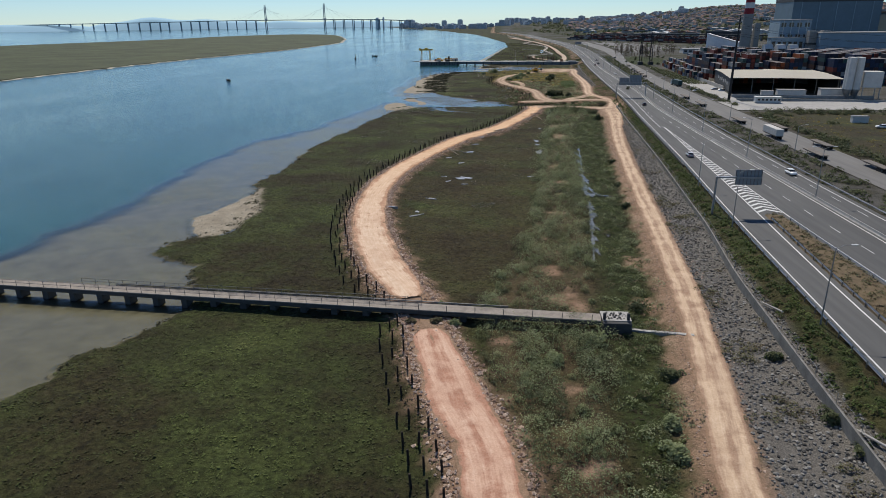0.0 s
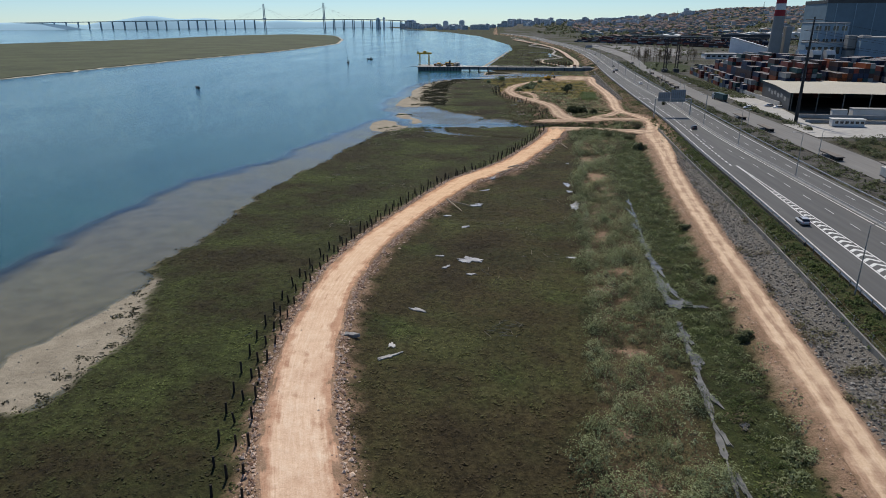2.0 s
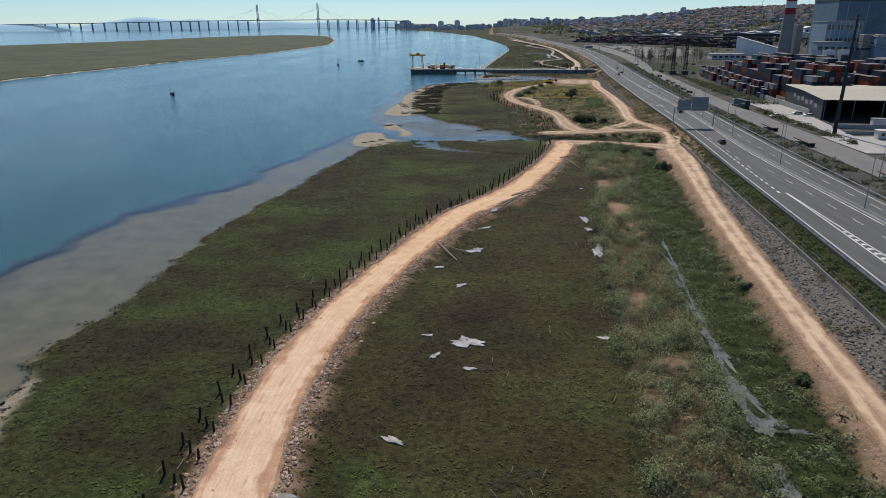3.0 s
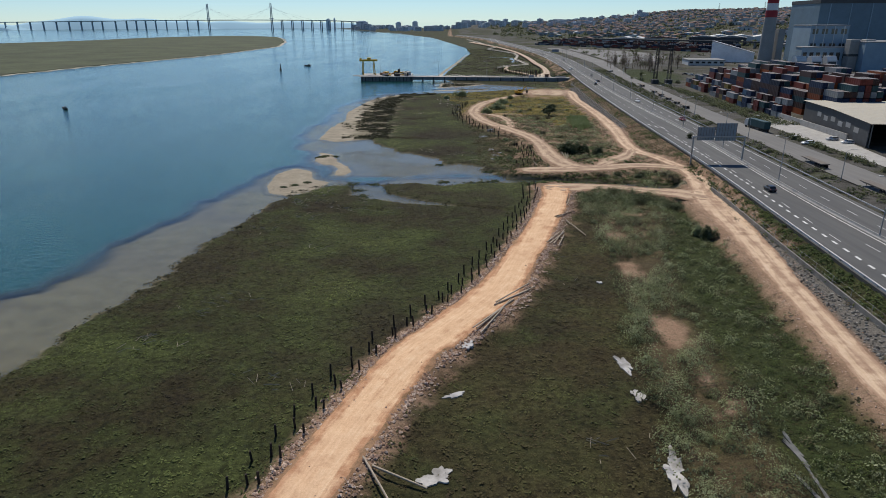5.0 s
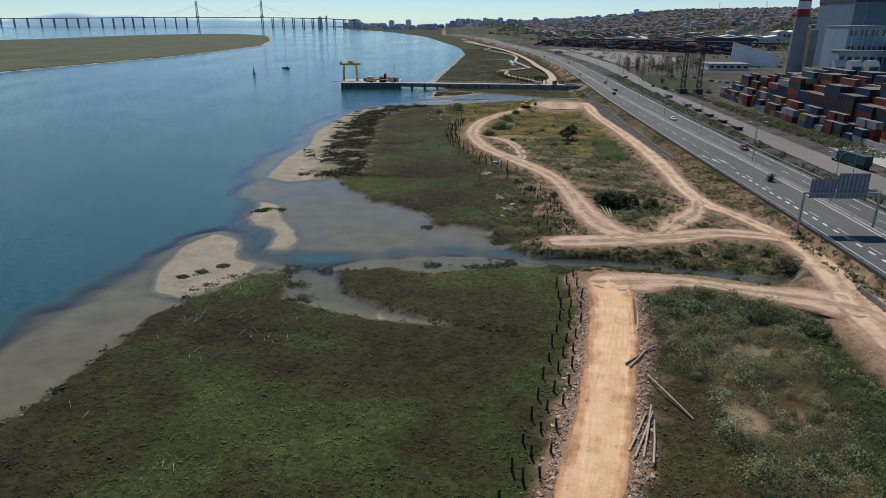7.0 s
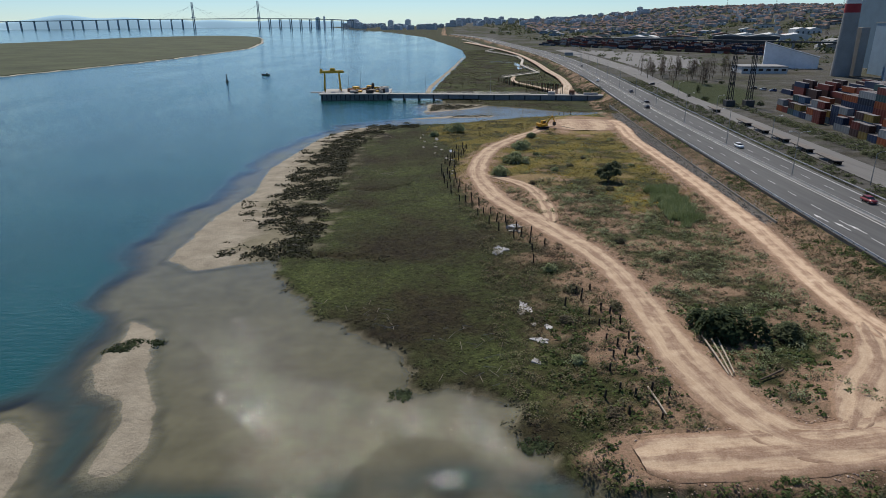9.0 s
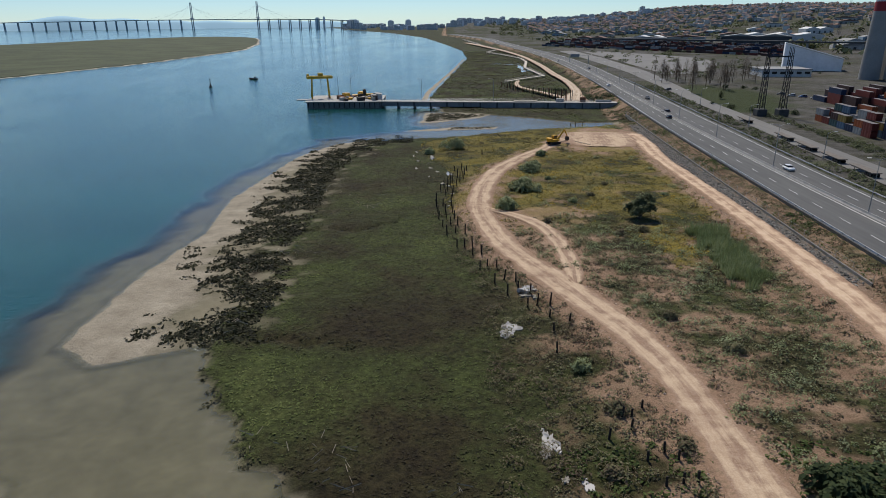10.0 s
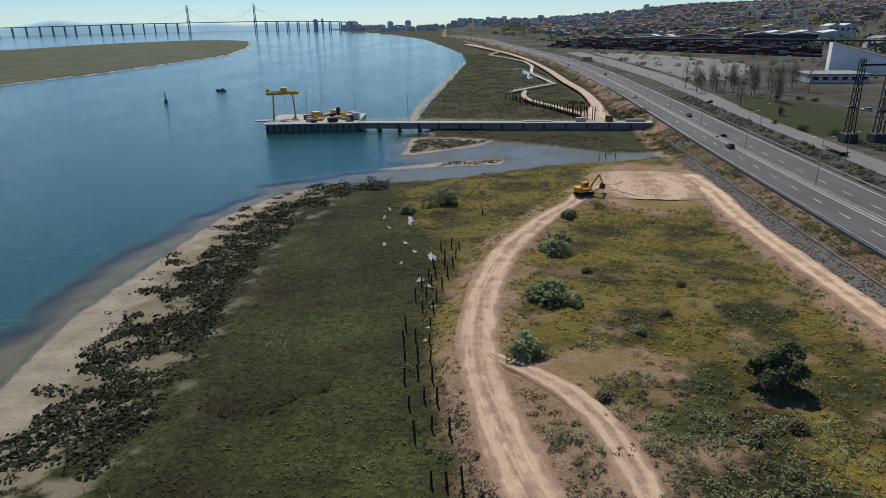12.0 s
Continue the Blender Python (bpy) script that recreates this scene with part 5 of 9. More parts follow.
x, y = scatter(4000, -18, 18, 632, 668, lambda x, y: signed(x, y, BARS[4]) + ripple(x, y, 7) > 1.6, 195)
x, y = x[:420], y[:420]
r = rs.uniform(0.5, 1.5, len(x))
stuff("weed_clumps", leaf_cards(np.stack([x, y, ground_z(x, y) - 0.02], 1), r, r * 0.2, 14, 0.12 + r * 0.16, 196), WEED_LEAF, "dark weed covering the mud spit beside the pier", "weed")
x, y = scatter(2000, -4, 19, 614, 625, lambda x, y: signed(x, y, BARS[5]) > 0.6, 197)
x, y = x[:90], y[:90]
r = rs.uniform(0.4, 1.0, len(x))
stuff("weed_clumps", leaf_cards(np.stack([x, y, ground_z(x, y) - 0.02], 1), r, r * 0.25, 14, 0.12 + r * 0.16, 198), WEED_LEAF, "dark weed along the low sand bar", "weed")

# tussocks and weed along the ragged edge of the marsh
x, y = scatter(40000, -76, 6, 60, 600, lambda x, y: (np.abs(ground_z(x, y) - 0.12) < 0.20) & (signed(x, y, SHORE) > -3.5) & (ripple(x, y, 6) > -0.2), 97)
x, y = x[:2200], y[:2200]
r = 0.25 + 0.9 * rs.uniform(0, 1, len(x)) ** 2
stuff("edge_tussocks", leaf_cards(np.stack([x, y, ground_z(x, y) - 0.03], 1), r, r * 0.45, 12, 0.07 + r * 0.2, 98, 1.2), WEED_LEAF, "dark green tussocks on the marsh edge", "tussocks")

# weeds on the riprap, scrub where the dirt track breaks off at the jetty, weed on the sand spit
x, y = scatter(20000, 24, 70, 44, 335, riprap_zone, 99)
k = ripple(x, y, 12) > 0.35
x, y = x[k][:900], y[k][:900]
r = 0.25 + 0.8 * rs.uniform(0, 1, len(x)) ** 2
stuff("riprap_weeds", leaf_cards(np.stack([x, y, ground_z(x, y) - 0.03], 1), r, r * 0.9, 34, 0.05 + r * 0.12, 100), DRY_LEAF, "dull weeds growing between the stones", "weeds")
for px_, py_, r_ in ((-8.4, 53.6, 1.4), (-7.2, 52.6, 1.3), (-6.0, 53.4, 1.5), (-4.8, 50.2, 1.0), (-7.0, 50.0, 0.9), (-4.4, 53.0, 1.6), (-3.2, 50.0, 1.3)):
    bush(px_ * K, py_ * K, r_, r_ * 0.8, SHRUB_LEAF if r_ > 1.2 else DRY_LEAF, "grey-green scrub beside the old jetty", 300, 16)
for px_, py_, r_ in ((-30.0, 222.4, 1.3), (-30.5, 221.9, 1.1), (-29.4, 223.0, 0.9), (-27.3, 223.1, 1.1)):
    x, y = px_ * K + rs.normal(0, r_ * 0.6, 14), py_ * K + rs.normal(0, r_ * 0.5, 14)
    q = np.full(14, 0.8)
    stuff("sand_weed", leaf_cards(np.stack([x, y, np.maximum(ground_z(x, y), -0.05)], 1), q, q * 0.2, 20, 0.2, int(r_ * 100)), DARK_LEAF, "dark weed mat on the sand spit", "weed")


# ---------------------------------------------------------------- puddles
m, nt, b = nodes_of("puddle_water", 0.12, 0, 0.5)
nt.links.new(ramp_of(nt, noise_of(nt, 0.5, 4, 0.6, place_of(nt)), [(0.35, (0.24, 0.22, 0.19)), (0.60, (0.52, 0.49, 0.45))]), b.inputs["Base Color"])
PUDDLE = m
m, nt, b = nodes_of("ditch_water", 0.12, 0, 0.5)
nt.links.new(ramp_of(nt, noise_of(nt, 0.5, 4, 0.6, place_of(nt)), [(0.35, (0.09, 0.085, 0.07)), (0.65, (0.20, 0.19, 0.165))]), b.inputs["Base Color"])
DITCH = m


def puddle(x, y, a, b_, turn, seed, label="shallow pale puddle among marsh plants", mat=None, name="puddle"):
    """A thin lens of water with a ragged outline."""
    rs = np.random.RandomState(seed)
    n = 44
    th = np.linspace(0, 6.2832, n, endpoint=False)
    rr = 1 + 0.24 * np.sin(2 * th + rs.uniform(0, 6)) + 0.2 * np.sin(3 * th + rs.uniform(0, 6)) + 0.16 * np.sin(5 * th + rs.uniform(0, 6)) + 0.14 * np.sin(9 * th + rs.uniform(0, 6)) + rs.normal(0, 0.09, n)
    c, s = math.cos(turn), math.sin(turn)
    ox, oy = np.cos(th) * rr * a, np.sin(th) * rr * b_
    X, Y = x + ox * c - oy * s, y + ox * s + oy * c
    z = float(np.percentile(ground_z(X, Y), 70)) + 0.14
    v = [(x, y, z)] + [(p, q, z) for p, q in zip(X, Y)] + [(p, q, z - 0.6) for p, q in zip(X, Y)]
    f = [(0, 1 + i, 1 + (i + 1) % n) for i in range(n)] + [(1 + i, 1 + n + i, 1 + (i + 1) % n) for i in range(n)] + [(1 + (i + 1) % n, 1 + n + i, 1 + n + (i + 1) % n) for i in range(n)]
    tagged(new(name.replace(" ", "_"), mesh_from("puddle", v, f, [mat or PUDDLE], False)), label, name, "salt patches" if name == "salt patch" else "marsh puddles")


for i, (a, b_, u, v, w) in enumerate(((-5.1, 105.6, 2.3, 1.2, -0.3), (-8.5, 106.7, 0.7, 0.35, -0.2), (-7.6, 103.2, 0.8, 0.45, 0.9), (-4.8, 101.4, 1.0, 0.3, 0), (-9.3, 92.2, 1.4, 0.4, -0.5), (-14.6, 86.2, 1.6, 0.4, 0),
                                      (-10.7, 85.3, 0.45, 0.7, 0), (-10.7, 83.4, 1.6, 0.35, 0.7), (-5.1, 127.9, 1.5, 1.2, 0.4), (-6.2, 117.6, 1.2, 0.4, 0.6), (-8.9, 122.5, 0.8, 0.5, 0), (9.0, 128.6, 1.1, 2.6, -0.2), (6.3, 107, 0.7, 0.5, 0),
                                      (8.9, 137, 0.4, 0.8, 0), (9.1, 141, 0.8, 2.2, 0.3), (9.1, 136.6, 0.6, 1.2, 0.2), (-4.0, 136.6, 1.2, 0.5, 0.3), (-2.9, 143.3, 0.6, 1.1, -0.2), (10.8, 157.5, 0.4, 0.5, 0), (2.8, 244.7, 1.4, 2.2, 0.1), (3.9, 229.2, 0.8, 2.2, 0),
                                      (4.5, 222.8, 1.1, 0.8, 0), (3.7, 219.4, 0.5, 0.7, 0), (5.3, 252.6, 1.7, 0.9, 0.2), (5.5, 225.2, 0.5, 0.9, 0), (-2.2, 303, 0.6, 2.4, 0.2), (-5.4, 317, 0.7, 2.6, 0.1))):
    puddle(a * K, b_ * K, u, v, w, 200 + i)
for i, (a, b_, u, v, w) in enumerate(((17.0, 130.5, 0.35, 2.4, 0.12), (16.3, 125.5, 0.4, 3.4, 0.1), (15.7, 119, 0.5, 3.2, 0.08), (15.3, 112.5, 0.45, 4.2, 0.05), (15.1, 105.5, 0.7, 4.6, 0.06), (14.7, 99.6, 0.9, 4.0, 0.1), (14.9, 95.4, 1.7, 1.9, -0.2),
                                      (16.4, 94.7, 1.5, 0.5, 0), (13.7, 88.6, 0.7, 3.1, 0.05), (13.5, 84.6, 0.7, 2.4, 0), (12.9, 80, 0.6, 2.6, 0.15), (12.4, 75, 0.3, 2.0, 0.1), (12.0, 70, 0.3, 2.4, 0.05), (14.2, 76, 0.4, 0.8, 0))):
    puddle(a * K, b_ * K, u, v, w, 260 + i, "narrow muddy ditch water between shrubs", DITCH)


for i, rows in enumerate((((30.2, 232, 0.3), (28.6, 213, 0.4), (27.2, 199, 0.35), (26.2, 188, 0.6), (25.2, 177, 0.9), (24.8, 169, 1.2), (25.6, 165, 0.8)), ((24.4, 160, 0.5), (23.6, 152, 0.75), (22.8, 144, 0.6), (22.0, 137.4, 0.8), (21.2, 131, 0.45), (20.4, 124, 0.6), (19.4, 116.5, 0.3)))):
    q = spline(np.array(rows), 0.5)
    t = np.gradient(q[:, :2], axis=0)
    t /= np.linalg.norm(t, axis=1)[:, None]
    w = np.maximum(0.55 * q[:, 2] * (1 + 0.9 * ripple(q[:, 0], q[:, 1], 6)), 0.06)
    z = np.convolve(np.pad(ground_z(q[:, 0], q[:, 1]), 8, "edge"), np.ones(17) / 17, "valid") + 0.13
    v = np.stack([np.stack([q[:, 0] + t[:, 1] * e * w, q[:, 1] - t[:, 0] * e * w, z - d_], 1) for e, d_ in ((-1.02, 0.5), (-1, 0), (1, 0), (1.02, 0.5))], 1)
    tagged(new("ditch_water", mesh_from("ditch_water", v.reshape(-1, 3), grid_faces(4, len(q)), [DITCH], False)), "narrow pale muddy stream between shrubs and marsh", "stream")
SALT = plain("dried_salt_mud", (0.25, 0.23, 0.195), 0.8, 0, 0.25, 1.2, 0.02)
for i, (a, b_, u, v, w) in enumerate(((-15.1, 564.2, 0.5, 2.2, 0.2), (-15.8, 557.4, 0.5, 2.4, 0), (-14.0, 549.5, 0.6, 2.2, 0.5), (-9.6, 538.8, 0.6, 2.6, 0.5), (-7.4, 533.5, 0.8, 1.4, 0.3), (-14.0, 538.1, 0.7, 1.9, 0), (-9.7, 527, 0.5, 1.3, 0), (-5.6, 518.5, 1.3, 1.5, 0.2),
                                      (-4.0, 515.4, 0.8, 1.6, 0.4), (-3.0, 507, 0.8, 1.2, 0), (-3.6, 499.6, 0.9, 0.6, 0), (-4.0, 495.6, 0.5, 0.8, 0), (8.8, 440.4, 1.9, 0.9, 0.2), (10.2, 439.4, 0.7, 1.1, 0), (6.2, 399.5, 0.8, 2.4, 0.1), (7.6, 395, 0.6, 1.0, 0))):
    puddle(a, b_, u * 0.6, v * 0.5, w, 400 + i, "pale dried salt crust on the eroded marsh edge", SALT, "salt patch")
# dark weedy mud hummocks standing in the shallows
for i, (a, b_, u) in enumerate(((-9.5, 352.8, 1.7), (-1.4, 351.8, 2.2), (2.0, 353.0, 2.6), (5.0, 354.0, 2.0), (-33.8, 343.2, 1.9), (-31.6, 337.2, 2.0), (-29.8, 349.6, 1.6), (-11.2, 376.4, 1.2), (-37.0, 350.2, 2.2), (-52.5, 348.5, 1.0), (-49.5, 351.5, 0.8), (-55, 346, 0.8), (4.2, 366.4, 1.6))):
    rs = np.random.RandomState(900 + i)
    x, y = a + rs.normal(0, u * 0.55, 34), b_ + rs.normal(0, u * 0.45, 34)
    q = rs.uniform(0.3, 0.75, 34)
    stuff("mud_hummock", leaf_cards(np.stack([x, y, np.maximum(ground_z(x, y), -0.02) - 0.02], 1), q, q * 0.32, 16, 0.1 + q * 0.16, 930 + i, 1.4), DARK_LEAF, "dark weedy hummock standing in shallow water", "hummock")


# ---------------------------------------------------------------- posts and poles
def post_mesh(seed, h):
    rs = np.random.RandomState(seed)
    bm = fresh()
    rod(bm, (0, 0, -0.5), (rs.normal(0, 0.03), rs.normal(0, 0.03), h), 0.15, 0.125, 8)
    me = bpy.data.meshes.new("post")
    bm.to_mesh(me)
    bm.free()
    me.materials.append(POST_WOOD)
    return me


POST_MESHES = [post_mesh(i, h) for i, h in enumerate((1.35, 1.5, 1.65, 1.8))]
rs = np.random.RandomState(17)


def post(x, y, tall=1.0):
    ob = new("post", POST_MESHES[rs.randint(4)])
    z = gz(x, y)
    ob.matrix_world = pose(x, y, z, rs.normal(0, 2.5), rs.normal(0, 2.5), rs.uniform(0, 360)) @ Matrix.Diagonal((1, 1, tall, 1))
    tagged(ob, "dark tarred wooden post standing in the marsh", "post", "posts along the dirt track")


def post_rows(rows, lo, hi, step, offsets):
    s = spline(rows, 0.5)
    t = np.gradient(s[:, :2], axis=0)
    t /= np.linalg.norm(t, axis=1)[:, None]
    run = np.concatenate([[0], np.cumsum(np.hypot(*np.diff(s[:, :2], axis=0).T))])
    for j, off in enumerate(offsets):
        d = step * 0.33 * j
        while d < run[-1]:
            i = int(np.searchsorted(run, d))
            if i < len(s) and lo < s[i, 1] < hi:
                o = s[i, 2] + off + rs.normal(0, 0.12)
                if not 89 < s[i, 1] < 95:
                    post(s[i, 0] - t[i, 1] * o, s[i, 1] + t[i, 0] * o)
            d += step * rs.uniform(0.9, 1.1)


post_rows(MAIN_TRACK, 46, 344, 4.6, (1.2, 2.8, 4.4))
PILE_LINE = spline(np.array([(8.4, 436), (6.0, 441), (4.0, 446), (1.4, 453), (-1.0, 460), (-2.4, 465), (-4.1, 473), (-5.4, 479), (-6.3, 485), (-6.8, 495), (-6.7, 505), (-5.2, 515), (-3.4, 524), (-2.0, 534)], float), 4.4)
for i, (a, b_) in enumerate(PILE_LINE):
    for j in range(3):
        if rs.uniform() < 0.92:
            post(a + 1.75 * j + rs.normal(0, 0.15), b_ + 0.9 * (j % 2) + rs.normal(0, 0.25), 1.25)
for a, b_ in ((13.4, 401.4), (16.8, 405), (16.4, 397.3), (18.5, 398.6), (19.6, 397.3), (17.1, 393.4), (18.8, 393.6), (20.2, 393.6), (17, 388.7), (18.1, 386.8), (20.2, 388.7), (16.9, 384.1), (18.5, 384.1), (20.1, 384.1), (15.6, 380.6), (13.5, 374.4),
              (15.7, 375.9), (15.6, 371), (17.2, 374.4), (19.3, 375.1), (18.9, 369.6), (21.2, 374.4), (16.2, 402.8), (18.5, 406.7)):
    post(a, b_, 0.8)
for a, b_ in ((6.6, 247), (6.5, 244), (8.1, 245.5), (4.2, 317.3), (6.2, 240.5), (9, 231.5)):
    post(a * K, b_ * K)
for a, b_ in ((31.5, 356.8), (28.3, 356.2), (29.6, 356.4)):
    post(a * K, b_ * K, 1.0)


def pole(a, b_, r, mat, label, group="felled poles"):
    """A bare pole lying on the ground or on its neighbours."""
    (xa, ya, za), (xb, yb, zb) = a, b_
    bm = fresh()
    mid = ((xa + xb) / 2 + 0.05, (ya + yb) / 2 - 0.04, (za + zb) / 2 + 0.02)
    rod(bm, a, mid, r, r * 0.92, 8)
    rod(bm, mid, b_, r * 0.92, r * 0.75, 8)
    me = bpy.data.meshes.new("pole")
    bm.to_mesh(me)
    bm.free()
    me.materials.append(mat)
    tagged(new("pole", me), label, "pole", group)


for i, (a, b_, c, d) in enumerate(((-0.1, 151.5, 3.5, 156.1), (-0.3, 150.8, 4.0, 155.4), (0.2, 151.2, 3.2, 154.4), (-2.4, 146.2, 1.6, 152.1), (-1.8, 145.2, 1.4, 152.4), (-2.1, 145.9, 0.4, 150.2), (7.2, 168, 9.8, 173), (7.7, 168, 9.9, 173.7),
                                   (8.2, 167.6, 9.6, 172), (7.0, 168.6, 9.2, 172.6), (9.5, 178.8, 12.7, 182.1), (9.7, 178.4, 11.6, 181), (12.2, 185.8, 13.4, 190.9), (12.0, 184.5, 13, 188), (10.7, 177.3, 12.4, 172.6), (-8.9, 128.4, -5.6, 126.8),
                                   (-9.5, 129, -7, 124.5), (17.4, 222.5, 17.1, 216.1), (18.1, 222.2, 17.3, 215.9), (18.6, 222.3, 17.6, 216.3), (21.4, 216.9, 19.2, 215.7), (10.9, 214.8, 11.2, 211.6), (24, 327.5, 26.4, 323.8), (20.8, 327.2, 22.8, 329.6), (33, 352.5, 35, 355.2))):
    za, zb = gz(a * K, b_ * K) + 0.25 + 0.1 * (i % 3), gz(c * K, d * K) + 0.25 + 0.08 * (i % 2)
    zm = gz((a + c) / 2 * K, (b_ + d) / 2 * K) + 0.2
    lift = max(0, zm - (za + zb) / 2)
    pole((a * K, b_ * K, za + lift), (c * K, d * K, zb + lift), 0.13, PALE_WOOD if i not in (10, 12, 20) else BARK, "bleached timber pole lying beside the dirt track")
# pole stack by the knoll
for i in range(9):
    a, d = 11.2 * K + rs.uniform(-2.5, 2.5), 307.5 * K + rs.uniform(-3, 3)
    z = gz(a, d)
    pole((a, d, z + 0.12), (a + rs.normal(0, 1.2), d + rs.normal(0, 1.2), z + rs.uniform(0.7, 1.9)), 0.09, PALE_WOOD, "pale timber offcut leaning in a heap", "timber heap")

# ---------------------------------------------------------------- jetty across the marsh
J0, J1 = Vector((-95.0, 97.6, 0)), Vector((16.4, 88.6, 0))
JD = (J1 - J0).normalized()
JN = Vector((-JD.y, JD.x, 0))
JL = (J1 - J0).length
DECK_Z = 2.35
jetty = empty("jetty", Matrix(((JD.x, JN.x, 0, J0.x), (JD.y, JN.y, 0, J0.y), (0, 0, 1, 0), (0, 0, 0, 1))))
tagged(jetty, "old concrete jetty with metal railings crossing the marsh", "jetty")
bm = fresh()
box(bm, 0, JL, -1.25, 1.25, DECK_Z - 0.16, DECK_Z, 0.03)
DECK = plain("weathered_deck", (0.27, 0.235, 0.20), 0.9, 0, 0.35, 0.8, 0.02)
deck = part("deck", bm, DECK, jetty, "worn brownish concrete deck")
for s in (-1.2, 1.2):
    bm = fresh()
    box(bm, 0, JL, s - 0.13, s + 0.13, DECK_Z - 0.75, DECK_Z - 0.163, 0.02)
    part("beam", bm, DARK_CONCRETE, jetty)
bm = fresh()
box(bm, 0, 1, -1.0, 1.0, -1.5, DECK_Z - 0.17, 0.04)
pier_data = part("pier", bm, DARK_CONCRETE, jetty, "dark concrete pier")
first = True
d = 2.0
while d < JL - 12:
    if first:
        pier_data.location = (d, 0, 0)
        first = False
    else:
        o = new("pier", pier_data.data)
        o.parent, o.location = jetty, (d, 0, 0)
        o["label"] = "dark concrete pier"
    d += 5.2
for y0, lo, hi in ((1.16, 24.0, 84.0), (-1.16, 0.0, 84.0)):
    n = int((hi - lo) / 2.6)
    bm = fresh()
    for h in (0.55, 1.05):
        rod(bm, (lo, y0, DECK_Z + h), (hi, y0, DECK_Z + h), 0.035, None, 6)
    part("handrail", bm, RAIL_STEEL, jetty, "thin rusty metal handrail")
    for i in range(n + 1):
        bm = fresh()
        xx = lo + (hi - lo) * i / n
        rod(bm, (xx, y0, DECK_Z - 0.005), (xx, y0, DECK_Z + 1.07), 0.04, None, 6)
        part("baluster", bm, RAIL_STEEL, jetty)
for i in range(7):
    bm = fresh()
    xx = 84 + i * 4.4
    rod(bm, (xx, -1.18, DECK_Z - 0.005), (xx, -1.18, DECK_Z + 0.9), 0.06, None, 6)
    part("baluster", bm, RAIL_STEEL, jetty)
bm = fresh()
for h in (0.0, 0.28):
    rod(bm, (30, 1.75, DECK_Z - 0.2 + h), (JL - 14, 1.75, DECK_Z - 0.2 + h), 0.11, None, 8)
part("pipe", bm, RAIL_STEEL, jetty, "rusty pipes along the jetty")
# landing at the jetty's end
landing = empty("landing", Matrix.Translation((18.4, 88.6, 0)))
tagged(landing, "broken concrete landing at the end of the jetty", "landing")
bm = fresh()
box(bm, -1.9, 2.3, -2.0, 2.0, gz(18.4, 88.6) - 0.4, DECK_Z - 0.05, 0.06)
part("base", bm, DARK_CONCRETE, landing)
bm = fresh()
box(bm, -1.85, 2.4, -1.2, 2.1, DECK_Z - 0.047, DECK_Z + 0.05, 0.03)
part("slab", bm, CONCRETE, landing)
for a in (-1.6, 1.9):
    bm = fresh()
    box(bm, a - 0.2, a + 0.2, -1.0, -0.6, DECK_Z + 0.053, DECK_Z + 1.1, 0.04)
    part("pillar", bm, DARK_CONCRETE, landing)
x = rs.uniform(17, 20.5, 40)
y = rs.uniform(87.8, 90.2, 40)
stuff("broken_stones", stones(x, y, np.full(40, DECK_Z + 0.12), rs.uniform(0.1, 0.25, 40), 5), RIPRAP, "broken stones on the landing", "stones")
# footpath from the landing to the service track
s = np.array([(20.6, 88.2), (23, 87.5), (26, 86.4), (29.2, 85.0)])
bm = fresh()
for (xa, ya), (xb, yb) in zip(s[:-1], s[1:]):
    za, zb = gz(xa, ya) + 0.3, gz(xb, yb) + 0.3
    vs = [bm.verts.new(q) for q in ((xa, ya - 0.3, za), (xb, yb - 0.3, zb), (xb, yb + 0.3, zb), (xa, ya + 0.3, za), (xa, ya - 0.3, za - 0.5), (xb, yb - 0.3, zb - 0.5), (xb, yb + 0.3, zb - 0.5), (xa, ya + 0.3, za - 0.5))]
    for q in ((0, 1, 2, 3), (4, 7, 6, 5), (0, 4, 5, 1), (3, 2, 6, 7), (0, 3, 7, 4), (1, 5, 6, 2)):
        bm.faces.new([vs[i] for i in q])
me = bpy.data.meshes.new("kerb")
bm.to_mesh(me)
bm.free()
me.materials.append(CONCRETE)
tagged(new("trim", me), "low concrete kerb between landing and track", "kerb", kind="structure")


# ---------------------------------------------------------------- motorway furniture
def line(name, curve, off, y0, y1, width, dash=0.0, gap=0.0, z=ROAD_Z + 0.012):
    """A painted line following the road; dashes when a dash length is given."""
    v, f = [], []
    y = y0
    while y < y1:
        e = min(y + (dash if dash else 8.0), y1)
        i = len(v)
        for q in np.linspace(y, e, 3 if dash else 3):
            c = float(at(curve, q)) + (off(q) if callable(off) else off)
            v += [(c - width / 2, q, z), (c + width / 2, q, z)]
        for k in range(2):
            f.append((i + 2 * k, i + 2 * k + 1, i + 2 * k + 3, i + 2 * k + 2))
        y = e + (gap if dash else 0)
    return tagged(new("trim", mesh_from(name, v, f, [PAINT], False)), "white painted lane line on asphalt", "road marking", kind="structure")


RAMP_END = 158.0                       # where the slip road joins
MAIN_L = lane((36.6, -20), (37.0, 59), (36.7, 78), (37.2, 95), (37.5, 115), (38.2, 140), (38.7, 152))
SLIP_R = lane((28.6, -20), (31.0, 49), (31.8, 60), (33.4, 79), (34.8, 95), (36.3, 118), (37.9, 140), (38.7, 152))
line("edge_line", GUARD, 1.35, -100, 2200, 0.24)
line("edge_line", MEDIAN, -0.55, -100, 2200, 0.24)
line("edge_line", MEDIAN, 1.35, -100, 2200, 0.22)
line("edge_line", FAR_EDGE, -1.5, -100, 2200, 0.22)
line("edge_line", MAIN_L, 0, -100, 262, 0.28)
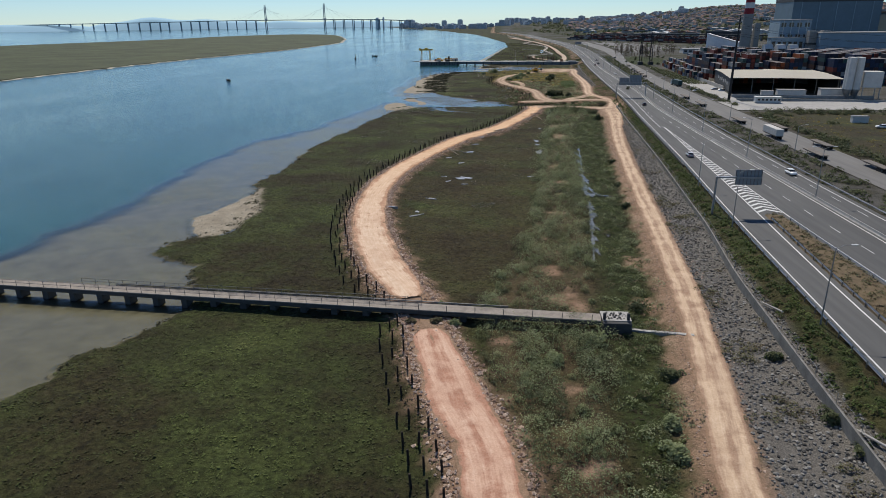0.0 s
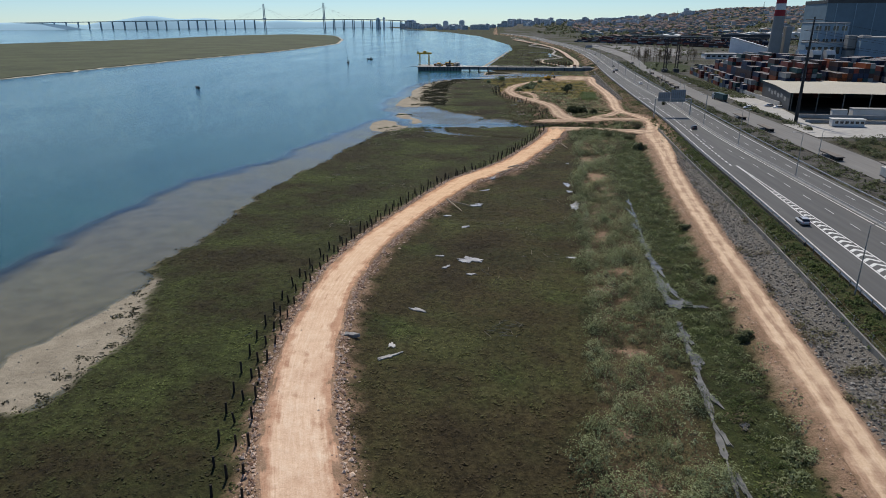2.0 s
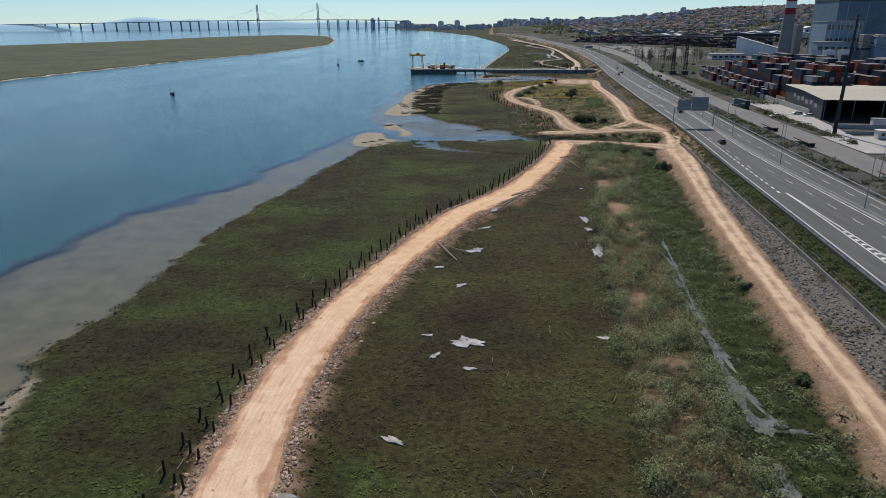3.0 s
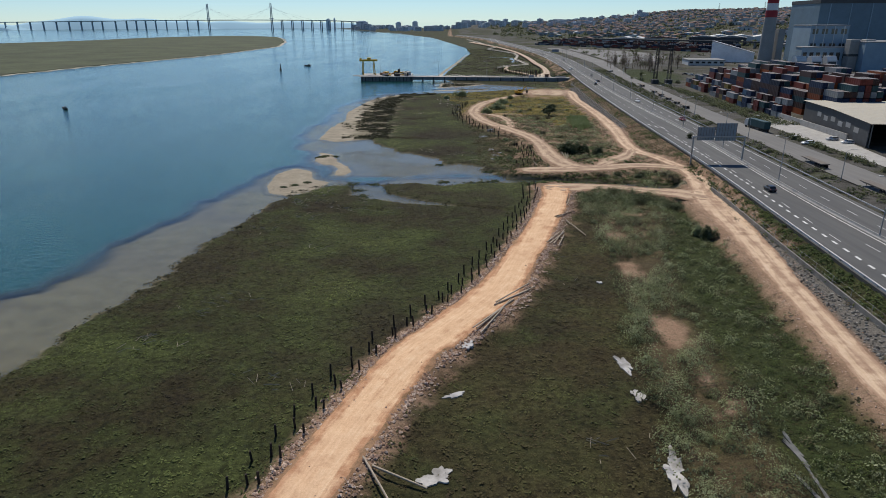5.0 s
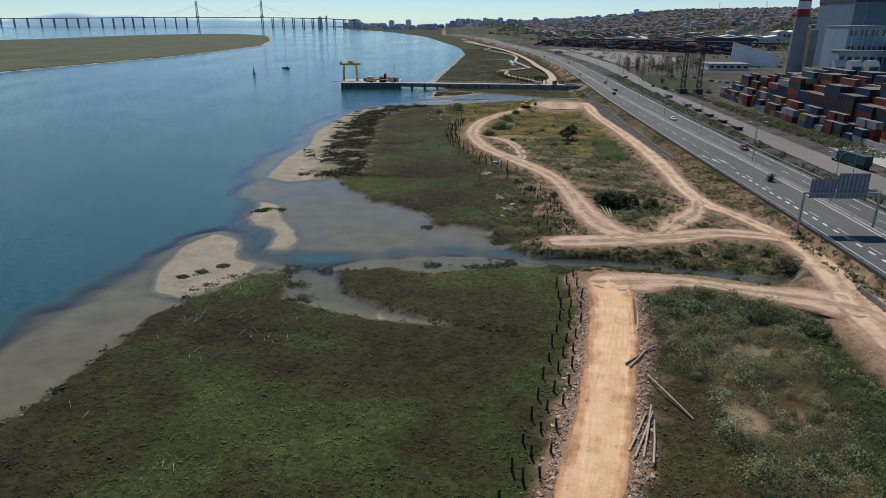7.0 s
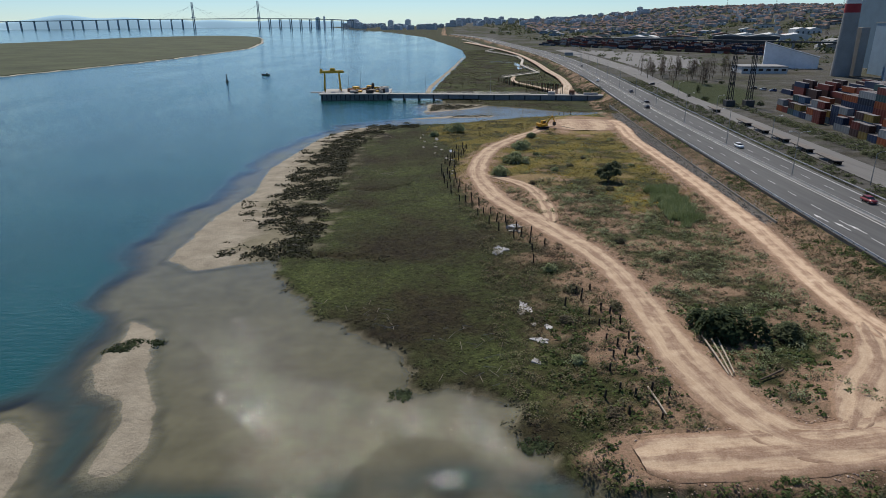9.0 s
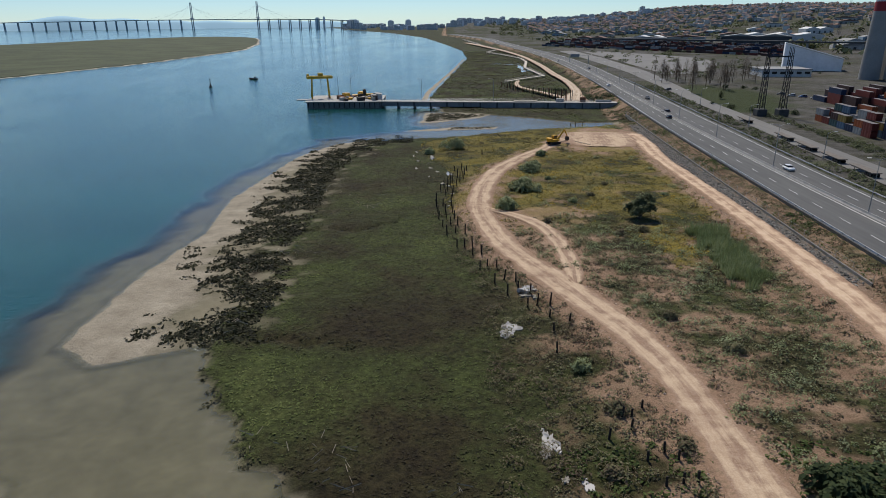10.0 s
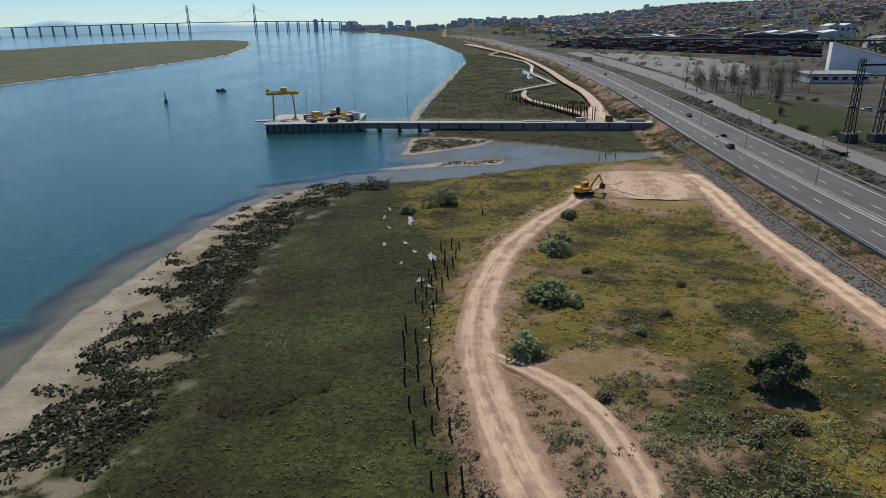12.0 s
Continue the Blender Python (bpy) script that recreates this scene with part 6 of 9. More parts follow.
line("edge_line", SLIP_R, 0, -100, 262, 0.28)
line("lane_line", GUARD, 4.6, 262, 420, 0.5, 2.0, 2.4)
line("lane_line", GUARD, 6.0, 290, 2200, 0.16, 4.5, 7.5)
line("lane_line", MAIN_L, 5.4, -100, 290, 0.16, 4.5, 7.5)
line("lane_line", MEDIAN, 5.3, -100, 2200, 0.16, 4.5, 7.5)
# hatched gore between slip road and carriageway
v, f = [], []
for i in range(42):
    y = 142 + i * 2.6
    a, c = float(at(SLIP_R, y)) + 0.3, float(at(MAIN_L, y)) - 0.3
    if c - a < 0.5:
        continue
    m_ = (a + c) / 2
    lean = (c - a) * 0.42
    j = len(v)
    z = ROAD_Z + 0.012
    v += [(a, y, z), (m_, y + lean, z), (c, y, z), (c, y + 0.95, z), (m_, y + lean + 0.95, z), (a, y + 0.95, z)]
    f += [(j, j + 1, j + 4, j + 5), (j + 1, j + 2, j + 3, j + 4)]
tagged(new("trim", mesh_from("gore_hatching", v, f, [PAINT], False)), "white chevron hatching where the slip road leaves", "road marking", kind="structure")
# arrows painted on the near lanes
for off, y in ((3.0, 437), (4.5, 431), (6.6, 429)):
    c = float(at(GUARD, y)) + off
    z = ROAD_Z + 0.013
    v = [(c - 0.12, y, z), (c + 0.12, y, z), (c + 0.12, y + 4, z), (c - 0.12, y + 4, z), (c - 0.45, y + 3.4, z), (c + 0.45, y + 3.4, z), (c + 0.02, y + 6, z), (c - 0.02, y + 6, z)]
    tagged(new("trim", mesh_from("lane_arrow", v, [(0, 1, 2, 3), (4, 5, 6, 7)], [PAINT], False)), "white arrow painted on the lane", "road marking", kind="structure")

# grass wedge between slip road and carriageway
ys = np.arange(-100, 142, 4.0)
a, c = at(SLIP_R, ys) + 1.0, at(MAIN_L, ys) - 1.1
c = np.maximum(c, a + 0.1)
u = np.array([0, 0.04, 0.3, 0.5, 0.7, 0.96, 1])
zz = np.array([-0.1, 0.12, 0.22, 0.25, 0.22, 0.12, -0.1]) + ROAD_Z
X = a[:, None] + (c - a)[:, None] * u
me = mesh_from("median_verge", np.stack([X, np.repeat(ys[:, None], 7, 1), np.broadcast_to(zz, X.shape)], -1).reshape(-1, 3), grid_faces(7, len(ys)), [plain("dry_verge_earth", (0.13, 0.095, 0.055), 0.95, 0, 0.4, 0.6, 0.05)])
tagged(new("pavement", me), "dry grass verge between slip road and carriageway", "verge", kind="structure")
x, y = scatter(4000, 50, 68, 30, 141, lambda x, y: (x > at(SLIP_R, y) + 1.4) & (x < at(MAIN_L, y) - 1.4), 301)
x, y = x[:1000], y[:1000]
r = rs.uniform(0.2, 0.6, len(x))
stuff("verge_grass", leaf_cards(np.stack([x, y, np.full(len(x), ROAD_Z + 0.2)], 1), r, r * 0.7, 12, r * 0.4, 302), DRY_LEAF, "dry brown verge grass and weeds", "grass")


def guardrail(curve, off, y0, y1, label, side=1, z=ROAD_Z, step=4.0):
    """Corrugated rail on posts; every post is a part."""
    ob = empty("guardrail")
    tagged(ob, label, "guardrail")
    ys = np.arange(y0, y1 + 0.1, 4.0)
    xs = at(curve, ys) + off
    prof = np.array([(0, 0.78), (0.06, 0.72), (0.0, 0.64), (0.06, 0.56), (0, 0.48), (-0.03, 0.48), (0.02, 0.56), (-0.04, 0.64), (0.02, 0.72), (-0.03, 0.78)])
    n, k = len(ys), len(prof)
    v = np.stack([xs[:, None] + side * prof[:, 0], np.repeat(ys[:, None], k, 1), np.broadcast_to(z + prof[:, 1], (n, k))], -1)
    rail = new("rail", mesh_from("rail", v.reshape(-1, 3), grid_faces(k, n), [STEEL], False))
    rail.parent = ob
    bm = fresh()
    box(bm, -0.06, 0.06, -0.05, 0.05, -0.3, 0.76)
    me = bpy.data.meshes.new("rail_post")
    bm.to_mesh(me)
    bm.free()
    me.materials.append(RAIL_STEEL)
    for y in np.arange(y0, min(y1, y0 + 300 * step), step):
        o = new("rail_post", me)
        o.parent = ob
        o.location = (float(at(curve, y)) + off - 0.1 * side, y, z)
    return ob


guardrail(GUARD, 0.0, 30, 820, "grey steel guardrail along the carriageway edge", step=4)
guardrail(FAR_EDGE, 0.4, 60, 820, "grey steel guardrail along the far carriageway", -1, step=8)
guardrail(SLIP_R, 1.2, 40, 138, "steel guardrail beside the slip road verge", step=4)
guardrail(MAIN_L, -1.2, 40, 138, "steel guardrail beside the carriageway verge", -1, step=4)

# median barrier: low concrete profile
ys = np.arange(-100, 1600, 6.0)
xs = at(MEDIAN, ys) + 0.4
prof = np.array([(-0.3, -0.1), (-0.3, 0.1), (-0.12, 0.3), (-0.08, 0.8), (0.08, 0.8), (0.12, 0.3), (0.3, 0.1), (0.3, -0.1)])
v = np.stack([xs[:, None] + prof[:, 0], np.repeat(ys[:, None], 8, 1), np.broadcast_to(ROAD_Z + prof[:, 1], (len(ys), 8))], -1)
tagged(new("median_barrier", mesh_from("median_barrier", v.reshape(-1, 3), grid_faces(8, len(ys)), [CONCRETE], False)), "low grey concrete barrier between the carriageways", "barrier")

OLD_WALL = plain("stained_old_concrete", (0.20, 0.19, 0.17), 0.9, 0, 0.4, 0.6, 0.02)
# dark retaining wall under the road edge and the pale wall below the bank
for name, curve, off, y0, y1, z0, z1, w, mat, label in (("road_wall", GUARD, -0.45, 190, 800, 1.4, ROAD_Z + 0.42, 0.3, DARK_CONCRETE, "dark concrete retaining wall under the motorway edge"),
                                                       ("bank_wall", GUARD - 1.7 * smooth(140, 100, Y_ALL), -5.4, 40, 336, 1.2, 2.95, 0.28, OLD_WALL, "low weathered concrete wall below the road bank"),
                                                       ("bank_wall", GUARD, -6.6, 440, 640, 1.4, 2.75, 0.28, OLD_WALL, "low weathered concrete wall below the road bank")):
    ys = np.arange(y0, y1 + 0.1, 4.0)
    xs = at(curve, ys) + off
    prof = np.array([(0, z0), (0, z1), (w, z1), (w, z0)])
    v = np.stack([xs[:, None] + prof[:, 0], np.repeat(ys[:, None], 4, 1), np.broadcast_to(prof[:, 1], (len(ys), 4))], -1)
    tagged(new("wall_bank", mesh_from(name, v.reshape(-1, 3), grid_faces(4, len(ys)), [mat], False)), label, "wall", kind="structure")
# wire fence on the bank wall
fence = tagged(empty("fence"), "thin wire fence with steel posts on the wall", "fence")
bm = fresh()
rod(bm, (0, 0, 0), (0, 0, 1.5), 0.035, None, 6)
me = bpy.data.meshes.new("fence_post")
bm.to_mesh(me)
bm.free()
me.materials.append(STEEL)
for y in list(np.arange(42, 336, 6.0)) + list(np.arange(440, 640, 6.0)):
    o = new("fence_post", me)
    o.parent, o.location = fence, (float(at(GUARD, y)) - (5.26 + 1.7 * float(smooth(140, 100, y)) if y < 400 else 6.46), y, 2.6 if y > 400 else 2.9)
for lo, hi, off, z in ((42, 334, 5.26, 2.9), (440, 638, 6.46, 2.7)):
    for h in (0.6, 1.4):
        for y in np.arange(lo, hi, 12.0):
            oa, ob = (off + 1.7 * float(smooth(140, 100, q)) * (q < 400) for q in (y, y + 12))
            bm = fresh()
            rod(bm, (float(at(GUARD, y)) - oa, y, z + h), (float(at(GUARD, y + 12)) - ob, y + 12, z + h), 0.012, None, 4)
            part("wire", bm, STEEL, fence)
# broken pipes on the riprap
for (a, c), (d, e) in (((23.6, 33.0), (22.2, 37.5)), ((24.9, 51.8), (24.3, 54.6))):
    za, zb = gz(a * K, c * K) + 0.45, gz(d * K, e * K) + 0.45
    pole((a * K, c * K, za), (d * K, e * K, zb), 0.16, CONCRETE, "grey concrete pipe lying on the riprap", "loose pipes")


def street_lamp(x, y, h, arms, z=ROAD_Z):
    """Tapered mast with one or two bent arms and flat heads."""
    ob = tagged(empty("street_lamp", Matrix.Translation((x, y, z))), "tall grey steel street lamp beside the carriageway", "street lamp", "motorway lamps")
    bm = fresh()
    rod(bm, (0, 0, -0.3), (0, 0, h), 0.13, 0.06, 8)
    part("mast", bm, STEEL, ob)
    for s in arms:
        bm = fresh()
        rod(bm, (0, 0, h - 0.15), (s * 1.1, 0, h + 0.35), 0.05, 0.045, 6)
        rod(bm, (s * 1.05, 0, h + 0.34), (s * 2.0, 0, h + 0.42), 0.045, 0.04, 6)
        part("arm", bm, STEEL, ob)
        bm = fresh()
        box(bm, min(s * 1.9, s * 2.8), max(s * 1.9, s * 2.8), -0.16, 0.16, h + 0.36, h + 0.5, 0.04)
        part("head", bm, PAINT, ob, "pale flat lamp head")
    return ob


for y in np.arange(62, 900, 46.0):
    street_lamp(float(at(MEDIAN, y)) + 0.4, y, 11.5, (-1, 1), ROAD_Z + 0.75)
for y in (86, 132, 166):
    street_lamp(float(at(GUARD, y)) - 0.9, y, 11.5, (1,))
for y in np.arange(150, 700, 64.0):
    street_lamp(float(at(FRONT_L, y)) - 1.2, y, 8.0, (1,))

SIGN_BACK = plain("sign_back_sheet", (0.24, 0.27, 0.30), 0.55, 0.5, 0.15, 1)


def gantry(x0, x1, y, h, panels, label):
    """Sign gantry: posts, beam and the ribbed backs of the boards."""
    ob = tagged(empty("sign_gantry", Matrix.Translation((x0, y, ROAD_Z))), label, "sign gantry")
    posts = (0.0,) if x1 is None else (0.0, x1 - x0)
    span = (panels[-1][1] if x1 is None else x1 - x0)
    for p in posts:
        bm = fresh()
        box(bm, p - 0.2, p + 0.2, -0.2, 0.2, -2.2 if p == 0 else -0.2, h + 0.2, 0.04)
        part("column", bm, STEEL, ob)
    bm = fresh()
    box(bm, 0, span, -0.16, 0.16, h - 0.2, h + 0.2, 0.04)
    part("beam", bm, STEEL, ob)
    for a, c, z0, z1 in panels:
        bm = fresh()
        box(bm, a, c, 0.2, 0.28, z0, z1, 0.02)
        board = part("board", bm, SIGN_BACK, ob, "grey back of a road sign board")
        for i in range(int((c - a) / 0.8) + 1):
            bm = fresh()
            xx = a + 0.12 + i * (c - a - 0.24) / int((c - a) / 0.8)
            box(bm, xx - 0.05, xx + 0.05, 0.1, 0.197, z0, z1)
            part("rib", bm, RAIL_STEEL, board)
    return ob


gantry(48.8, None, 141.5, 8.1, ((4.1, 9.8, 6.4, 8.0), (4.0, 9.7, 8.2, 9.8)), "cantilever sign gantry with a grey board over the slip road")
gantry(66.4, 82.0, 366.0, 7.6, ((1.1, 6.4, 6.5, 10.5), (6.6, 12.9, 6.4, 11.7)), "portal sign gantry carrying two large boards over the carriageway")
gantry(64.6 * K, 75.0 * K, 560.0 * K, 6.9, ((0.8, 9.2, 5.5, 8.6),), "distant portal sign gantry over the carriageway")

# ---------------------------------------------------------------- vehicles
GLASS = plain("dark_window_glass", (0.02, 0.022, 0.025), 0.12, 0, 0.1, 1, spec=0.6)
TYRE = plain("black_rubber", (0.02, 0.02, 0.02), 0.8, 0, 0.2, 4)
CHROME = plain("wheel_alloy", (0.45, 0.45, 0.46), 0.35, 0.8, 0.15, 6)
RED_LIGHT = plain("red_lamp_glass", (0.35, 0.02, 0.02), 0.3, 0, 0.1, 4)
WHITE_LIGHT = plain("clear_lamp_glass", (0.7, 0.7, 0.68), 0.2, 0, 0.1, 4)
PAINTS = {n: plain(n + "_car_paint", c, 0.3, 0.1, 0.06, 0.8, spec=0.5) for n, c in (("white", (0.75, 0.75, 0.74)), ("silver", (0.42, 0.43, 0.45)), ("dark", (0.03, 0.032, 0.036)), ("red", (0.22, 0.03, 0.025)), ("blue", (0.05, 0.09, 0.2)))}


def extrude_profile(bm, prof, half, taper=1.0):
    """A side outline pulled across the car's width."""
    a = [bm.verts.new((-half * (taper if z > 0.95 else 1), y, z)) for y, z in prof]
    c = [bm.verts.new((half * (taper if z > 0.95 else 1), y, z)) for y, z in prof]
    n = len(prof)
    bm.faces.new(a)
    bm.faces.new(c[::-1])
    for i in range(n):
        bm.faces.new((a[i], c[i], c[(i + 1) % n], a[(i + 1) % n]))
    bmesh.ops.recalc_face_normals(bm, faces=bm.faces)
    return bm


def car(x, y, z, turn, colour):
    ob = tagged(empty("car", pose(x, y, z, 0, 0, turn)), {"white": "white", "silver": "silver-grey", "dark": "black", "red": "dark red", "blue": "dark blue"}[colour] + " hatchback car standing on the road", "car")
    bm = fresh()
    extrude_profile(bm, [(-2.1, 0.35), (-2.15, 0.75), (-1.95, 0.95), (-1.0, 1.0), (0.9, 1.0), (1.9, 0.85), (2.12, 0.6), (2.1, 0.35)], 0.88)
    bmesh.ops.bevel(bm, geom=list(bm.edges), offset=0.05, segments=2, affect="EDGES")
    part("body", bm, PAINTS[colour], ob, smooth_shade=True)
    bm = fresh()
    extrude_profile(bm, [(-1.9, 0.98), (-1.55, 1.40), (0.25, 1.42), (1.05, 0.98)], 0.78, 0.9)
    part("window", bm, GLASS, ob, "dark glass cabin windows")
    bm = fresh()
    extrude_profile(bm, [(-1.55, 1.405), (-1.45, 1.49), (0.1, 1.50), (0.28, 1.425)], 0.72, 0.95)
    part("roof", bm, PAINTS[colour], ob)
    for sx in (-0.82, 0.82):
        for sy in (-1.3, 1.3):
            bm = fresh()
            rod(bm, (sx - 0.1, sy, 0.32), (sx + 0.1, sy, 0.32), 0.32, None, 14)
            w = part("wheel", bm, TYRE, ob)
            bm = fresh()
            o = 0.11 if sx > 0 else -0.11
            rod(bm, (sx + o - 0.01, sy, 0.32), (sx + o + 0.01, sy, 0.32), 0.2, None, 10)
            part("rim", bm, CHROME, w)
    for sx in (-0.62, 0.62):
        bm = fresh()
        box(bm, sx - 0.16, sx + 0.16, -2.19, -2.1, 0.68, 0.84, 0.02)
        part("tail_light", bm, RED_LIGHT, ob)
        bm = fresh()
        box(bm, sx - 0.18, sx + 0.18, 2.04, 2.13, 0.6, 0.74, 0.02)
        part("headlight", bm, WHITE_LIGHT, ob)
    return ob


for lane_curve, off, y, flip, colour in ((GUARD, 4.2, 204, 0, "silver"), (FAR_EDGE, -3.6, 180, 180, "white"), (GUARD, 8.2, 620, 0, "dark"), (MEDIAN, 4.0, 520, 180, "white"), (FAR_EDGE, -3.6, 452, 180, "red"), (GUARD, 5.0, 760, 0, "white"), (MEDIAN, 4.0, 905, 180, "dark"),
                                         (GUARD, 4.0, 1010, 0, "silver"), (MEDIAN, 4.5, 690, 180, "dark"), (FAR_EDGE, -4.0, 1080, 180, "white"), (GUARD, 7.5, 330, 0, "dark")):
    turn = -math.degrees(math.atan2(float(at(lane_curve, y + 4) - at(lane_curve, y - 4)), 8.0))
    car(float(at(lane_curve, y)) + off, y, ROAD_Z + 0.005, turn + flip, colour)
DARK_STEEL = plain("rusty_chassis_steel", (0.06, 0.05, 0.045), 0.8, 0.3, 0.4, 2)
TRAILER_BED = plain("worn_trailer_bed", (0.16, 0.14, 0.12), 0.85, 0.1, 0.35, 1)
TARP = plain("pale_tarpaulin", (0.52, 0.50, 0.46), 0.7, 0, 0.15, 1)


def trailer(x, y, turn, loaded=False):
    ob = tagged(empty("trailer", pose(x, y, ROAD_Z - 0.02, 0, 0, turn)), "empty flatbed trailer parked on the service road" if not loaded else "covered white trailer parked on the service road", "trailer", "parked trailers")
    bm = fresh()
    box(bm, -1.25, 1.25, -6.2, 6.2, 1.15, 1.4, 0.03)
    part("bed", bm, TRAILER_BED, ob)
    for s in (-0.5, 0.5):
        bm = fresh()
        box(bm, s - 0.09, s + 0.09, -6.0, 6.0, 0.8, 1.147)
        part("chassis_beam", bm, DARK_STEEL, ob)
    for yy in (-5.0, -3.8, -2.6):
        for s in (-1.0, 1.0):
            bm = fresh()
            rod(bm, (s - 0.18, yy, 0.5), (s + 0.18, yy, 0.5), 0.5, None, 12)
            part("wheel", bm, TYRE, ob)
    for s in (-0.7, 0.7):
        bm = fresh()
        rod(bm, (s, 4.0, 0.0), (s, 4.0, 1.14), 0.07, None, 6)
        part("stand", bm, DARK_STEEL, ob)
    if loaded:
        bm = fresh()
        box(bm, -1.24, 1.24, -6.15, 6.15, 1.403, 3.7, 0.06)
        part("cover", bm, TARP, ob)
    return ob


for i, y in enumerate((188, 206, 222, 240, 258, 276, 330, 362, 498, 516, 534, 552, 570, 610)):
    turn = -math.degrees(math.atan2(float(at(FRONT_L, y + 6) - at(FRONT_L, y - 6)), 12.0))
    trailer(float(at(FRONT_L if y > 300 or i % 2 else FRONT_R, y)) + (1.6 if y > 300 or i % 2 else -2.0), y, turn, i in (3,))


# ---------------------------------------------------------------- loading pier
PIER_TOP = 3.3
# Sunlit tops put into the colour: decks paler, pier sides darker.
PIER_SIDE = plain("stained_dark_pier_concrete", (0.20, 0.205, 0.205), 0.9, 0, 0.35, 0.35, 0.03)
CRANE_YELLOW = plain("faded_yellow_paint", (0.50, 0.33, 0.04), 0.6, 0.1, 0.25, 0.8)
MACHINE_YELLOW = plain("machine_yellow_paint", (0.60, 0.33, 0.03), 0.55, 0.1, 0.2, 1.5)
CRATE = plain("pale_crate", (0.46, 0.40, 0.32), 0.85, 0, 0.25, 1.5)
RUST = plain("rusty_plate", (0.20, 0.10, 0.06), 0.85, 0.2, 0.4, 1.2)
pier = tagged(empty("loading_pier"), "grey concrete loading platform standing in the estuary", "pier")
bm = fresh()
box(bm, -79, -39.5, 687, 716, -2.5, PIER_TOP, 0.12)
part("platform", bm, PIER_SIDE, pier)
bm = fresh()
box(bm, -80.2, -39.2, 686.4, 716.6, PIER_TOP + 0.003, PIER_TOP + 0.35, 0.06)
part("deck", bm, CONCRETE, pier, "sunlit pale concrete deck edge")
bm = fresh()
box(bm, -87, -80.3, 698, 702, PIER_TOP - 0.3, PIER_TOP + 0.15, 0.05)
part("walkway", bm, RAIL_STEEL, pier)
for yy in (685.9, 716.9):
    for i in range(15):
        bm = fresh()
        box(bm, -78 + i * 2.7, -77.6 + i * 2.7, yy - 0.35, yy + 0.35, 0.3, PIER_TOP - 0.1, 0.05)
        part("fender", bm, POST_WOOD, pier)
causeway = tagged(empty("causeway"), "long grey concrete causeway wall linking the pier to shore", "causeway")
C0, C1 = Vector((-39.1, 690.5, 0)), Vector((83.0, 677.5, 0))
CD = (C1 - C0).normalized()
causeway.matrix_world = Matrix(((CD.x, -CD.y, 0, C0.x), (CD.y, CD.x, 0, C0.y), (0, 0, 1, 0), (0, 0, 0, 1)))
CL = (C1 - C0).length
n = 14
for i in range(n):
    bm = fresh()
    box(bm, CL / n * i + 0.06, CL / n * (i + 1) - 0.06, -2.6, 2.6, 0.9 if i < 6 else -0.6, PIER_TOP - 0.05, 0.05)
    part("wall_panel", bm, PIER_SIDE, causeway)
    bm = fresh()
    box(bm, CL / n * i - 0.4, CL / n * i + 0.4, -2.75, 2.75, -2.0, PIER_TOP - 0.06, 0.05)
    part("buttress", bm, DARK_CONCRETE, causeway)
bm = fresh()
box(bm, 0, CL, -2.9, 2.9, PIER_TOP - 0.046, PIER_TOP + 0.22, 0.04)
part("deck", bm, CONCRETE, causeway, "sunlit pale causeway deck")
for yy in (-2.7, 2.7):
    bm = fresh()
    for h in (0.6, 1.1):
        rod(bm, (0, yy, PIER_TOP + 0.2 + h), (CL - 12, yy, PIER_TOP + 0.2 + h), 0.04, None, 6)
    part("handrail", bm, STEEL, causeway)
    for i in range(36):
        bm = fresh()
        xx = i * (CL - 12) / 35
        rod(bm, (xx, yy, PIER_TOP + 0.2), (xx, yy, PIER_TOP + 1.32), 0.04, None, 5)
        part("baluster", bm, STEEL, causeway)
for a, c, h, mat, label in ((92, 96, 1.6, CONCRETE, "pale concrete block on the causeway"), (104, 107, 2.4, RUST, "rusty steel box on the causeway"), (70, 82, 0.5, CRATE, "stack of pale planks on the causeway"), (112, 120, 1.0, CONCRETE, "pale concrete kerb blocks at the causeway's end")):
    o = tagged(empty("deck_block", causeway.matrix_world @ Matrix.Translation(((a + c) / 2, 0.6, PIER_TOP + 0.223))), label, "deck block")
    bm = fresh()
    w = (c - a) / 2
    box(bm, -w, w, -0.9, 0.9, 0, h, 0.08)
    part("body", bm, mat, o)
# travelling crane
crane = tagged(empty("gantry_crane", pose(-74.8, 705, PIER_TOP + 0.353, 0, 0, 14) @ Matrix.Scale(0.74, 4)), "yellow steel gantry crane standing on the pier", "crane")
for sx in (-6.2, 6.2):
    for sy in (-5.5, 5.5):
        bm = fresh()
        rod(bm, (sx * 1.05, sy * 1.1, 0), (sx * 0.92, sy * 0.72, 14.2), 0.48, 0.4, 6)
        part("leg", bm, CRANE_YELLOW, crane)
    bm = fresh()
    box(bm, sx - 0.35, sx + 0.35, -6.2, 6.2, 0.9, 1.5, 0.05)
    part("sill_beam", bm, RUST, crane)
for sy in (-3.6, 3.6):
    bm = fresh()
    box(bm, -9.5, 9.5, sy - 0.55, sy + 0.55, 14.2, 15.9, 0.08)
    part("girder", bm, CRANE_YELLOW, crane)
for sx in (-8.6, 8.6):
    bm = fresh()
    box(bm, sx - 0.4, sx + 0.4, -3.0, 3.0, 14.4, 15.7, 0.05)
    part("end_beam", bm, CRANE_YELLOW, crane)
bm = fresh()
box(bm, -1.2, 2.6, -2.4, 2.4, 15.95, 18.0, 0.1)
part("trolley", bm, CRANE_YELLOW, crane)
bm = fresh()
box(bm, -9.4, -7.6, -2.2, 0.2, 15.95, 17.6, 0.1)
part("cabin", bm, CRANE_YELLOW, crane)
bm = fresh()
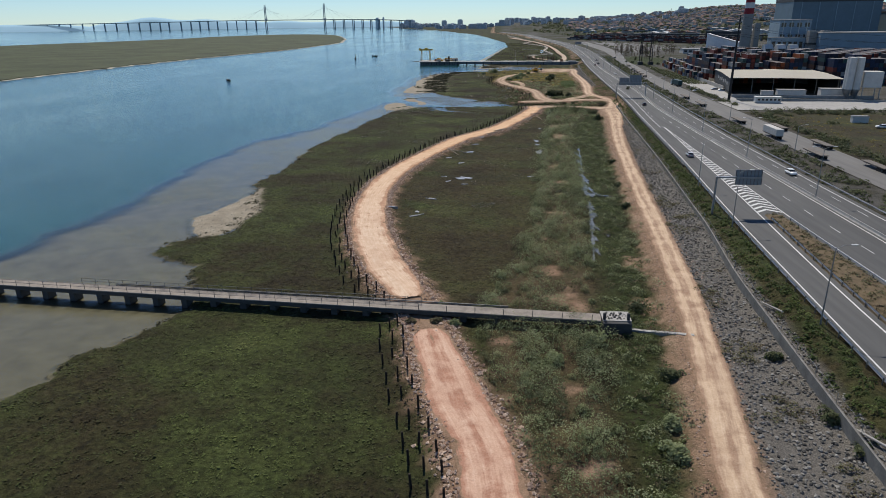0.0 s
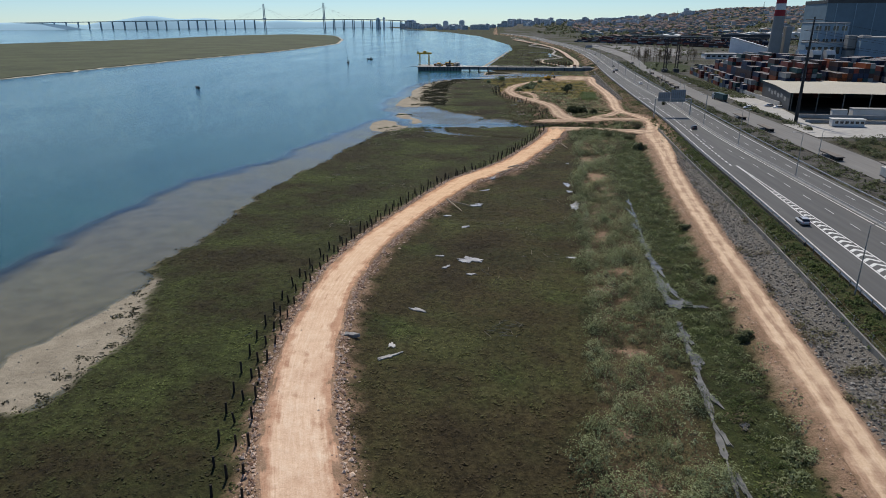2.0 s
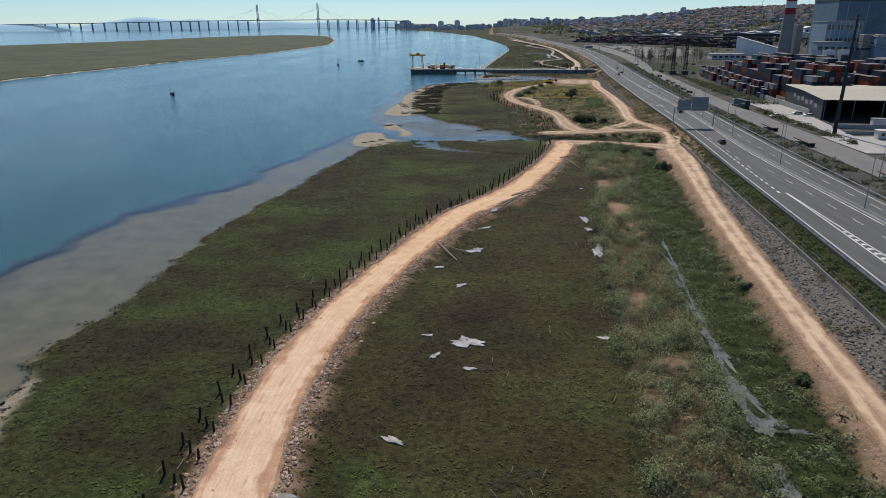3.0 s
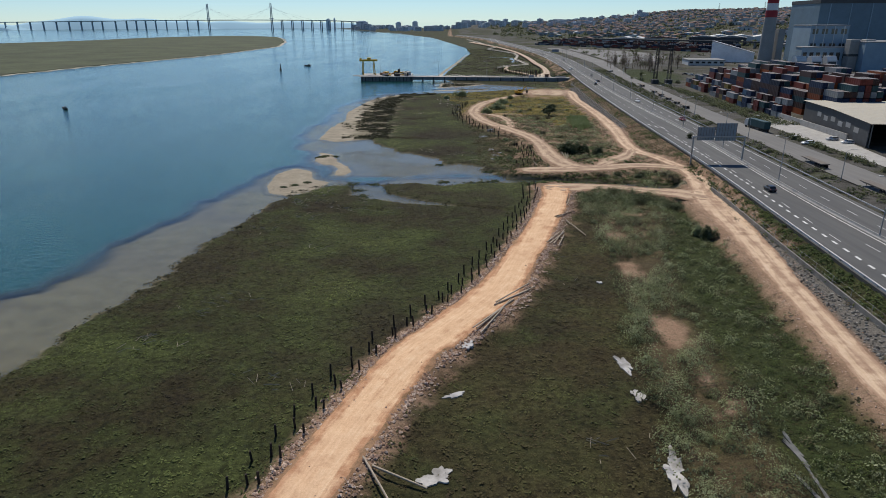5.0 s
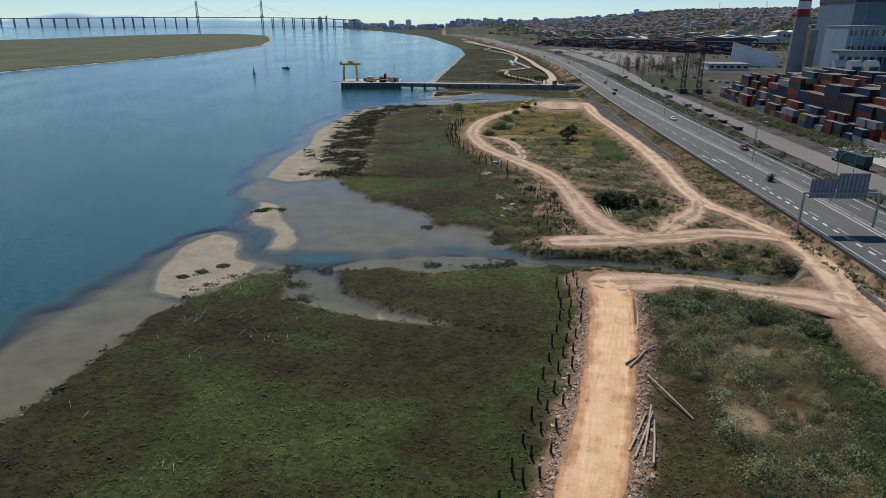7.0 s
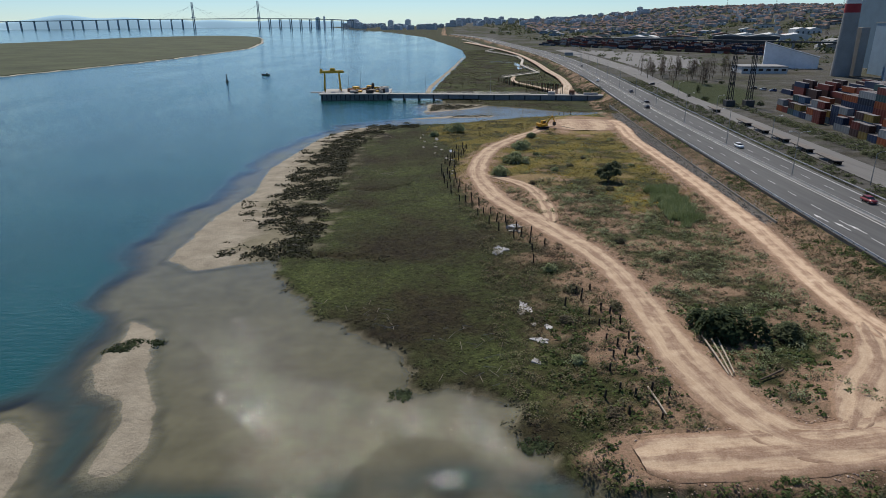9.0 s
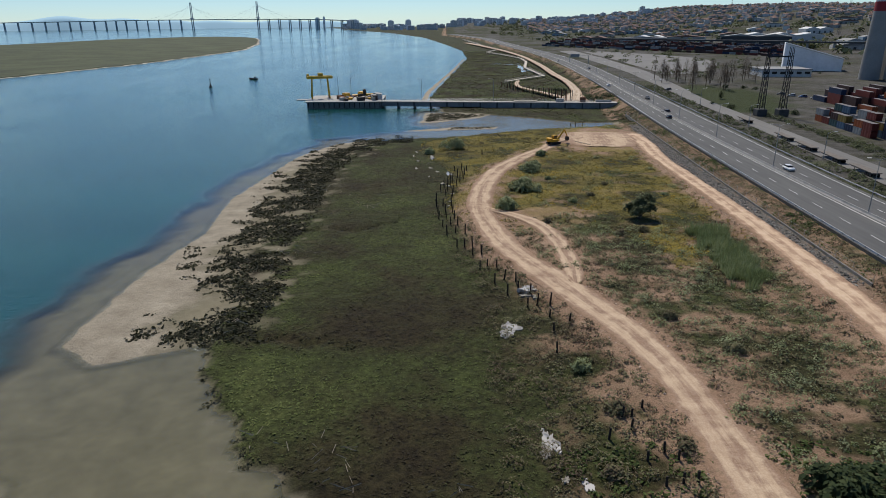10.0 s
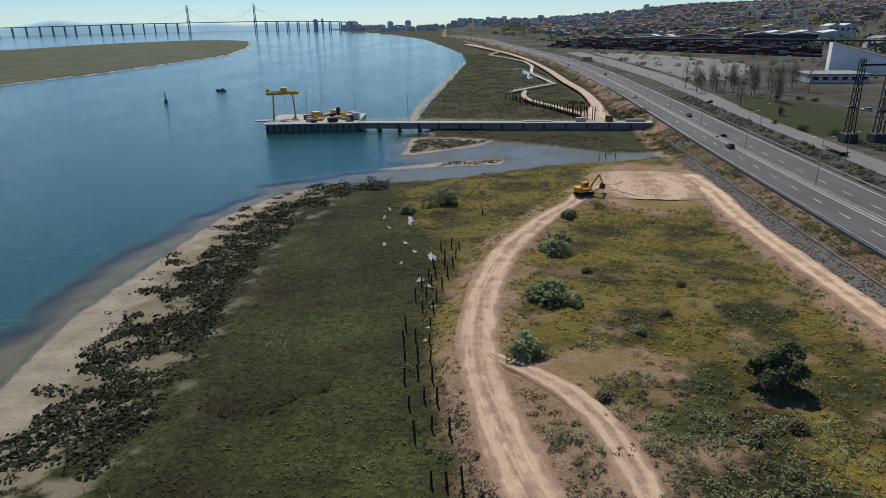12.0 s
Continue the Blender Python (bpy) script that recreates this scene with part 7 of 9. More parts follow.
rod(bm, (0.7, 0, 4.5), (0.7, 0, 14.2), 0.12, None, 6)
part("hoist_rope", bm, POST_WOOD, crane)
rs = np.random.RandomState(23)
for i in range(34):
    x, y = rs.uniform(-64, -42), rs.uniform(689, 714)
    w, d, h = rs.uniform(0.6, 1.9), rs.uniform(0.6, 1.9), rs.uniform(0.6, 2.6)
    mat = (CRATE, RUST, CONCRETE, MACHINE_YELLOW, DARK_STEEL)[i % 5]
    o = tagged(empty("crate", pose(x, y, PIER_TOP + 0.353, 0, 0, rs.uniform(0, 90))), ("pale wooden crate", "rusty steel box", "grey concrete block", "yellow machine box", "dark steel drum box")[i % 5] + " standing on the pier deck", "crate", "pier cargo")
    bm = fresh()
    box(bm, -w, w, -d, d, 0, h, 0.07)
    part("body", bm, mat, o)
    bm = fresh()
    box(bm, -w * 1.04, w * 1.04, -d * 1.04, d * 1.04, h + 0.002, h + 0.12, 0.03)
    part("lid", bm, mat, o)
tank = tagged(empty("tank", Matrix.Translation((-50, 703, PIER_TOP + 0.353))), "dark upright steel tank on the pier", "tank")
bm = fresh()
rod(bm, (0, 0, 0), (0, 0, 4.4), 0.9, None, 16)
part("shell", bm, DARK_STEEL, tank)
bm = fresh()
rod(bm, (0, 0, 4.4), (0, 0, 4.9), 0.9, 0.2, 16)
part("cap", bm, DARK_STEEL, tank)
for x, y in ((-66, 712), (-44, 712), (-57, 700), (-18, 691), (20, 687)):
    street_lamp(x, y, 11.0, (1,) if x < -20 else (-1,), PIER_TOP + 0.2)
hut = tagged(empty("hut", Matrix.Translation((-41.5, 698, PIER_TOP + 0.353))), "small white hut at the start of the causeway", "hut")
bm = fresh()
box(bm, -1.4, 1.4, -1.8, 1.8, 0, 2.6, 0.04)
part("wall", bm, PAINT, hut)
bm = fresh()
box(bm, -1.6, 1.6, -2.0, 2.0, 2.603, 2.8, 0.04)
part("roof", bm, CONCRETE, hut)

# ---------------------------------------------------------------- excavator
ex = tagged(empty("excavator", pose(33.6, 569.6, gz(33.6, 569.6) + 0.25, 0, 0, -62)), "yellow tracked excavator parked on the dirt track", "excavator")
for s in (-1.15, 1.15):
    bm = fresh()
    extrude_profile(bm, [(-2.0, 0.05), (-2.35, 0.45), (-2.0, 0.88), (2.0, 0.88), (2.35, 0.45), (2.0, 0.05)], 0.3)
    o = part("track", bm, TYRE, ex, "black steel crawler track")
    o.location = (s, 0, 0)
    for yy in (-1.95, 1.95):
        bm = fresh()
        rod(bm, (-0.33, yy, 0.46), (0.33, yy, 0.46), 0.33, None, 12)
        part("sprocket", bm, DARK_STEEL, o)
bm = fresh()
box(bm, -1.3, 1.3, -2.3, 1.7, 1.05, 1.9, 0.12)
part("body", bm, MACHINE_YELLOW, ex)
bm = fresh()
box(bm, -1.3, 1.3, -2.7, -1.2, 1.903, 2.4, 0.2)
part("engine_cover", bm, MACHINE_YELLOW, ex)
bm = fresh()
box(bm, -1.25, -0.1, -0.2, 1.6, 1.903, 3.1, 0.12)
cab = part("cab", bm, MACHINE_YELLOW, ex)
bm = fresh()
box(bm, -1.28, -0.08, 0.1, 1.63, 2.25, 2.9, 0.03)
part("cab_window", bm, GLASS, cab)
bm = fresh()
rod(bm, (0.45, 1.4, 1.8), (0.45, 4.2, 4.9), 0.34, 0.26, 6)
part("boom", bm, MACHINE_YELLOW, ex)
bm = fresh()
rod(bm, (0.45, 4.1, 5.0), (0.45, 5.6, 2.4), 0.24, 0.18, 6)
part("arm", bm, MACHINE_YELLOW, ex)
bm = fresh()
extrude_profile(bm, [(5.3, 2.5), (5.9, 2.3), (6.1, 1.4), (5.5, 0.9), (4.9, 1.4)], 0.55)
o = part("bucket", bm, DARK_STEEL, ex)
o.location = (0.45, 0, 0)
bm = fresh()
rod(bm, (0.45, 1.9, 1.7), (0.45, 3.1, 3.4), 0.1, None, 6)
part("hydraulic_ram", bm, STEEL, ex)

# ---------------------------------------------------------------- buoys and boats
def buoy(x, y):
    o = tagged(empty("buoy", Matrix.Translation((x, y, 0))), "dark channel buoy floating in the estuary", "buoy")
    bm = fresh()
    rod(bm, (0, 0, -0.6), (0, 0, 0.9), 1.3, 1.2, 12)
    part("float", bm, DARK_STEEL, o)
    bm = fresh()
    rod(bm, (0, 0, 0.9), (0, 0, 5.2), 0.55, 0.15, 8)
    part("tower", bm, POST_WOOD, o)
    bm = fresh()
    box(bm, -0.4, 0.4, -0.4, 0.4, 5.2, 5.9, 0.1)
    part("lantern", bm, DARK_STEEL, o)


buoy(-173, 808)
for x, y, turn, s in ((-160, 870, 70, 1.0), (-216, 517, 40, 0.8)):
    o = tagged(empty("boat", pose(x, y, 0, 0, 0, turn)), "small dark fishing boat on the water", "boat")
    bm = fresh()
    extrude_profile(bm, [(-3.6, 0.9), (-3.5, -0.3), (3.0, -0.3), (4.2, 1.2), (0, 0.8)], 1.0)
    o.scale = (s, s, s)
    part("hull", bm, POST_WOOD, o)
    bm = fresh()
    box(bm, -0.7, 0.7, -2.2, -0.4, 0.75, 2.1, 0.1)
    part("cabin", bm, SIGN_BACK, o)

# ---------------------------------------------------------------- footpath and piles north of the pier
SAND_PATH = np.array([(66, 690, 6.5), (66.5, 708, 7), (71, 728, 4.5), (75.3, 748, 3.2), (80.6, 808, 2.8), (81.8, 882, 3.1), (84.8, 963, 3), (85.8, 1061, 2.8), (84, 1150, 3), (74, 1290, 4), (58, 1420, 5), (32, 1620, 6)], float)
track_strip("road", SAND_PATH, "pale sandy path along the shore", SAND_DIRT)
track_strip("road", np.array([(47, 818, 1.4), (43.6, 796, 1.5), (43.8, 772, 1.7), (52.6, 743, 1.9), (59.6, 719, 2.2), (63, 706, 2.2)], float), "narrow sandy path inside the curved row of posts", SAND_DIRT)
RIVER_WALK = np.array([(38.4, 818), (51, 836.5), (71.6, 863.5), (67.6, 957), (78, 1035), (79.4, 1102), (65.4, 1179), (49.8, 1246), (70, 1328), (67, 1362), (55, 1485), (50, 1584), (30, 1813)], float)
BOARDS = plain("sun_bleached_boards", (0.56, 0.50, 0.42), 0.9, 0, 0.2, 2, 0.01)
walkway = tagged(empty("boardwalk"), "pale timber boardwalk zigzagging over the marsh", "boardwalk")
for i, ((xa, ya), (xb, yb)) in enumerate(zip(RIVER_WALK[:-1], RIVER_WALK[1:])):
    d = Vector((xb - xa, yb - ya, 0))
    L = d.length
    d.normalize()
    base = Matrix(((d.x, -d.y, 0, xa), (d.y, d.x, 0, ya), (0, 0, 1, 0), (0, 0, 0, 1)))
    bm = fresh()
    box(bm, -0.8, L + 0.8, -1.35, 1.35, 1.75 + 0.003 * i, 1.95 + 0.003 * i, 0.03)
    o = part("deck", bm, BOARDS, walkway)
    o.matrix_world = base
    for s in (-1.25, 1.25):
        bm = fresh()
        box(bm, 0, L, s - 0.06, s + 0.06, 2.75, 2.9)
        for k in range(int(L / 6) + 1):
            box(bm, k * 6.0, k * 6.0 + 0.14, s - 0.07, s + 0.07, 0.0, 2.9)
        o = part("railing", bm, BOARDS, walkway)
        o.matrix_world = base
arc = spline(np.array([(33, 790), (36.5, 785), (39.6, 765), (47.9, 747.6), (55.7, 725.5), (59.1, 703), (62.1, 690)], float), 2.6)
for i, (x, y) in enumerate(arc):
    h = 3.2 + 5.0 * (i / len(arc)) ** 2
    bm = fresh()
    rod(bm, (0, 0, -0.6), (rs.normal(0, 0.12), rs.normal(0, 0.12), h + rs.normal(0, 0.3)), 0.24, 0.2, 8)
    me = bpy.data.meshes.new("mooring_post")
    bm.to_mesh(me)
    bm.free()
    me.materials.append(POST_WOOD if i % 3 else RUST)
    o = new("mooring_post", me)
    o.location = (x + rs.normal(0, 0.3), y, gz(x, y))
    tagged(o, "tall dark timber post standing in a curved row", "post", "curved row of posts")
x = np.concatenate([rs.uniform(70, 88, 40), rs.uniform(64, 72, 8)])
y = np.concatenate([rs.uniform(700, 726, 40), rs.uniform(762, 772, 8)])
r = rs.uniform(1.0, 2.6, len(x))
stuff("scrub", leaf_cards(np.stack([x, y, ground_z(x, y) - 0.1], 1), r, r * 1.0, 70, 0.2 + r * 0.12, 401), DARK_LEAF, "dark green scrub beside the sandy path", "scrub")
for i, (a, b_, u, v, w) in enumerate(((66, 960, 4.5, 60, -0.05), (60, 1020, 9, 5, 0), (47, 1024, 6, 4, 0))):
    puddle(a, b_, u, v * 0.6, w, 320 + i, "narrow pool in the marsh beside the boardwalk")
x, y = scatter(30000, -15, 110, 622, 1300, lambda x, y: (ground_z(x, y) > 0.3) & (x < at(GUARD, y) - 1), 411)
x, y = x[:9000], y[:9000]
k = track_gap(x, y) > 1
x, y = x[k], y[k]
k = np.abs(x - np.interp(y, SAND_PATH[:, 1], SAND_PATH[:, 0])) > 5
x, y = x[k], y[k]
r = rs.uniform(0.5, 1.4, len(x))
stuff("marsh_plants", leaf_cards(np.stack([x, y, ground_z(x, y) - 0.05], 1), r, r * 0.4, 6, r * 0.6, 412, 1.8), MARSH_LEAF, "olive salt marsh north of the pier", "marsh plants")

# ---------------------------------------------------------------- container port
YARD_Z = ROAD_Z - 0.22
COLOURS = [("rust_red", (0.152, 0.032, 0.0224)), ("dark_blue", (0.0176, 0.0304, 0.068)), ("orange", (0.256, 0.064, 0.0176)), ("grey_white", (0.24, 0.248, 0.248)), ("teal", (0.028, 0.068, 0.072)), ("brown", (0.056, 0.0272, 0.0224)), ("sky_blue", (0.056, 0.104, 0.168)), ("mustard", (0.208, 0.144, 0.036)), ("navy", (0.0112, 0.016, 0.032))]
BOX_MATS = [plain(n + "_container_paint", c, 0.6, 0.1, 0.25, 0.5, by_object=True) for n, c in COLOURS]
NAMES = ["rust-red", "dark blue", "orange", "grey-white", "teal", "brown", "light blue", "mustard-yellow", "navy blue"]


# All roofs share one grey, lighter than most of the box paints.
GREY_TOP = plain("grey_container_roof", (0.17, 0.155, 0.155), 0.8, 0, 0.3, 0.2, by_object=True)


def container_mesh(length, i):
    """Ribbed box with corner posts; the door end is a part of its own."""
    w, h, n = 1.22, 2.59, int(length / 0.45)
    zig = [(-length / 2 + length * k / n, 0.0 if (k // 2) % 2 else 0.06) for k in range(n + 1)]
    v, f = [], []
    for s in (-1, 1):
        j = len(v)
        for y, d in zig:
            v += [(s * (w - d), y, 0.12), (s * (w - d), y, h - 0.1)]
        for k in range(n):
            f.append((j + 2 * k, j + 2 * k + 1, j + 2 * k + 3, j + 2 * k + 2))
    j = len(v)
    v += [(-w, -length / 2, h), (w, -length / 2, h), (w, length / 2, h), (-w, length / 2, h), (-w, -length / 2, 0), (w, -length / 2, 0), (w, length / 2, 0), (-w, length / 2, 0)]
    f += [(j, j + 1, j + 2, j + 3), (j + 7, j + 6, j + 5, j + 4), (j + 3, j + 2, j + 6, j + 7)]
    for s in (-1, 1):
        for z0, z1 in ((0, 0.14), (h - 0.12, h)):
            j = len(v)
            v += [(s * w, -length / 2, z0), (s * w, length / 2, z0), (s * w, length / 2, z1), (s * w, -length / 2, z1)]
            f.append((j, j + 1, j + 2, j + 3))
    return mesh_from("container", v, f, [BOX_MATS[i], GREY_TOP], False, [1 if k == 2 * n else 0 for k in range(len(f))])


def door_mesh(i):
    bm = fresh()
    for s in (-0.6, 0.6):
        box(bm, s - 0.57, s + 0.57, -0.04, 0.02, 0.12, 2.47, 0.02)
        for q in (-0.25, 0.25):
            rod(bm, (s + q, -0.07, 0.15), (s + q, -0.07, 2.45), 0.03, None, 5)
    me = bpy.data.meshes.new("door")
    bm.to_mesh(me)
    bm.free()
    me.materials.append(BOX_MATS[i])
    return me


BOXES = {(L, i): container_mesh(L, i) for L in (6.06, 12.19) for i in range(9)}
DOORS = [door_mesh(i) for i in range(9)]
loose_v, loose_f, loose_m = [], [], []


def container(x, y, z, L, i, turn=0.0, thing=True):
    if not thing:
        j = len(loose_v)
        c, s = math.cos(radians(turn)), math.sin(radians(turn))
        for a, b_, h in ((-1, -1, 0), (1, -1, 0), (1, 1, 0), (-1, 1, 0), (-1, -1, 1), (1, -1, 1), (1, 1, 1), (-1, 1, 1)):
            px_, py_ = a * 1.22, b_ * L / 2
            loose_v.append((x + px_ * c - py_ * s, y + px_ * s + py_ * c, z + 2.59 * h))
        for q in ((4, 5, 6, 7), (0, 1, 5, 4), (1, 2, 6, 5), (2, 3, 7, 6), (3, 0, 4, 7)):
            loose_f.append(tuple(j + k for k in q))
            loose_m.append(9 if q[0] == 4 else i)
        return
    o = new("container", BOXES[(L, i)])
    o.matrix_world = pose(x, y, z, 0, 0, turn)
    tagged(o, NAMES[i] + " ribbed steel shipping container stacked in the yard", "container", "stacked containers")
    d = new("door", DOORS[i])
    d.parent = o
    d.location = (0, -L / 2 - 0.02, 0)


rs = np.random.RandomState(31)
front = [3, 1, 5, 0, 3, 1, 6, 4, 0, 2, 1, 7, 5, 3]
for row, (dx, levels) in enumerate(((0, (2, 1, 2)), (4.2, (3, 3, 2)))):
    for k in range(24):
        y = 466 + k * 6.3
        if row == 0 and k in (7, 15, 16):
            continue
        x = 140 + dx + 0.10 * max(0, y - 500)
        for lev in range(levels[k % 3]):
            container(x, y, YARD_Z + 2.6 * lev, 6.06, front[(k + lev * 5 + row * 3) % 14], -4)
for k in range(11):
    for col in range(14):
        y = 452 + k * 12.8
        x = 156 + col * 2.75 + 0.10 * max(0, y - 500) + (8 if col > 6 else 0)
        levels = int(5 + 2.6 * (0.5 + 0.5 * math.sin(k * 1.7 + col // 3 * 2.1))) - (col < 2)
        for lev in range(levels):
            container(x, y, YARD_Z + 2.6 * lev, 12.19, int(rs.choice([0, 0, 1, 2, 5, 8, 4, 3, 1, 5])), -4, thing=(col == 0 or (k == 0 and col < 9)) and lev >= 1)
for k in range(7):
    for col in range(26):
        y = 442 + k * 12.8
        x = 214 + col * 2.75
        levels = 6 + (col // 4 + k) % 2
        for lev in range(levels):
            container(x, y, YARD_Z + 2.6 * lev, 12.19, int(rs.choice([1, 8, 8, 1, 5, 0, 4, 3])), -4, thing=False)
for k in range(4):
    for col in range(10):
        y, x = 640 + k * 12.8, 188 + col * 5.6
        for lev in range(1 + (col + k) % 3):
            container(x, y, YARD_Z + 2.6 * lev, 12.19, int(rs.choice([0, 2, 5, 1])), -4, thing=False)
# far rows in the rail yard
for row in range(9):
    for k in range(46):
        u = k / 45
        x, y = 150 + 210 * u + row * 9, 1400 - 330 * u + row * 17
        if rs.uniform() < 0.22:
            continue
        for lev in range(1 + int(rs.uniform() * 3)):
            container(x, y, YARD_Z + 2.6 * lev, 12.19, int(rs.choice([0, 5, 5, 0, 8, 1, 3, 5])), 32, thing=False)
me = mesh_from("container_stacks", loose_v, loose_f, BOX_MATS + [GREY_TOP], False, loose_m)
tagged(new("container_stacks", me), "rows of stacked shipping containers filling the yard", "containers", kind="stuff")
# yard wall
ys = np.arange(404, 470, 4.0)
v = [(136.0 + 0.05 * (y - 404) + dx, y, z) for y in ys for dx, z in ((0, YARD_Z - 0.2), (0, YARD_Z + 2.4), (0.4, YARD_Z + 2.4), (0.4, YARD_Z - 0.2))]
tagged(new("wall_yard", mesh_from("wall_yard", v, grid_faces(4, len(ys)), [CONCRETE], False)), "pale concrete yard wall", "wall", kind="structure")

# concrete yard in front of the shed
tagged(new("pavement", ribbon("yard_slab", lambda y: at(FRONT_R, y) + 8, lambda y: 131.5 + 0.16 * (y - 380) + 14 * smooth(444, 450, y), 346, 458, ROAD_Z - 0.04, CONCRETE, 4, 4)), "pale dusty concrete yard", "yard", kind="structure")
x, y = scatter(2000, 108, 124, 330, 420, lambda x, y: (x > at(FRONT_R, y) + 3.5) & (x < at(FRONT_R, y) + 7), 433)
x, y = x[:110], y[:110]
r = rs.uniform(0.6, 1.5, len(x))
stuff("yard_hedge", leaf_cards(np.stack([x, y, ground_z(x, y) - 0.1], 1), r, r * 1.3, 60, 0.12 + r * 0.14, 434), OLIVE_LEAF, "dull green hedge along the yard fence", "hedge")

# lorry with a blue-green box
lorry = tagged(empty("lorry", pose(115, 428, ROAD_Z - 0.2, 0, 0, 4)), "parked lorry with a dark teal container body", "lorry")
bm = fresh()
box(bm, -1.25, 1.25, -6.3, 5.9, 1.3, 4.0, 0.04)
part("cargo_box", bm, BOX_MATS[4], lorry)
bm = fresh()
box(bm, -0.9, 0.9, -6.2, 8.6, 0.8, 1.297, 0.03)
part("chassis", bm, DARK_STEEL, lorry)
bm = fresh()
extrude_profile(bm, [(6.4, 0.9), (6.4, 3.4), (8.3, 3.4), (8.8, 2.2), (8.8, 0.9)], 1.22)
cabin = part("cab", bm, PAINTS["silver"], lorry)
bm = fresh()
box(bm, -1.1, 1.1, 8.4, 8.72, 2.2, 3.1, 0.03)
part("windscreen", bm, GLASS, cabin)
for yy in (-5.2, -4.0, -2.8, 5.0, 7.6):
    for s in (-1.05, 1.05):
        bm = fresh()
        rod(bm, (s - 0.17, yy, 0.52), (s + 0.17, yy, 0.52), 0.52, None, 12)
        part("wheel", bm, TYRE, lorry)

# paved junction past the park
tagged(new("road", ribbon("junction", FRONT_R + 6, lambda y: at(FRONT_R, y) + 24 + 74 * np.sin((y - 840) / 380 * 3.14), 850, 1210, ROAD_Z - 0.01, PALE_ROAD, 8, 4)), "pale paved junction and parking apron", "road", kind="structure")

# ---------------------------------------------------------------- buildings
ROOF_TAN = plain("pale_corrugated_roof", (0.38, 0.35, 0.285), 0.7, 0.1, 0.12, 0.4)
WALL_GREY = plain("dark_grey_cladding", (0.065, 0.067, 0.07), 0.7, 0.1, 0.2, 0.4)
WALL_WHITE = plain("off_white_render", (0.56, 0.55, 0.52), 0.85, 0, 0.15, 0.3)
WALL_BLUE = plain("pale_blue_cladding", (0.24, 0.315, 0.37), 0.6, 0.1, 0.12, 0.15)
WALL_BLUE_DEEP = plain("grey_blue_cladding", (0.12, 0.175, 0.215), 0.6, 0.1, 0.14, 0.12)
ROOF_BLUE = plain("blue_metal_roof", (0.10, 0.15, 0.23), 0.8, 0.0, 0.2, 0.3)
ROOF_GREY = plain("grey_metal_roof", (0.26, 0.26, 0.255), 0.9, 0.0, 0.2, 0.3)
ROOF_RED = plain("terracotta_tiles", (0.20, 0.118, 0.09), 0.9, 0, 0.25, 0.5, by_object=True)
WALL_CREAM = plain("cream_render", (0.38, 0.36, 0.325), 0.9, 0, 0.2, 0.4, by_object=True)
# Skyline walls whitened: distance haze is put into their colour.
WALL_HAZE = plain("hazy_far_render", (0.84, 0.85, 0.86), 0.9, 0, 0.2, 0.05, by_object=True)
RED_BAND = plain("red_chimney_band", (0.30, 0.03, 0.035), 0.7, 0, 0.15, 0.2)
CHIMNEY_GREY = plain("chimney_concrete", (0.27, 0.265, 0.25), 0.9, 0, 0.15, 0.15)

shed = tagged(empty("shed", pose(134.5, 390, YARD_Z, 0, 0, -10.5)), "open-fronted shed with a pale corrugated roof and dark side", "shed")
bm = fresh()
box(bm, 0, 0.35, 0, 66, 0, 8.4, 0.05)
side = part("side_wall", bm, WALL_GREY, shed, "dark grey cladding with pale panels")
for i in range(6):
    bm = fresh()
    yy = 8 + i * 7.5
    box(bm, -0.06, -0.003, yy, yy + 4.2, 3.6 + 0.7 * (i % 2), 5.4 + 0.7 * (i % 2))
    part("wall_panel", bm, ROOF_GREY, side)
bm = fresh()
box(bm, 0.4, 57, 65.6, 66, 0, 8.4, 0.05)
part("back_wall", bm, WALL_GREY, shed)
bm = fresh()
box(bm, 56.6, 57, 0, 65.5, 0, 8.4, 0.05)
part("side_wall", bm, WALL_GREY, shed)
v, f = [], []
nseg = 58
for k in range(nseg * 2 + 1):
    xx = -0.8 + k * 59.0 / (nseg * 2)
    dz = 0.09 if k % 2 else 0.0
    crown = 1.2 * (1 - abs(xx - 28.5) / 30)
    v += [(xx, -3.0, 8.45 + dz + 0.2 * crown), (xx, 33, 9.0 + dz + crown), (xx, 67, 8.45 + dz + 0.2 * crown)]
for k in range(nseg * 2):
    f += [(3 * k, 3 * k + 3, 3 * k + 4, 3 * k + 1), (3 * k + 1, 3 * k + 4, 3 * k + 5, 3 * k + 2)]
o = new("roof", mesh_from("roof", v, f, [ROOF_TAN], False))
o.parent = shed
for i in range(6):
    bm = fresh()
    box(bm, 1 + i * 11 - 0.2, 1 + i * 11 + 0.2, 0.2, 0.6, 0, 8.4, 0.03)
    part("column", bm, RAIL_STEEL, shed)
for a, w, h, d in ((15, 6, 3, 3), (23, 14, 3.6, 5), (44, 12, 4.4, 6)):
    o = tagged(empty("cabin", pose(130 + a, 372 - 0.16 * a, YARD_Z, 0, 0, -9)), "white site cabin standing in front of the shed", "cabin", "site cabins")
    bm = fresh()
    box(bm, 0, w, 0, d, 0, h, 0.05)
    part("body", bm, WALL_WHITE, o)
    bm = fresh()
    box(bm, -0.2, w + 0.2, -0.2, d + 0.2, h + 0.003, h + 0.2, 0.03)
    part("roof", bm, ROOF_GREY, o)
cab2 = tagged(empty("cabin", pose(131, 340, YARD_Z, 0, 0, -6)), "long white site cabin with a row of dark windows", "cabin", "site cabins")
bm = fresh()
box(bm, 0, 12, 0, 3.4, 0.3, 3.1, 0.04)
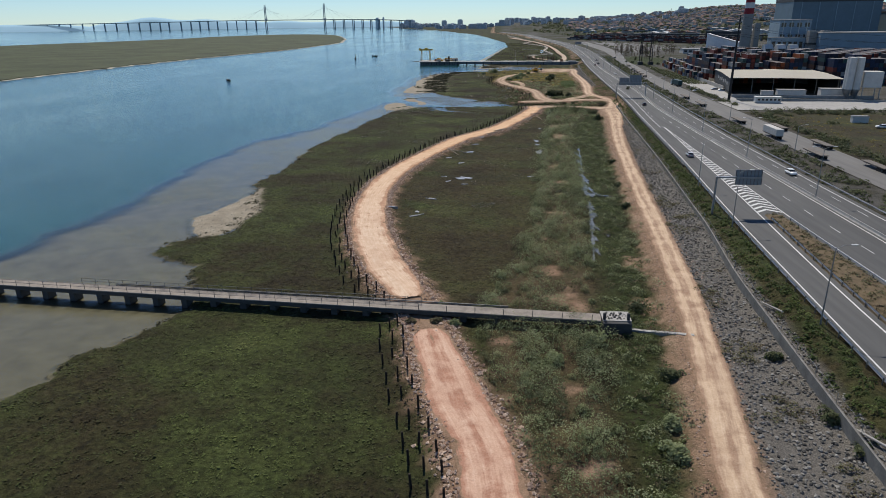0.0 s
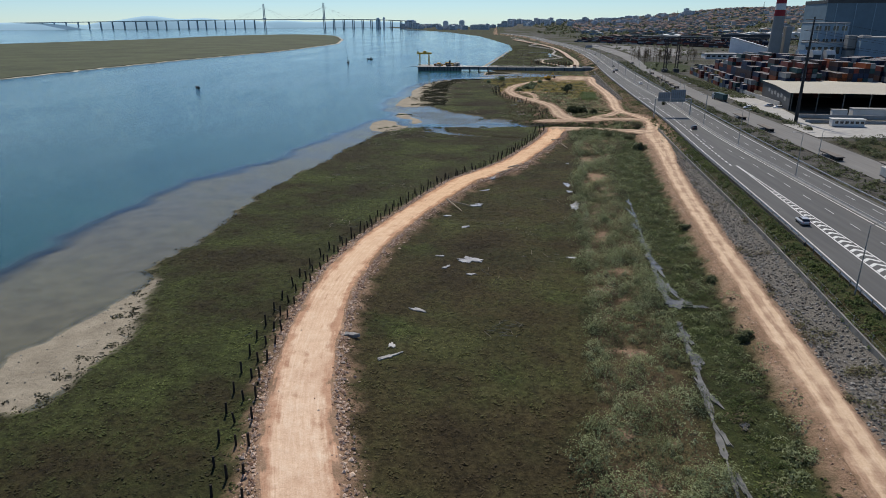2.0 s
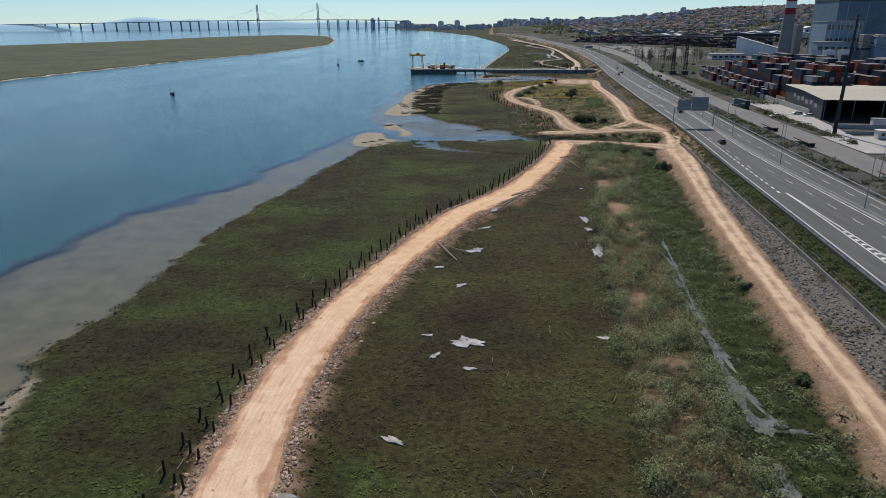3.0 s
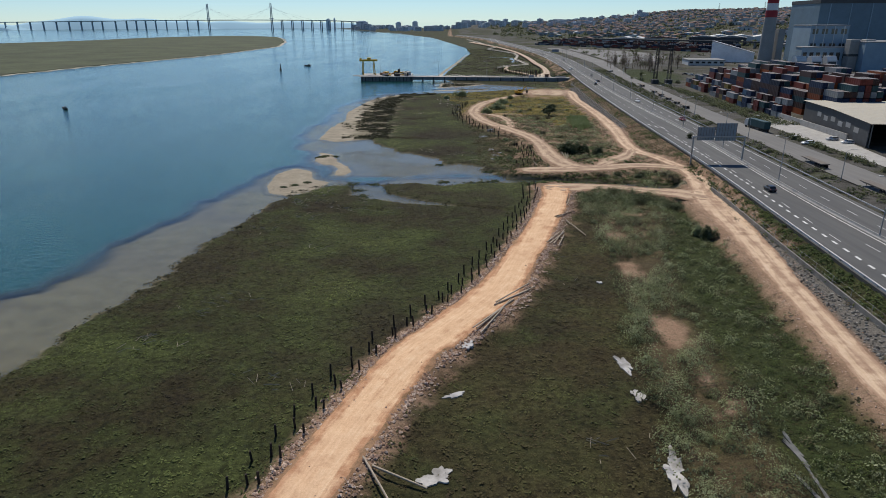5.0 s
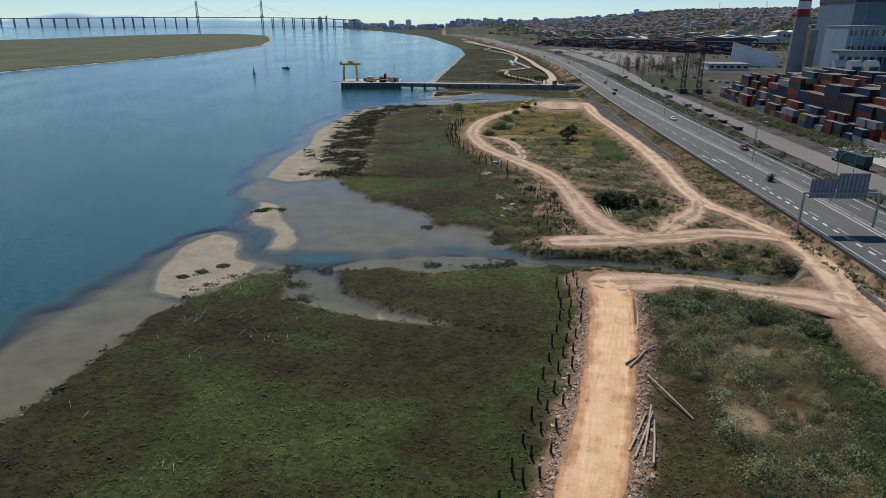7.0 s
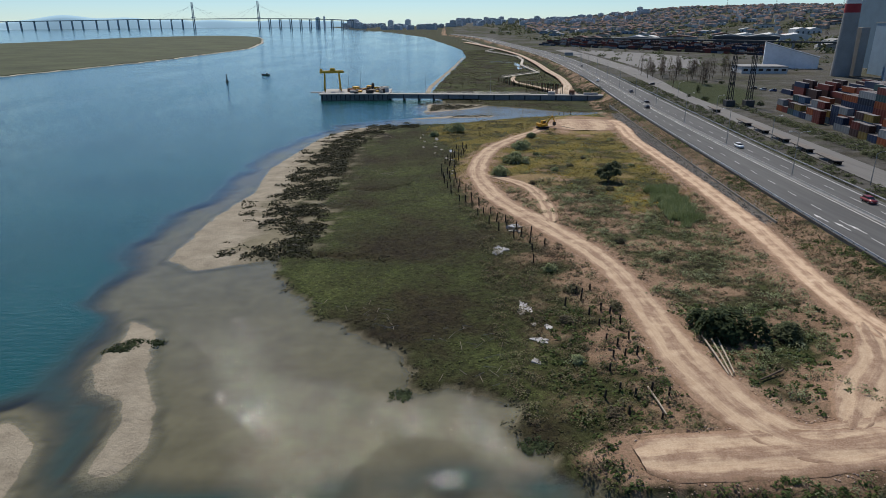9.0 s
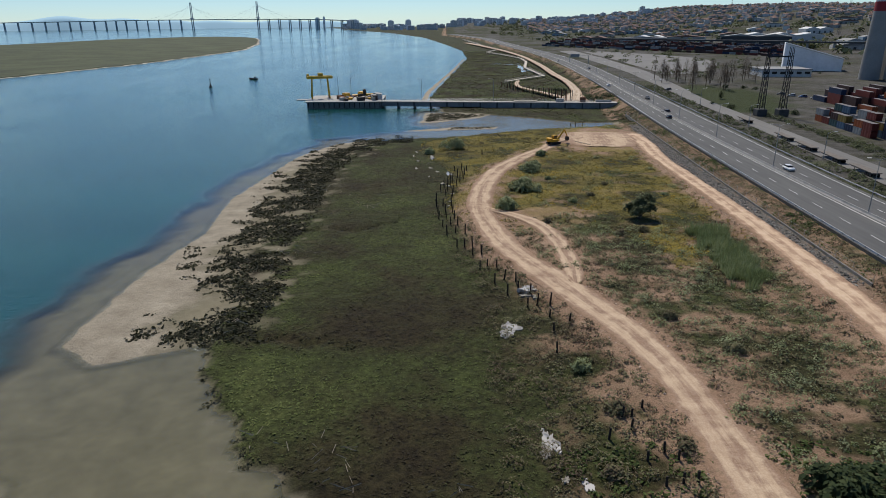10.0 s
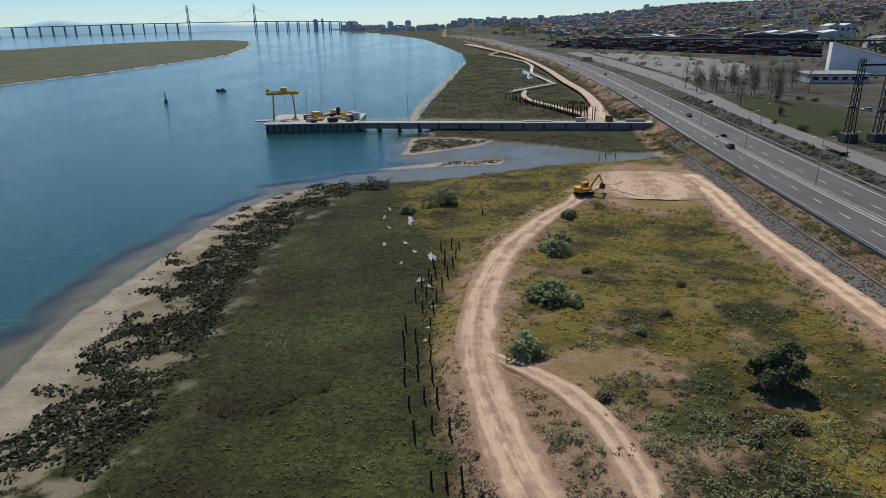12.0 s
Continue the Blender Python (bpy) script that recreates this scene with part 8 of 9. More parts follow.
part("body", bm, WALL_WHITE, cab2)
bm = fresh()
box(bm, -0.3, 12.3, -0.3, 3.7, 3.103, 3.3, 0.03)
part("roof", bm, WALL_WHITE, cab2)
for i in range(6):
    bm = fresh()
    box(bm, 1 + i * 1.9, 2.2 + i * 1.9, -0.05, -0.003, 1.4, 2.4)
    part("window", bm, GLASS, cab2)
# low yard walls before the shed
for x0, y0, L, h in ((128, 366, 70, 1.6), (126, 352, 90, 1.2)):
    o = empty("wall_yard", pose(x0, y0, YARD_Z, 0, 0, -7))
    bm = fresh()
    box(bm, 0, L, 0, 0.4, -0.2, h, 0.03)
    me = bpy.data.meshes.new("wall_yard")
    bm.to_mesh(me)
    bm.free()
    me.materials.append(CONCRETE)
    o.data if o.data else None
    q = new("wall_yard", me)
    q.matrix_world = o.matrix_world
    bpy.data.objects.remove(o)
    tagged(q, "low pale concrete yard wall", "wall", kind="structure")
# batching tower
tower = tagged(empty("batching_tower", pose(184, 358, YARD_Z, 0, 0, -8)), "white concrete batching tower with silos and conveyor", "tower")
for dx, dy in ((0, 0), (3.6, 0), (0, 3.6), (3.6, 3.6)):
    bm = fresh()
    rod(bm, (dx, dy, 5), (dx, dy, 21), 1.75, None, 14)
    part("silo", bm, WALL_WHITE, tower)
    bm = fresh()
    rod(bm, (dx, dy, 0), (dx, dy, 5), 0.25, 1.75, 14)
    part("hopper", bm, STEEL, tower)
bm = fresh()
box(bm, 6.2, 15, -1, 6, 6, 14, 0.1)
part("bin_house", bm, WALL_WHITE, tower)
for xx, yy in ((6.6, -0.6), (14.6, -0.6), (6.6, 5.6), (14.6, 5.6)):
    bm = fresh()
    box(bm, xx - 0.2, xx + 0.2, yy - 0.2, yy + 0.2, 0, 5.997)
    part("leg", bm, STEEL, tower)
bm = fresh()
rod(bm, (15, 2.5, 12), (38, 0, 1.5), 0.8, None, 4)
part("conveyor", bm, RAIL_STEEL, tower)
x, y = rs.normal(0, 1, 900), rs.normal(0, 1, 900)
bm = fresh()
bmesh.ops.create_cone(bm, cap_ends=True, segments=24, radius1=9, radius2=0.6, depth=5, matrix=Matrix.Translation((232, 352, YARD_Z + 2.4)))
me = bpy.data.meshes.new("sand_heap")
bm.to_mesh(me)
bm.free()
me.materials.append(CRATE)
tagged(new("sand_heap", me), "conical heap of pale aggregate in the yard", "heap")

chimney = tagged(empty("chimney", Matrix.Translation((285, 796, YARD_Z))), "tall concrete power station chimney with red and white bands", "chimney")
for k, (z0, z1, mat) in enumerate(((0, 44, CHIMNEY_GREY), (44, 50, RED_BAND), (50, 56, PAINT), (56, 62, RED_BAND), (62, 68, PAINT), (68, 74, RED_BAND), (74, 92, CHIMNEY_GREY))):
    bm = fresh()
    rod(bm, (0, 0, z0), (0, 0, z1), 6.4 - 0.028 * z0, 6.4 - 0.028 * z1, 28)
    part("shaft" if mat is CHIMNEY_GREY else "band", bm, mat, chimney, "" if mat is CHIMNEY_GREY else ("red painted band" if mat is RED_BAND else "white painted band"))
bm = fresh()
box(bm, 8, 14, -3, 4, 0, 34, 0.1)
part("flue_tower", bm, CHIMNEY_GREY, chimney)


def block(name, x, y, w, d, h, mat, label, category="building", turn=-6.0, roof=None, ribs=0, windows=0, rib_mat=None, floors=1, parapet=0.8):
    """A plain industrial block with a roof edge, ribs and window bands."""
    o = tagged(empty(name, pose(x, y, YARD_Z - 0.3, 0, 0, turn)), label, category)
    bm = fresh()
    box(bm, 0, w, 0, d, 0, h, 0.08)
    wall = part("wall", bm, mat, o)
    bm = fresh()
    box(bm, -0.4, w + 0.4, -0.4, d + 0.4, h + 0.003, h + parapet, 0.05)
    part("roof", bm, roof or ROOF_GREY, o)
    for i in range(ribs):
        bm = fresh()
        xx = w * (i + 0.5) / ribs
        box(bm, xx - 0.35, xx + 0.35, -0.5, -0.003, 0, h - 0.2)
        part("rib", bm, rib_mat or WALL_WHITE, wall)
    for fl in range(floors if windows else 0):
        for i in range(windows):
            bm = fresh()
            xx = w * (i + 0.5) / windows
            zz = h * (fl + 0.45) / floors
            box(bm, xx - w / windows * 0.3, xx + w / windows * 0.3, -0.06, -0.003, zz, zz + h / floors * 0.35)
            part("window", bm, GLASS, wall)
    return o


block("power_station", 347, 831, 95, 70, 57, WALL_BLUE_DEEP, "huge grey-blue clad power station boiler house", ribs=5, rib_mat=WALL_BLUE, roof=WALL_GREY, parapet=3.5)
block("power_station", 450, 800, 90, 80, 44, WALL_BLUE_DEEP, "grey-blue clad power station hall", roof=WALL_GREY, parapet=2.0)
block("turbine_hall", 313, 776, 32, 40, 37, WALL_BLUE, "pale blue turbine hall with white vertical ribs", ribs=4, windows=4, floors=3)
block("turbine_hall", 300, 760, 44, 14, 19, WALL_BLUE, "long low pale blue annex of the power station", windows=8)
block("store_hall", 341, 738, 110, 40, 24, WALL_BLUE, "pale blue flat-roofed store hall", windows=0)
block("low_hall", 224, 822, 34, 26, 5.0, WALL_WHITE, "low white hall with a pale metal roof", roof=ROOF_GREY, windows=6)
for i in range(3):
    o = tagged(empty("vent_housing", Matrix.Translation((292 + i * 13, 742, YARD_Z))), "rounded white ventilation housing before the turbine hall", "vent", "vent housings")
    bm = fresh()
    extrude_profile(bm, [(0, 0), (0, 9), (3, 12.5), (7, 12.5), (9, 10), (9, 0)], 4.2)
    part("body", bm, WALL_WHITE, o)
    bm = fresh()
    box(bm, -3.4, 3.4, -0.1, -0.003, 1, 8)
    part("grille", bm, WALL_GREY, o)
for i in range(2):
    o = tagged(empty("silo_tower", Matrix.Translation((338 + i * 13, 752, YARD_Z))), "pale square silo tower beside the turbine hall", "tower", "silo towers")
    bm = fresh()
    box(bm, -4, 4, -4, 4, 0, 26, 0.3)
    part("body", bm, WALL_CREAM, o)
    bm = fresh()
    box(bm, -4.3, 4.3, -4.3, 4.3, 12, 14, 0.1)
    part("gallery", bm, WALL_GREY, o)
# hall with a slanted blue end
slant = tagged(empty("slanted_hall", Matrix.Translation((268, 882, YARD_Z))), "large pale blue hall with a slanting roofline", "building")
bm = fresh()
a = [bm.verts.new(q) for q in ((0, 0, 0), (38, -18, 0), (38, -18, 9.3), (0, 0, 21.0))]
c = [bm.verts.new(q) for q in ((10, 22, 0), (48, 4, 0), (48, 4, 9.3), (10, 22, 21.0))]
bm.faces.new(a)
bm.faces.new(c[::-1])
for i in range(4):
    bm.faces.new((a[i], a[(i + 1) % 4], c[(i + 1) % 4], c[i]))
bmesh.ops.recalc_face_normals(bm, faces=bm.faces)
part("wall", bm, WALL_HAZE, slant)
bm = fresh()
rod(bm, (-0.2, -0.2, 21.2), (38, -18.3, 9.5), 0.6, None, 4)
part("roof_edge", bm, PAINT, slant)

STEEL_DARK = plain("dark_weathered_steel", (0.035, 0.035, 0.038), 0.7, 0.3, 0.3, 1)


def lattice(x, y, h, w, label, base=True):
    """A square lattice mast: four legs with crossing braces."""
    o = tagged(empty("lattice_mast", Matrix.Translation((x, y, YARD_Z))), label, "mast")
    for sx in (-1, 1):
        for sy in (-1, 1):
            bm = fresh()
            rod(bm, (sx * w, sy * w, 0), (sx * w * 0.55, sy * w * 0.55, h), 0.2, 0.13, 5)
            part("leg", bm, STEEL_DARK, o)
    for k in range(int(h / 3)):
        u, q = 1 - 0.45 * k * 3 / h, 1 - 0.45 * (k + 1) * 3 / h
        for (ax, ay), (bx, by) in (((-1, -1), (1, -1)), ((1, -1), (1, 1)), ((1, 1), (-1, 1)), ((-1, 1), (-1, -1))):
            bm = fresh()
            rod(bm, (ax * w * u, ay * w * u, k * 3), (bx * w * q, by * w * q, k * 3 + 3), 0.09, None, 4)
            part("brace", bm, STEEL_DARK, o)
    if base:
        bm = fresh()
        box(bm, -w * 1.9, w * 1.9, -w * 1.9, w * 1.9, 0, 3.0, 0.2)
        part("foundation", bm, DARK_CONCRETE, o)
    return o


lattice(133.5, 628, 27, 1.15, "dark steel lattice mast on a concrete foundation")
lattice(142.5, 627, 29, 1.15, "dark steel lattice mast on a concrete foundation")
o = tagged(empty("mast_beam", Matrix.Translation((138, 627.5, YARD_Z + 25))), "dark steel crossbeam spanning two lattice masts", "beam")
bm = fresh()
box(bm, -5.2, 5.2, -0.25, 0.25, -0.3, 0.3, 0.03)
part("body", bm, STEEL_DARK, o)
mono = tagged(empty("power_pole", Matrix.Translation((122, 352, YARD_Z))), "very tall tapered steel power pole beside the yard", "power pole")
bm = fresh()
rod(bm, (0, 0, 0), (0.3, 0.2, 42), 0.75, 0.3, 12)
part("mast", bm, STEEL_DARK, mono)
for z in (33, 37, 41):
    bm = fresh()
    rod(bm, (-3.2, 0, z), (3.2, 0, z), 0.16, None, 6)
    part("crossarm", bm, RAIL_STEEL, mono)
for k, (z, dx) in enumerate(((33, 3), (37, 3), (41, 3), (33, -3), (37, -3))):
    cu = bpy.data.curves.new("cable", "CURVE")
    cu.dimensions, cu.bevel_depth = "3D", 0.05
    sp = cu.splines.new("POLY")
    sp.points.add(24)
    for i in range(25):
        u = i / 24
        sp.points[i].co = (dx + 200 * u, 60 * u, z - 34 * u * (1 - u) + (28 - z) * u * 0.35, 1)
    cu.materials.append(POST_WOOD)
    o = new("cable", cu)
    o.parent = mono

# bare poplars and the little park
PARK_TREES = ((147, 800), (152, 792), (156, 786), (158, 778), (150, 782), (160, 760), (163, 745), (162, 735), (166, 770), (170, 778), (156, 805), (145, 790), (136, 718), (160, 733), (172, 812), (180, 800), (186, 782), (178, 768), (190, 805), (139, 782), (166, 800), (175, 822), (184, 815), (196, 790), (202, 800), (160, 815), (150, 815), (141, 805), (210, 812), (198, 775))


def bare_tree(x, y, h, seed):
    o = tagged(empty("tree", Matrix.Translation((x, y, gz(x, y)))), "slender bare-branched tree beside the park lawn", "tree", "bare park trees")
    rs = np.random.RandomState(seed)
    bm = fresh()
    rod(bm, (0, 0, -0.2), (0.2, 0, h), 0.22, 0.04, 6)
    part("trunk", bm, BARK, o)
    for k in range(9):
        bm = fresh()
        z = h * (0.2 + 0.08 * k)
        a, q = rs.uniform(0, 6.28), (h - z) * rs.uniform(0.15, 0.32) + 0.5
        rod(bm, (0, 0, z), (math.cos(a) * q, math.sin(a) * q, z + q * rs.uniform(1.0, 2.0)), 0.08, 0.02, 4)
        part("limb", bm, BARK, o)
    v, f = leaf_cards([(0, 0, h * 0.18)], [h * 0.19], [h * 0.84], 900, 0.22, seed)
    c = new("crown", mesh_from("crown", v, f, [TWIG_LEAF], False))
    c.parent = o


for i, (x, y) in enumerate(PARK_TREES):
    bare_tree(x, y, 11 + (i * 37 % 7), 500 + i)
bush(141, 690, 1.6, 5.5, DARK_LEAF, "dark conical cypress standing on the lawn", 500, 21, category="tree")
for x, y, r in ((176, 742, 2.4), (168, 748, 2.0), (180, 735, 2.2), (131, 652, 2.5), (136, 640, 3), (150, 630, 2.6), (128, 668, 1.6)):
    bush(x, y, r, r * 1.1, DARK_LEAF, "dark green garden bush beside the lawn", 260, 22)
x, y = scatter(3000, 118, 138, 440, 640, lambda x, y: np.abs(x - 131 - 0.08 * np.maximum(0, y - 500)) < 5.5, 431)
x, y = x[:520], y[:520]
r = rs.uniform(0.6, 2.0, len(x))
stuff("yard_bushes", leaf_cards(np.stack([x, y, ground_z(x, y) - 0.1], 1), r, r * 1.0, 44, 0.12 + r * 0.12, 432), OLIVE_LEAF, "dull green bushes between service road and container stacks", "bushes")
for i, (x, y, c) in enumerate(((181, 706, "dark"), (184, 700, "silver"), (187, 694, "blue"), (133, 398, "white"), (131, 404, "silver"), (118, 396, "white"), (190, 688, "dark"), (96, 640, "dark"), (128, 735, "dark"))):
    car(x, y, gz(x, y) + 0.02, 60 + 7 * i, c)


# lot south of the yard: paved strip, rough grass, hedge and parked things
tagged(new("pavement", ribbon("lot_slab", lambda y: at(FRONT_R, y) + 1.0, lambda y: 300 + 0 * y, 314, 346, ROAD_Z - 0.05, CONCRETE, 4, 12)), "pale dusty concrete approach to the yard", "yard", kind="structure")
x, y = scatter(7000, 106, 330, 120, 311, lambda x, y: (x > at(FRONT_R, y) + 3) & ((x < at(FRONT_R, y) + 9) | (y > 298) | (ripple(x, y, 22) > 0.75)), 461)
x, y = x[:680], y[:680]
r = rs.uniform(0.7, 2.2, len(x))
stuff("lot_hedge", leaf_cards(np.stack([x, y, ground_z(x, y) - 0.1], 1), r, r * 1.1, 55, 0.12 + r * 0.13, 462), OLIVE_LEAF, "dull green hedge and scrub round the rough lot", "hedge")
x, y = scatter(6000, 112, 300, 120, 300, lambda x, y: (x > at(FRONT_R, y) + 9) & (ripple(x, y, 16) > -0.2), 463)
x, y = x[:2200], y[:2200]
r = rs.uniform(0.4, 1.1, len(x))
stuff("lot_grass", leaf_cards(np.stack([x, y, ground_z(x, y) - 0.05], 1), r, r * 0.4, 9, 0.1 + r * 0.3, 464, 1.4), FLOWER_LEAF, "yellowish rough grass on the lot", "grass")
tree(131, 206, 6.5, 3.2, OLIVE_LEAF, "round green tree beside the rough lot", 0.25, 31, 900)
tree(146, 196, 5.5, 2.8, OLIVE_LEAF, "round green tree beside the rough lot", 0.25, 32, 800)
for i, (x, y, c) in enumerate(((150, 262, "white"), (158, 258, "silver"), (171, 262, "white"), (166, 246, "dark"), (181, 256, "white"), (190, 262, "silver"), (160, 238, "white"), (200, 250, "dark"))):
    car(x, y, gz(x, y) + 0.02, 80 + 9 * i, c)
for x, y, w, d, h, t in ((172, 249, 9, 2.6, 2.6, 4), (146, 276, 6, 2.5, 2.6, -6), (206, 232, 14, 7, 3.6, -8)):
    o = tagged(empty("cabin", pose(x, y, gz(x, y) - 0.05, 0, 0, t)), "white site cabin on the rough lot", "cabin", "site cabins")
    bm = fresh()
    box(bm, 0, w, 0, d, 0, h, 0.05)
    part("body", bm, WALL_WHITE, o)
    bm = fresh()
    box(bm, -0.2, w + 0.2, -0.2, d + 0.2, h + 0.003, h + 0.18, 0.03)
    part("roof", bm, ROOF_GREY, o)


# ---------------------------------------------------------------- town and distance
def warehouse(x, y, w, d, h, turn, wall_mat, roof_mat, label, gables=1):
    rise = min(w / gables * 0.14, 3.2)
    o = tagged(empty("warehouse", pose(x, y, gz(x, y) - 0.4, 0, 0, turn)), label, "warehouse")
    bm = fresh()
    box(bm, -w / 2, w / 2, -d / 2, d / 2, 0, h, 0.05)
    wall = part("wall", bm, wall_mat, o)
    g = w / gables
    for i in range(gables):
        x0 = -w / 2 + i * g
        bm = fresh()
        a = [bm.verts.new(q) for q in ((x0 - 0.1, -d / 2 - 0.5, h + 0.003), (x0 + g / 2, -d / 2 - 0.5, h + rise), (x0 + g + 0.1, -d / 2 - 0.5, h + 0.003))]
        c = [bm.verts.new(q) for q in ((x0 - 0.1, d / 2 + 0.5, h + 0.003), (x0 + g / 2, d / 2 + 0.5, h + rise), (x0 + g + 0.1, d / 2 + 0.5, h + 0.003))]
        bm.faces.new(a)
        bm.faces.new(c[::-1])
        for k in range(3):
            bm.faces.new((a[k], a[(k + 1) % 3], c[(k + 1) % 3], c[k]))
        bmesh.ops.recalc_face_normals(bm, faces=bm.faces)
        part("roof", bm, roof_mat, o)
    for i in range(max(2, int(w / 9))):
        n = max(2, int(w / 9))
        bm = fresh()
        xx = -w / 2 + w * (i + 0.5) / n
        box(bm, xx - 1.6, xx + 1.6, -d / 2 - 0.06, -d / 2 - 0.003, 0.4, min(4.5, h * 0.6))
        part("door", bm, WALL_GREY, wall)
    return o


rs = np.random.RandomState(41)
warehouse(520, 1400, 110, 60, 12, -20, WALL_WHITE, PAINT, "long white warehouse with three bright gables", 3)
warehouse(345, 1515, 130, 26, 7, -28, WALL_WHITE, ROOF_GREY, "long warehouse with a grey metal roof", 1)
warehouse(450, 1330, 90, 40, 14, -24, WALL_GREY, ROOF_GREY, "dark grey industrial hall", 2)
warehouse(400, 1480, 60, 30, 10, -24, WALL_CREAM, ROOF_RED, "cream hall with a terracotta roof", 1)
kinds = ((WALL_WHITE, ROOF_GREY, "white warehouse with a grey metal roof"), (WALL_CREAM, ROOF_RED, "cream hall with a terracotta roof"), (WALL_WHITE, PAINT, "white warehouse with a bright white roof"), (WALL_BLUE, ROOF_GREY, "pale blue industrial hall"))
placed = [(520, 1400), (345, 1515), (450, 1330), (400, 1480)]
while len(placed) < 64:
    a, r = radians(rs.uniform(5, 36)), rs.uniform(1150, 2600)
    x, y = r * math.sin(a), r * math.cos(a)
    if x < float(at(FAR_EDGE, min(y, 2290))) + 90 or any(math.hypot(x - p, y - q) < 75 for p, q in placed) or (y < 1420 and x < 420):
        continue
    placed.append((x, y))
    k = kinds[rs.randint(4)]
    warehouse(x, y, rs.uniform(22, 60), rs.uniform(16, 32), rs.uniform(5, 9), rs.uniform(-40, 10), k[0], k[1], k[2], int(rs.choice([1, 1, 2])))
# viaduct across the rail yard
via = tagged(empty("viaduct"), "long grey concrete viaduct across the rail yard", "viaduct")
V0, V1 = Vector((225, 1420, 0)), Vector((560, 1110, 0))
VD = (V1 - V0).normalized()
via.matrix_world = Matrix(((VD.x, -VD.y, 0, V0.x), (VD.y, VD.x, 0, V0.y), (0, 0, 1, 0), (0, 0, 0, 1)))
bm = fresh()
box(bm, 0, (V1 - V0).length, -5, 5, 12.5, 14.6, 0.1)
part("deck", bm, DARK_CONCRETE, via)
for i in range(15):
    bm = fresh()
    xx = 8 + i * 31
    box(bm, xx - 1.0, xx + 1.0, -3.5, 3.5, 2.0, 12.497, 0.1)
    part("pier", bm, CONCRETE, via)


def house_meshes(i):
    rs = np.random.RandomState(600 + i)
    w, d, h = rs.uniform(8, 13), rs.uniform(8, 12), rs.uniform(5, 9.5)
    bm = fresh()
    box(bm, -w / 2, w / 2, -d / 2, d / 2, -4, h, 0.05)
    wall = bpy.data.meshes.new("wall")
    bm.to_mesh(wall)
    bm.free()
    wall.materials.append(WALL_CREAM if i % 3 else WALL_WHITE)
    bm = fresh()
    base = [bm.verts.new(q) for q in ((-w / 2 - 0.6, -d / 2 - 0.6, h + 0.003), (w / 2 + 0.6, -d / 2 - 0.6, h + 0.003), (w / 2 + 0.6, d / 2 + 0.6, h + 0.003), (-w / 2 - 0.6, d / 2 + 0.6, h + 0.003))]
    r0, r1 = bm.verts.new((-w / 4, 0, h + 2.6)), bm.verts.new((w / 4, 0, h + 2.6))
    bm.faces.new(base[::-1])
    bm.faces.new((base[0], base[1], r1, r0))
    bm.faces.new((base[1], base[2], r1))
    bm.faces.new((base[2], base[3], r0, r1))
    bm.faces.new((base[3], base[0], r0))
    roof = bpy.data.meshes.new("roof")
    bm.to_mesh(roof)
    bm.free()
    roof.materials.append(ROOF_RED)
    bm = fresh()
    for s in range(3):
        for fl in range(2):
            xx, zz = -w / 2 + w * (s + 0.5) / 3, 1.2 + fl * 3.0
            if zz + 1.4 < h:
                box(bm, xx - 0.6, xx + 0.6, -d / 2 - 0.06, -d / 2 - 0.003, zz, zz + 1.4)
    win = bpy.data.meshes.new("windows")
    bm.to_mesh(win)
    bm.free()
    win.materials.append(GLASS)
    return wall, roof, win


HOUSES = [house_meshes(i) for i in range(6)]


def town_spots(n, a0, a1, r0, r1, seed):
    rs = np.random.RandomState(seed)
    out = []
    while len(out) < n:
        a, r = radians(rs.uniform(a0, a1)), math.sqrt(rs.uniform(r0**2, r1**2))
        x, y = r * math.sin(a), r * math.cos(a)
        if ripple(np.array([x]), np.array([y]), 300)[0] > -0.35 and x > float(at(FAR_EDGE, min(y, 2290))) + 120:
            out.append((x, y, rs.uniform(0, 180)))
    return out


for i, (x, y, t) in enumerate(town_spots(270, 13, 40, 1700, 3300, 51)):
    wall, roof, win = HOUSES[i % 6]
    o = tagged(empty("house", pose(x, y, gz(x, y), 0, 0, t)), "cream rendered house with a terracotta roof on the hillside" if i % 3 else "white rendered house with a terracotta roof on the hillside", "house", "hillside houses")
    for n, me in (("wall", wall), ("roof", roof)):
        q = new(n, me)
        q.parent = o
# the rest of the hillside town, too far to tell apart
vv, ff, mm = [], [], []
for i, (x, y, t) in enumerate(town_spots(2300, 6, 42, 2300, 4750, 52)):
    z, c, s = gz(x, y), math.cos(radians(t)), math.sin(radians(t))
    w, d, h = 5 + 3 * ((i * 7) % 5) / 4, 5 + 3 * ((i * 11) % 5) / 4, 5 + 6 * ((i * 13) % 7) / 6
    j = len(vv)
    for a, b_, q in ((-1, -1, -5), (1, -1, -5), (1, 1, -5), (-1, 1, -5), (-1, -1, h), (1, -1, h), (1, 1, h), (-1, 1, h)):
        vv.append((x + a * w * c - b_ * d * s, y + a * w * s + b_ * d * c, z + q))
    vv.append((x, y, z + h + 2.8))
    for q in ((0, 1, 5, 4), (1, 2, 6, 5), (2, 3, 7, 6), (3, 0, 4, 7)):
        ff.append(tuple(j + k for k in q))
        mm.append(i % 2)
    for q in ((4, 5, 8, 8), (5, 6, 8, 8), (6, 7, 8, 8), (7, 4, 8, 8)):
        ff.append(tuple(j + k for k in q))
        mm.append(2)
tri = np.array([t for f in ff for t in (((f[0], f[1], f[2]), (f[0], f[2], f[3])) if f[2] != f[3] else (f[:3],))])
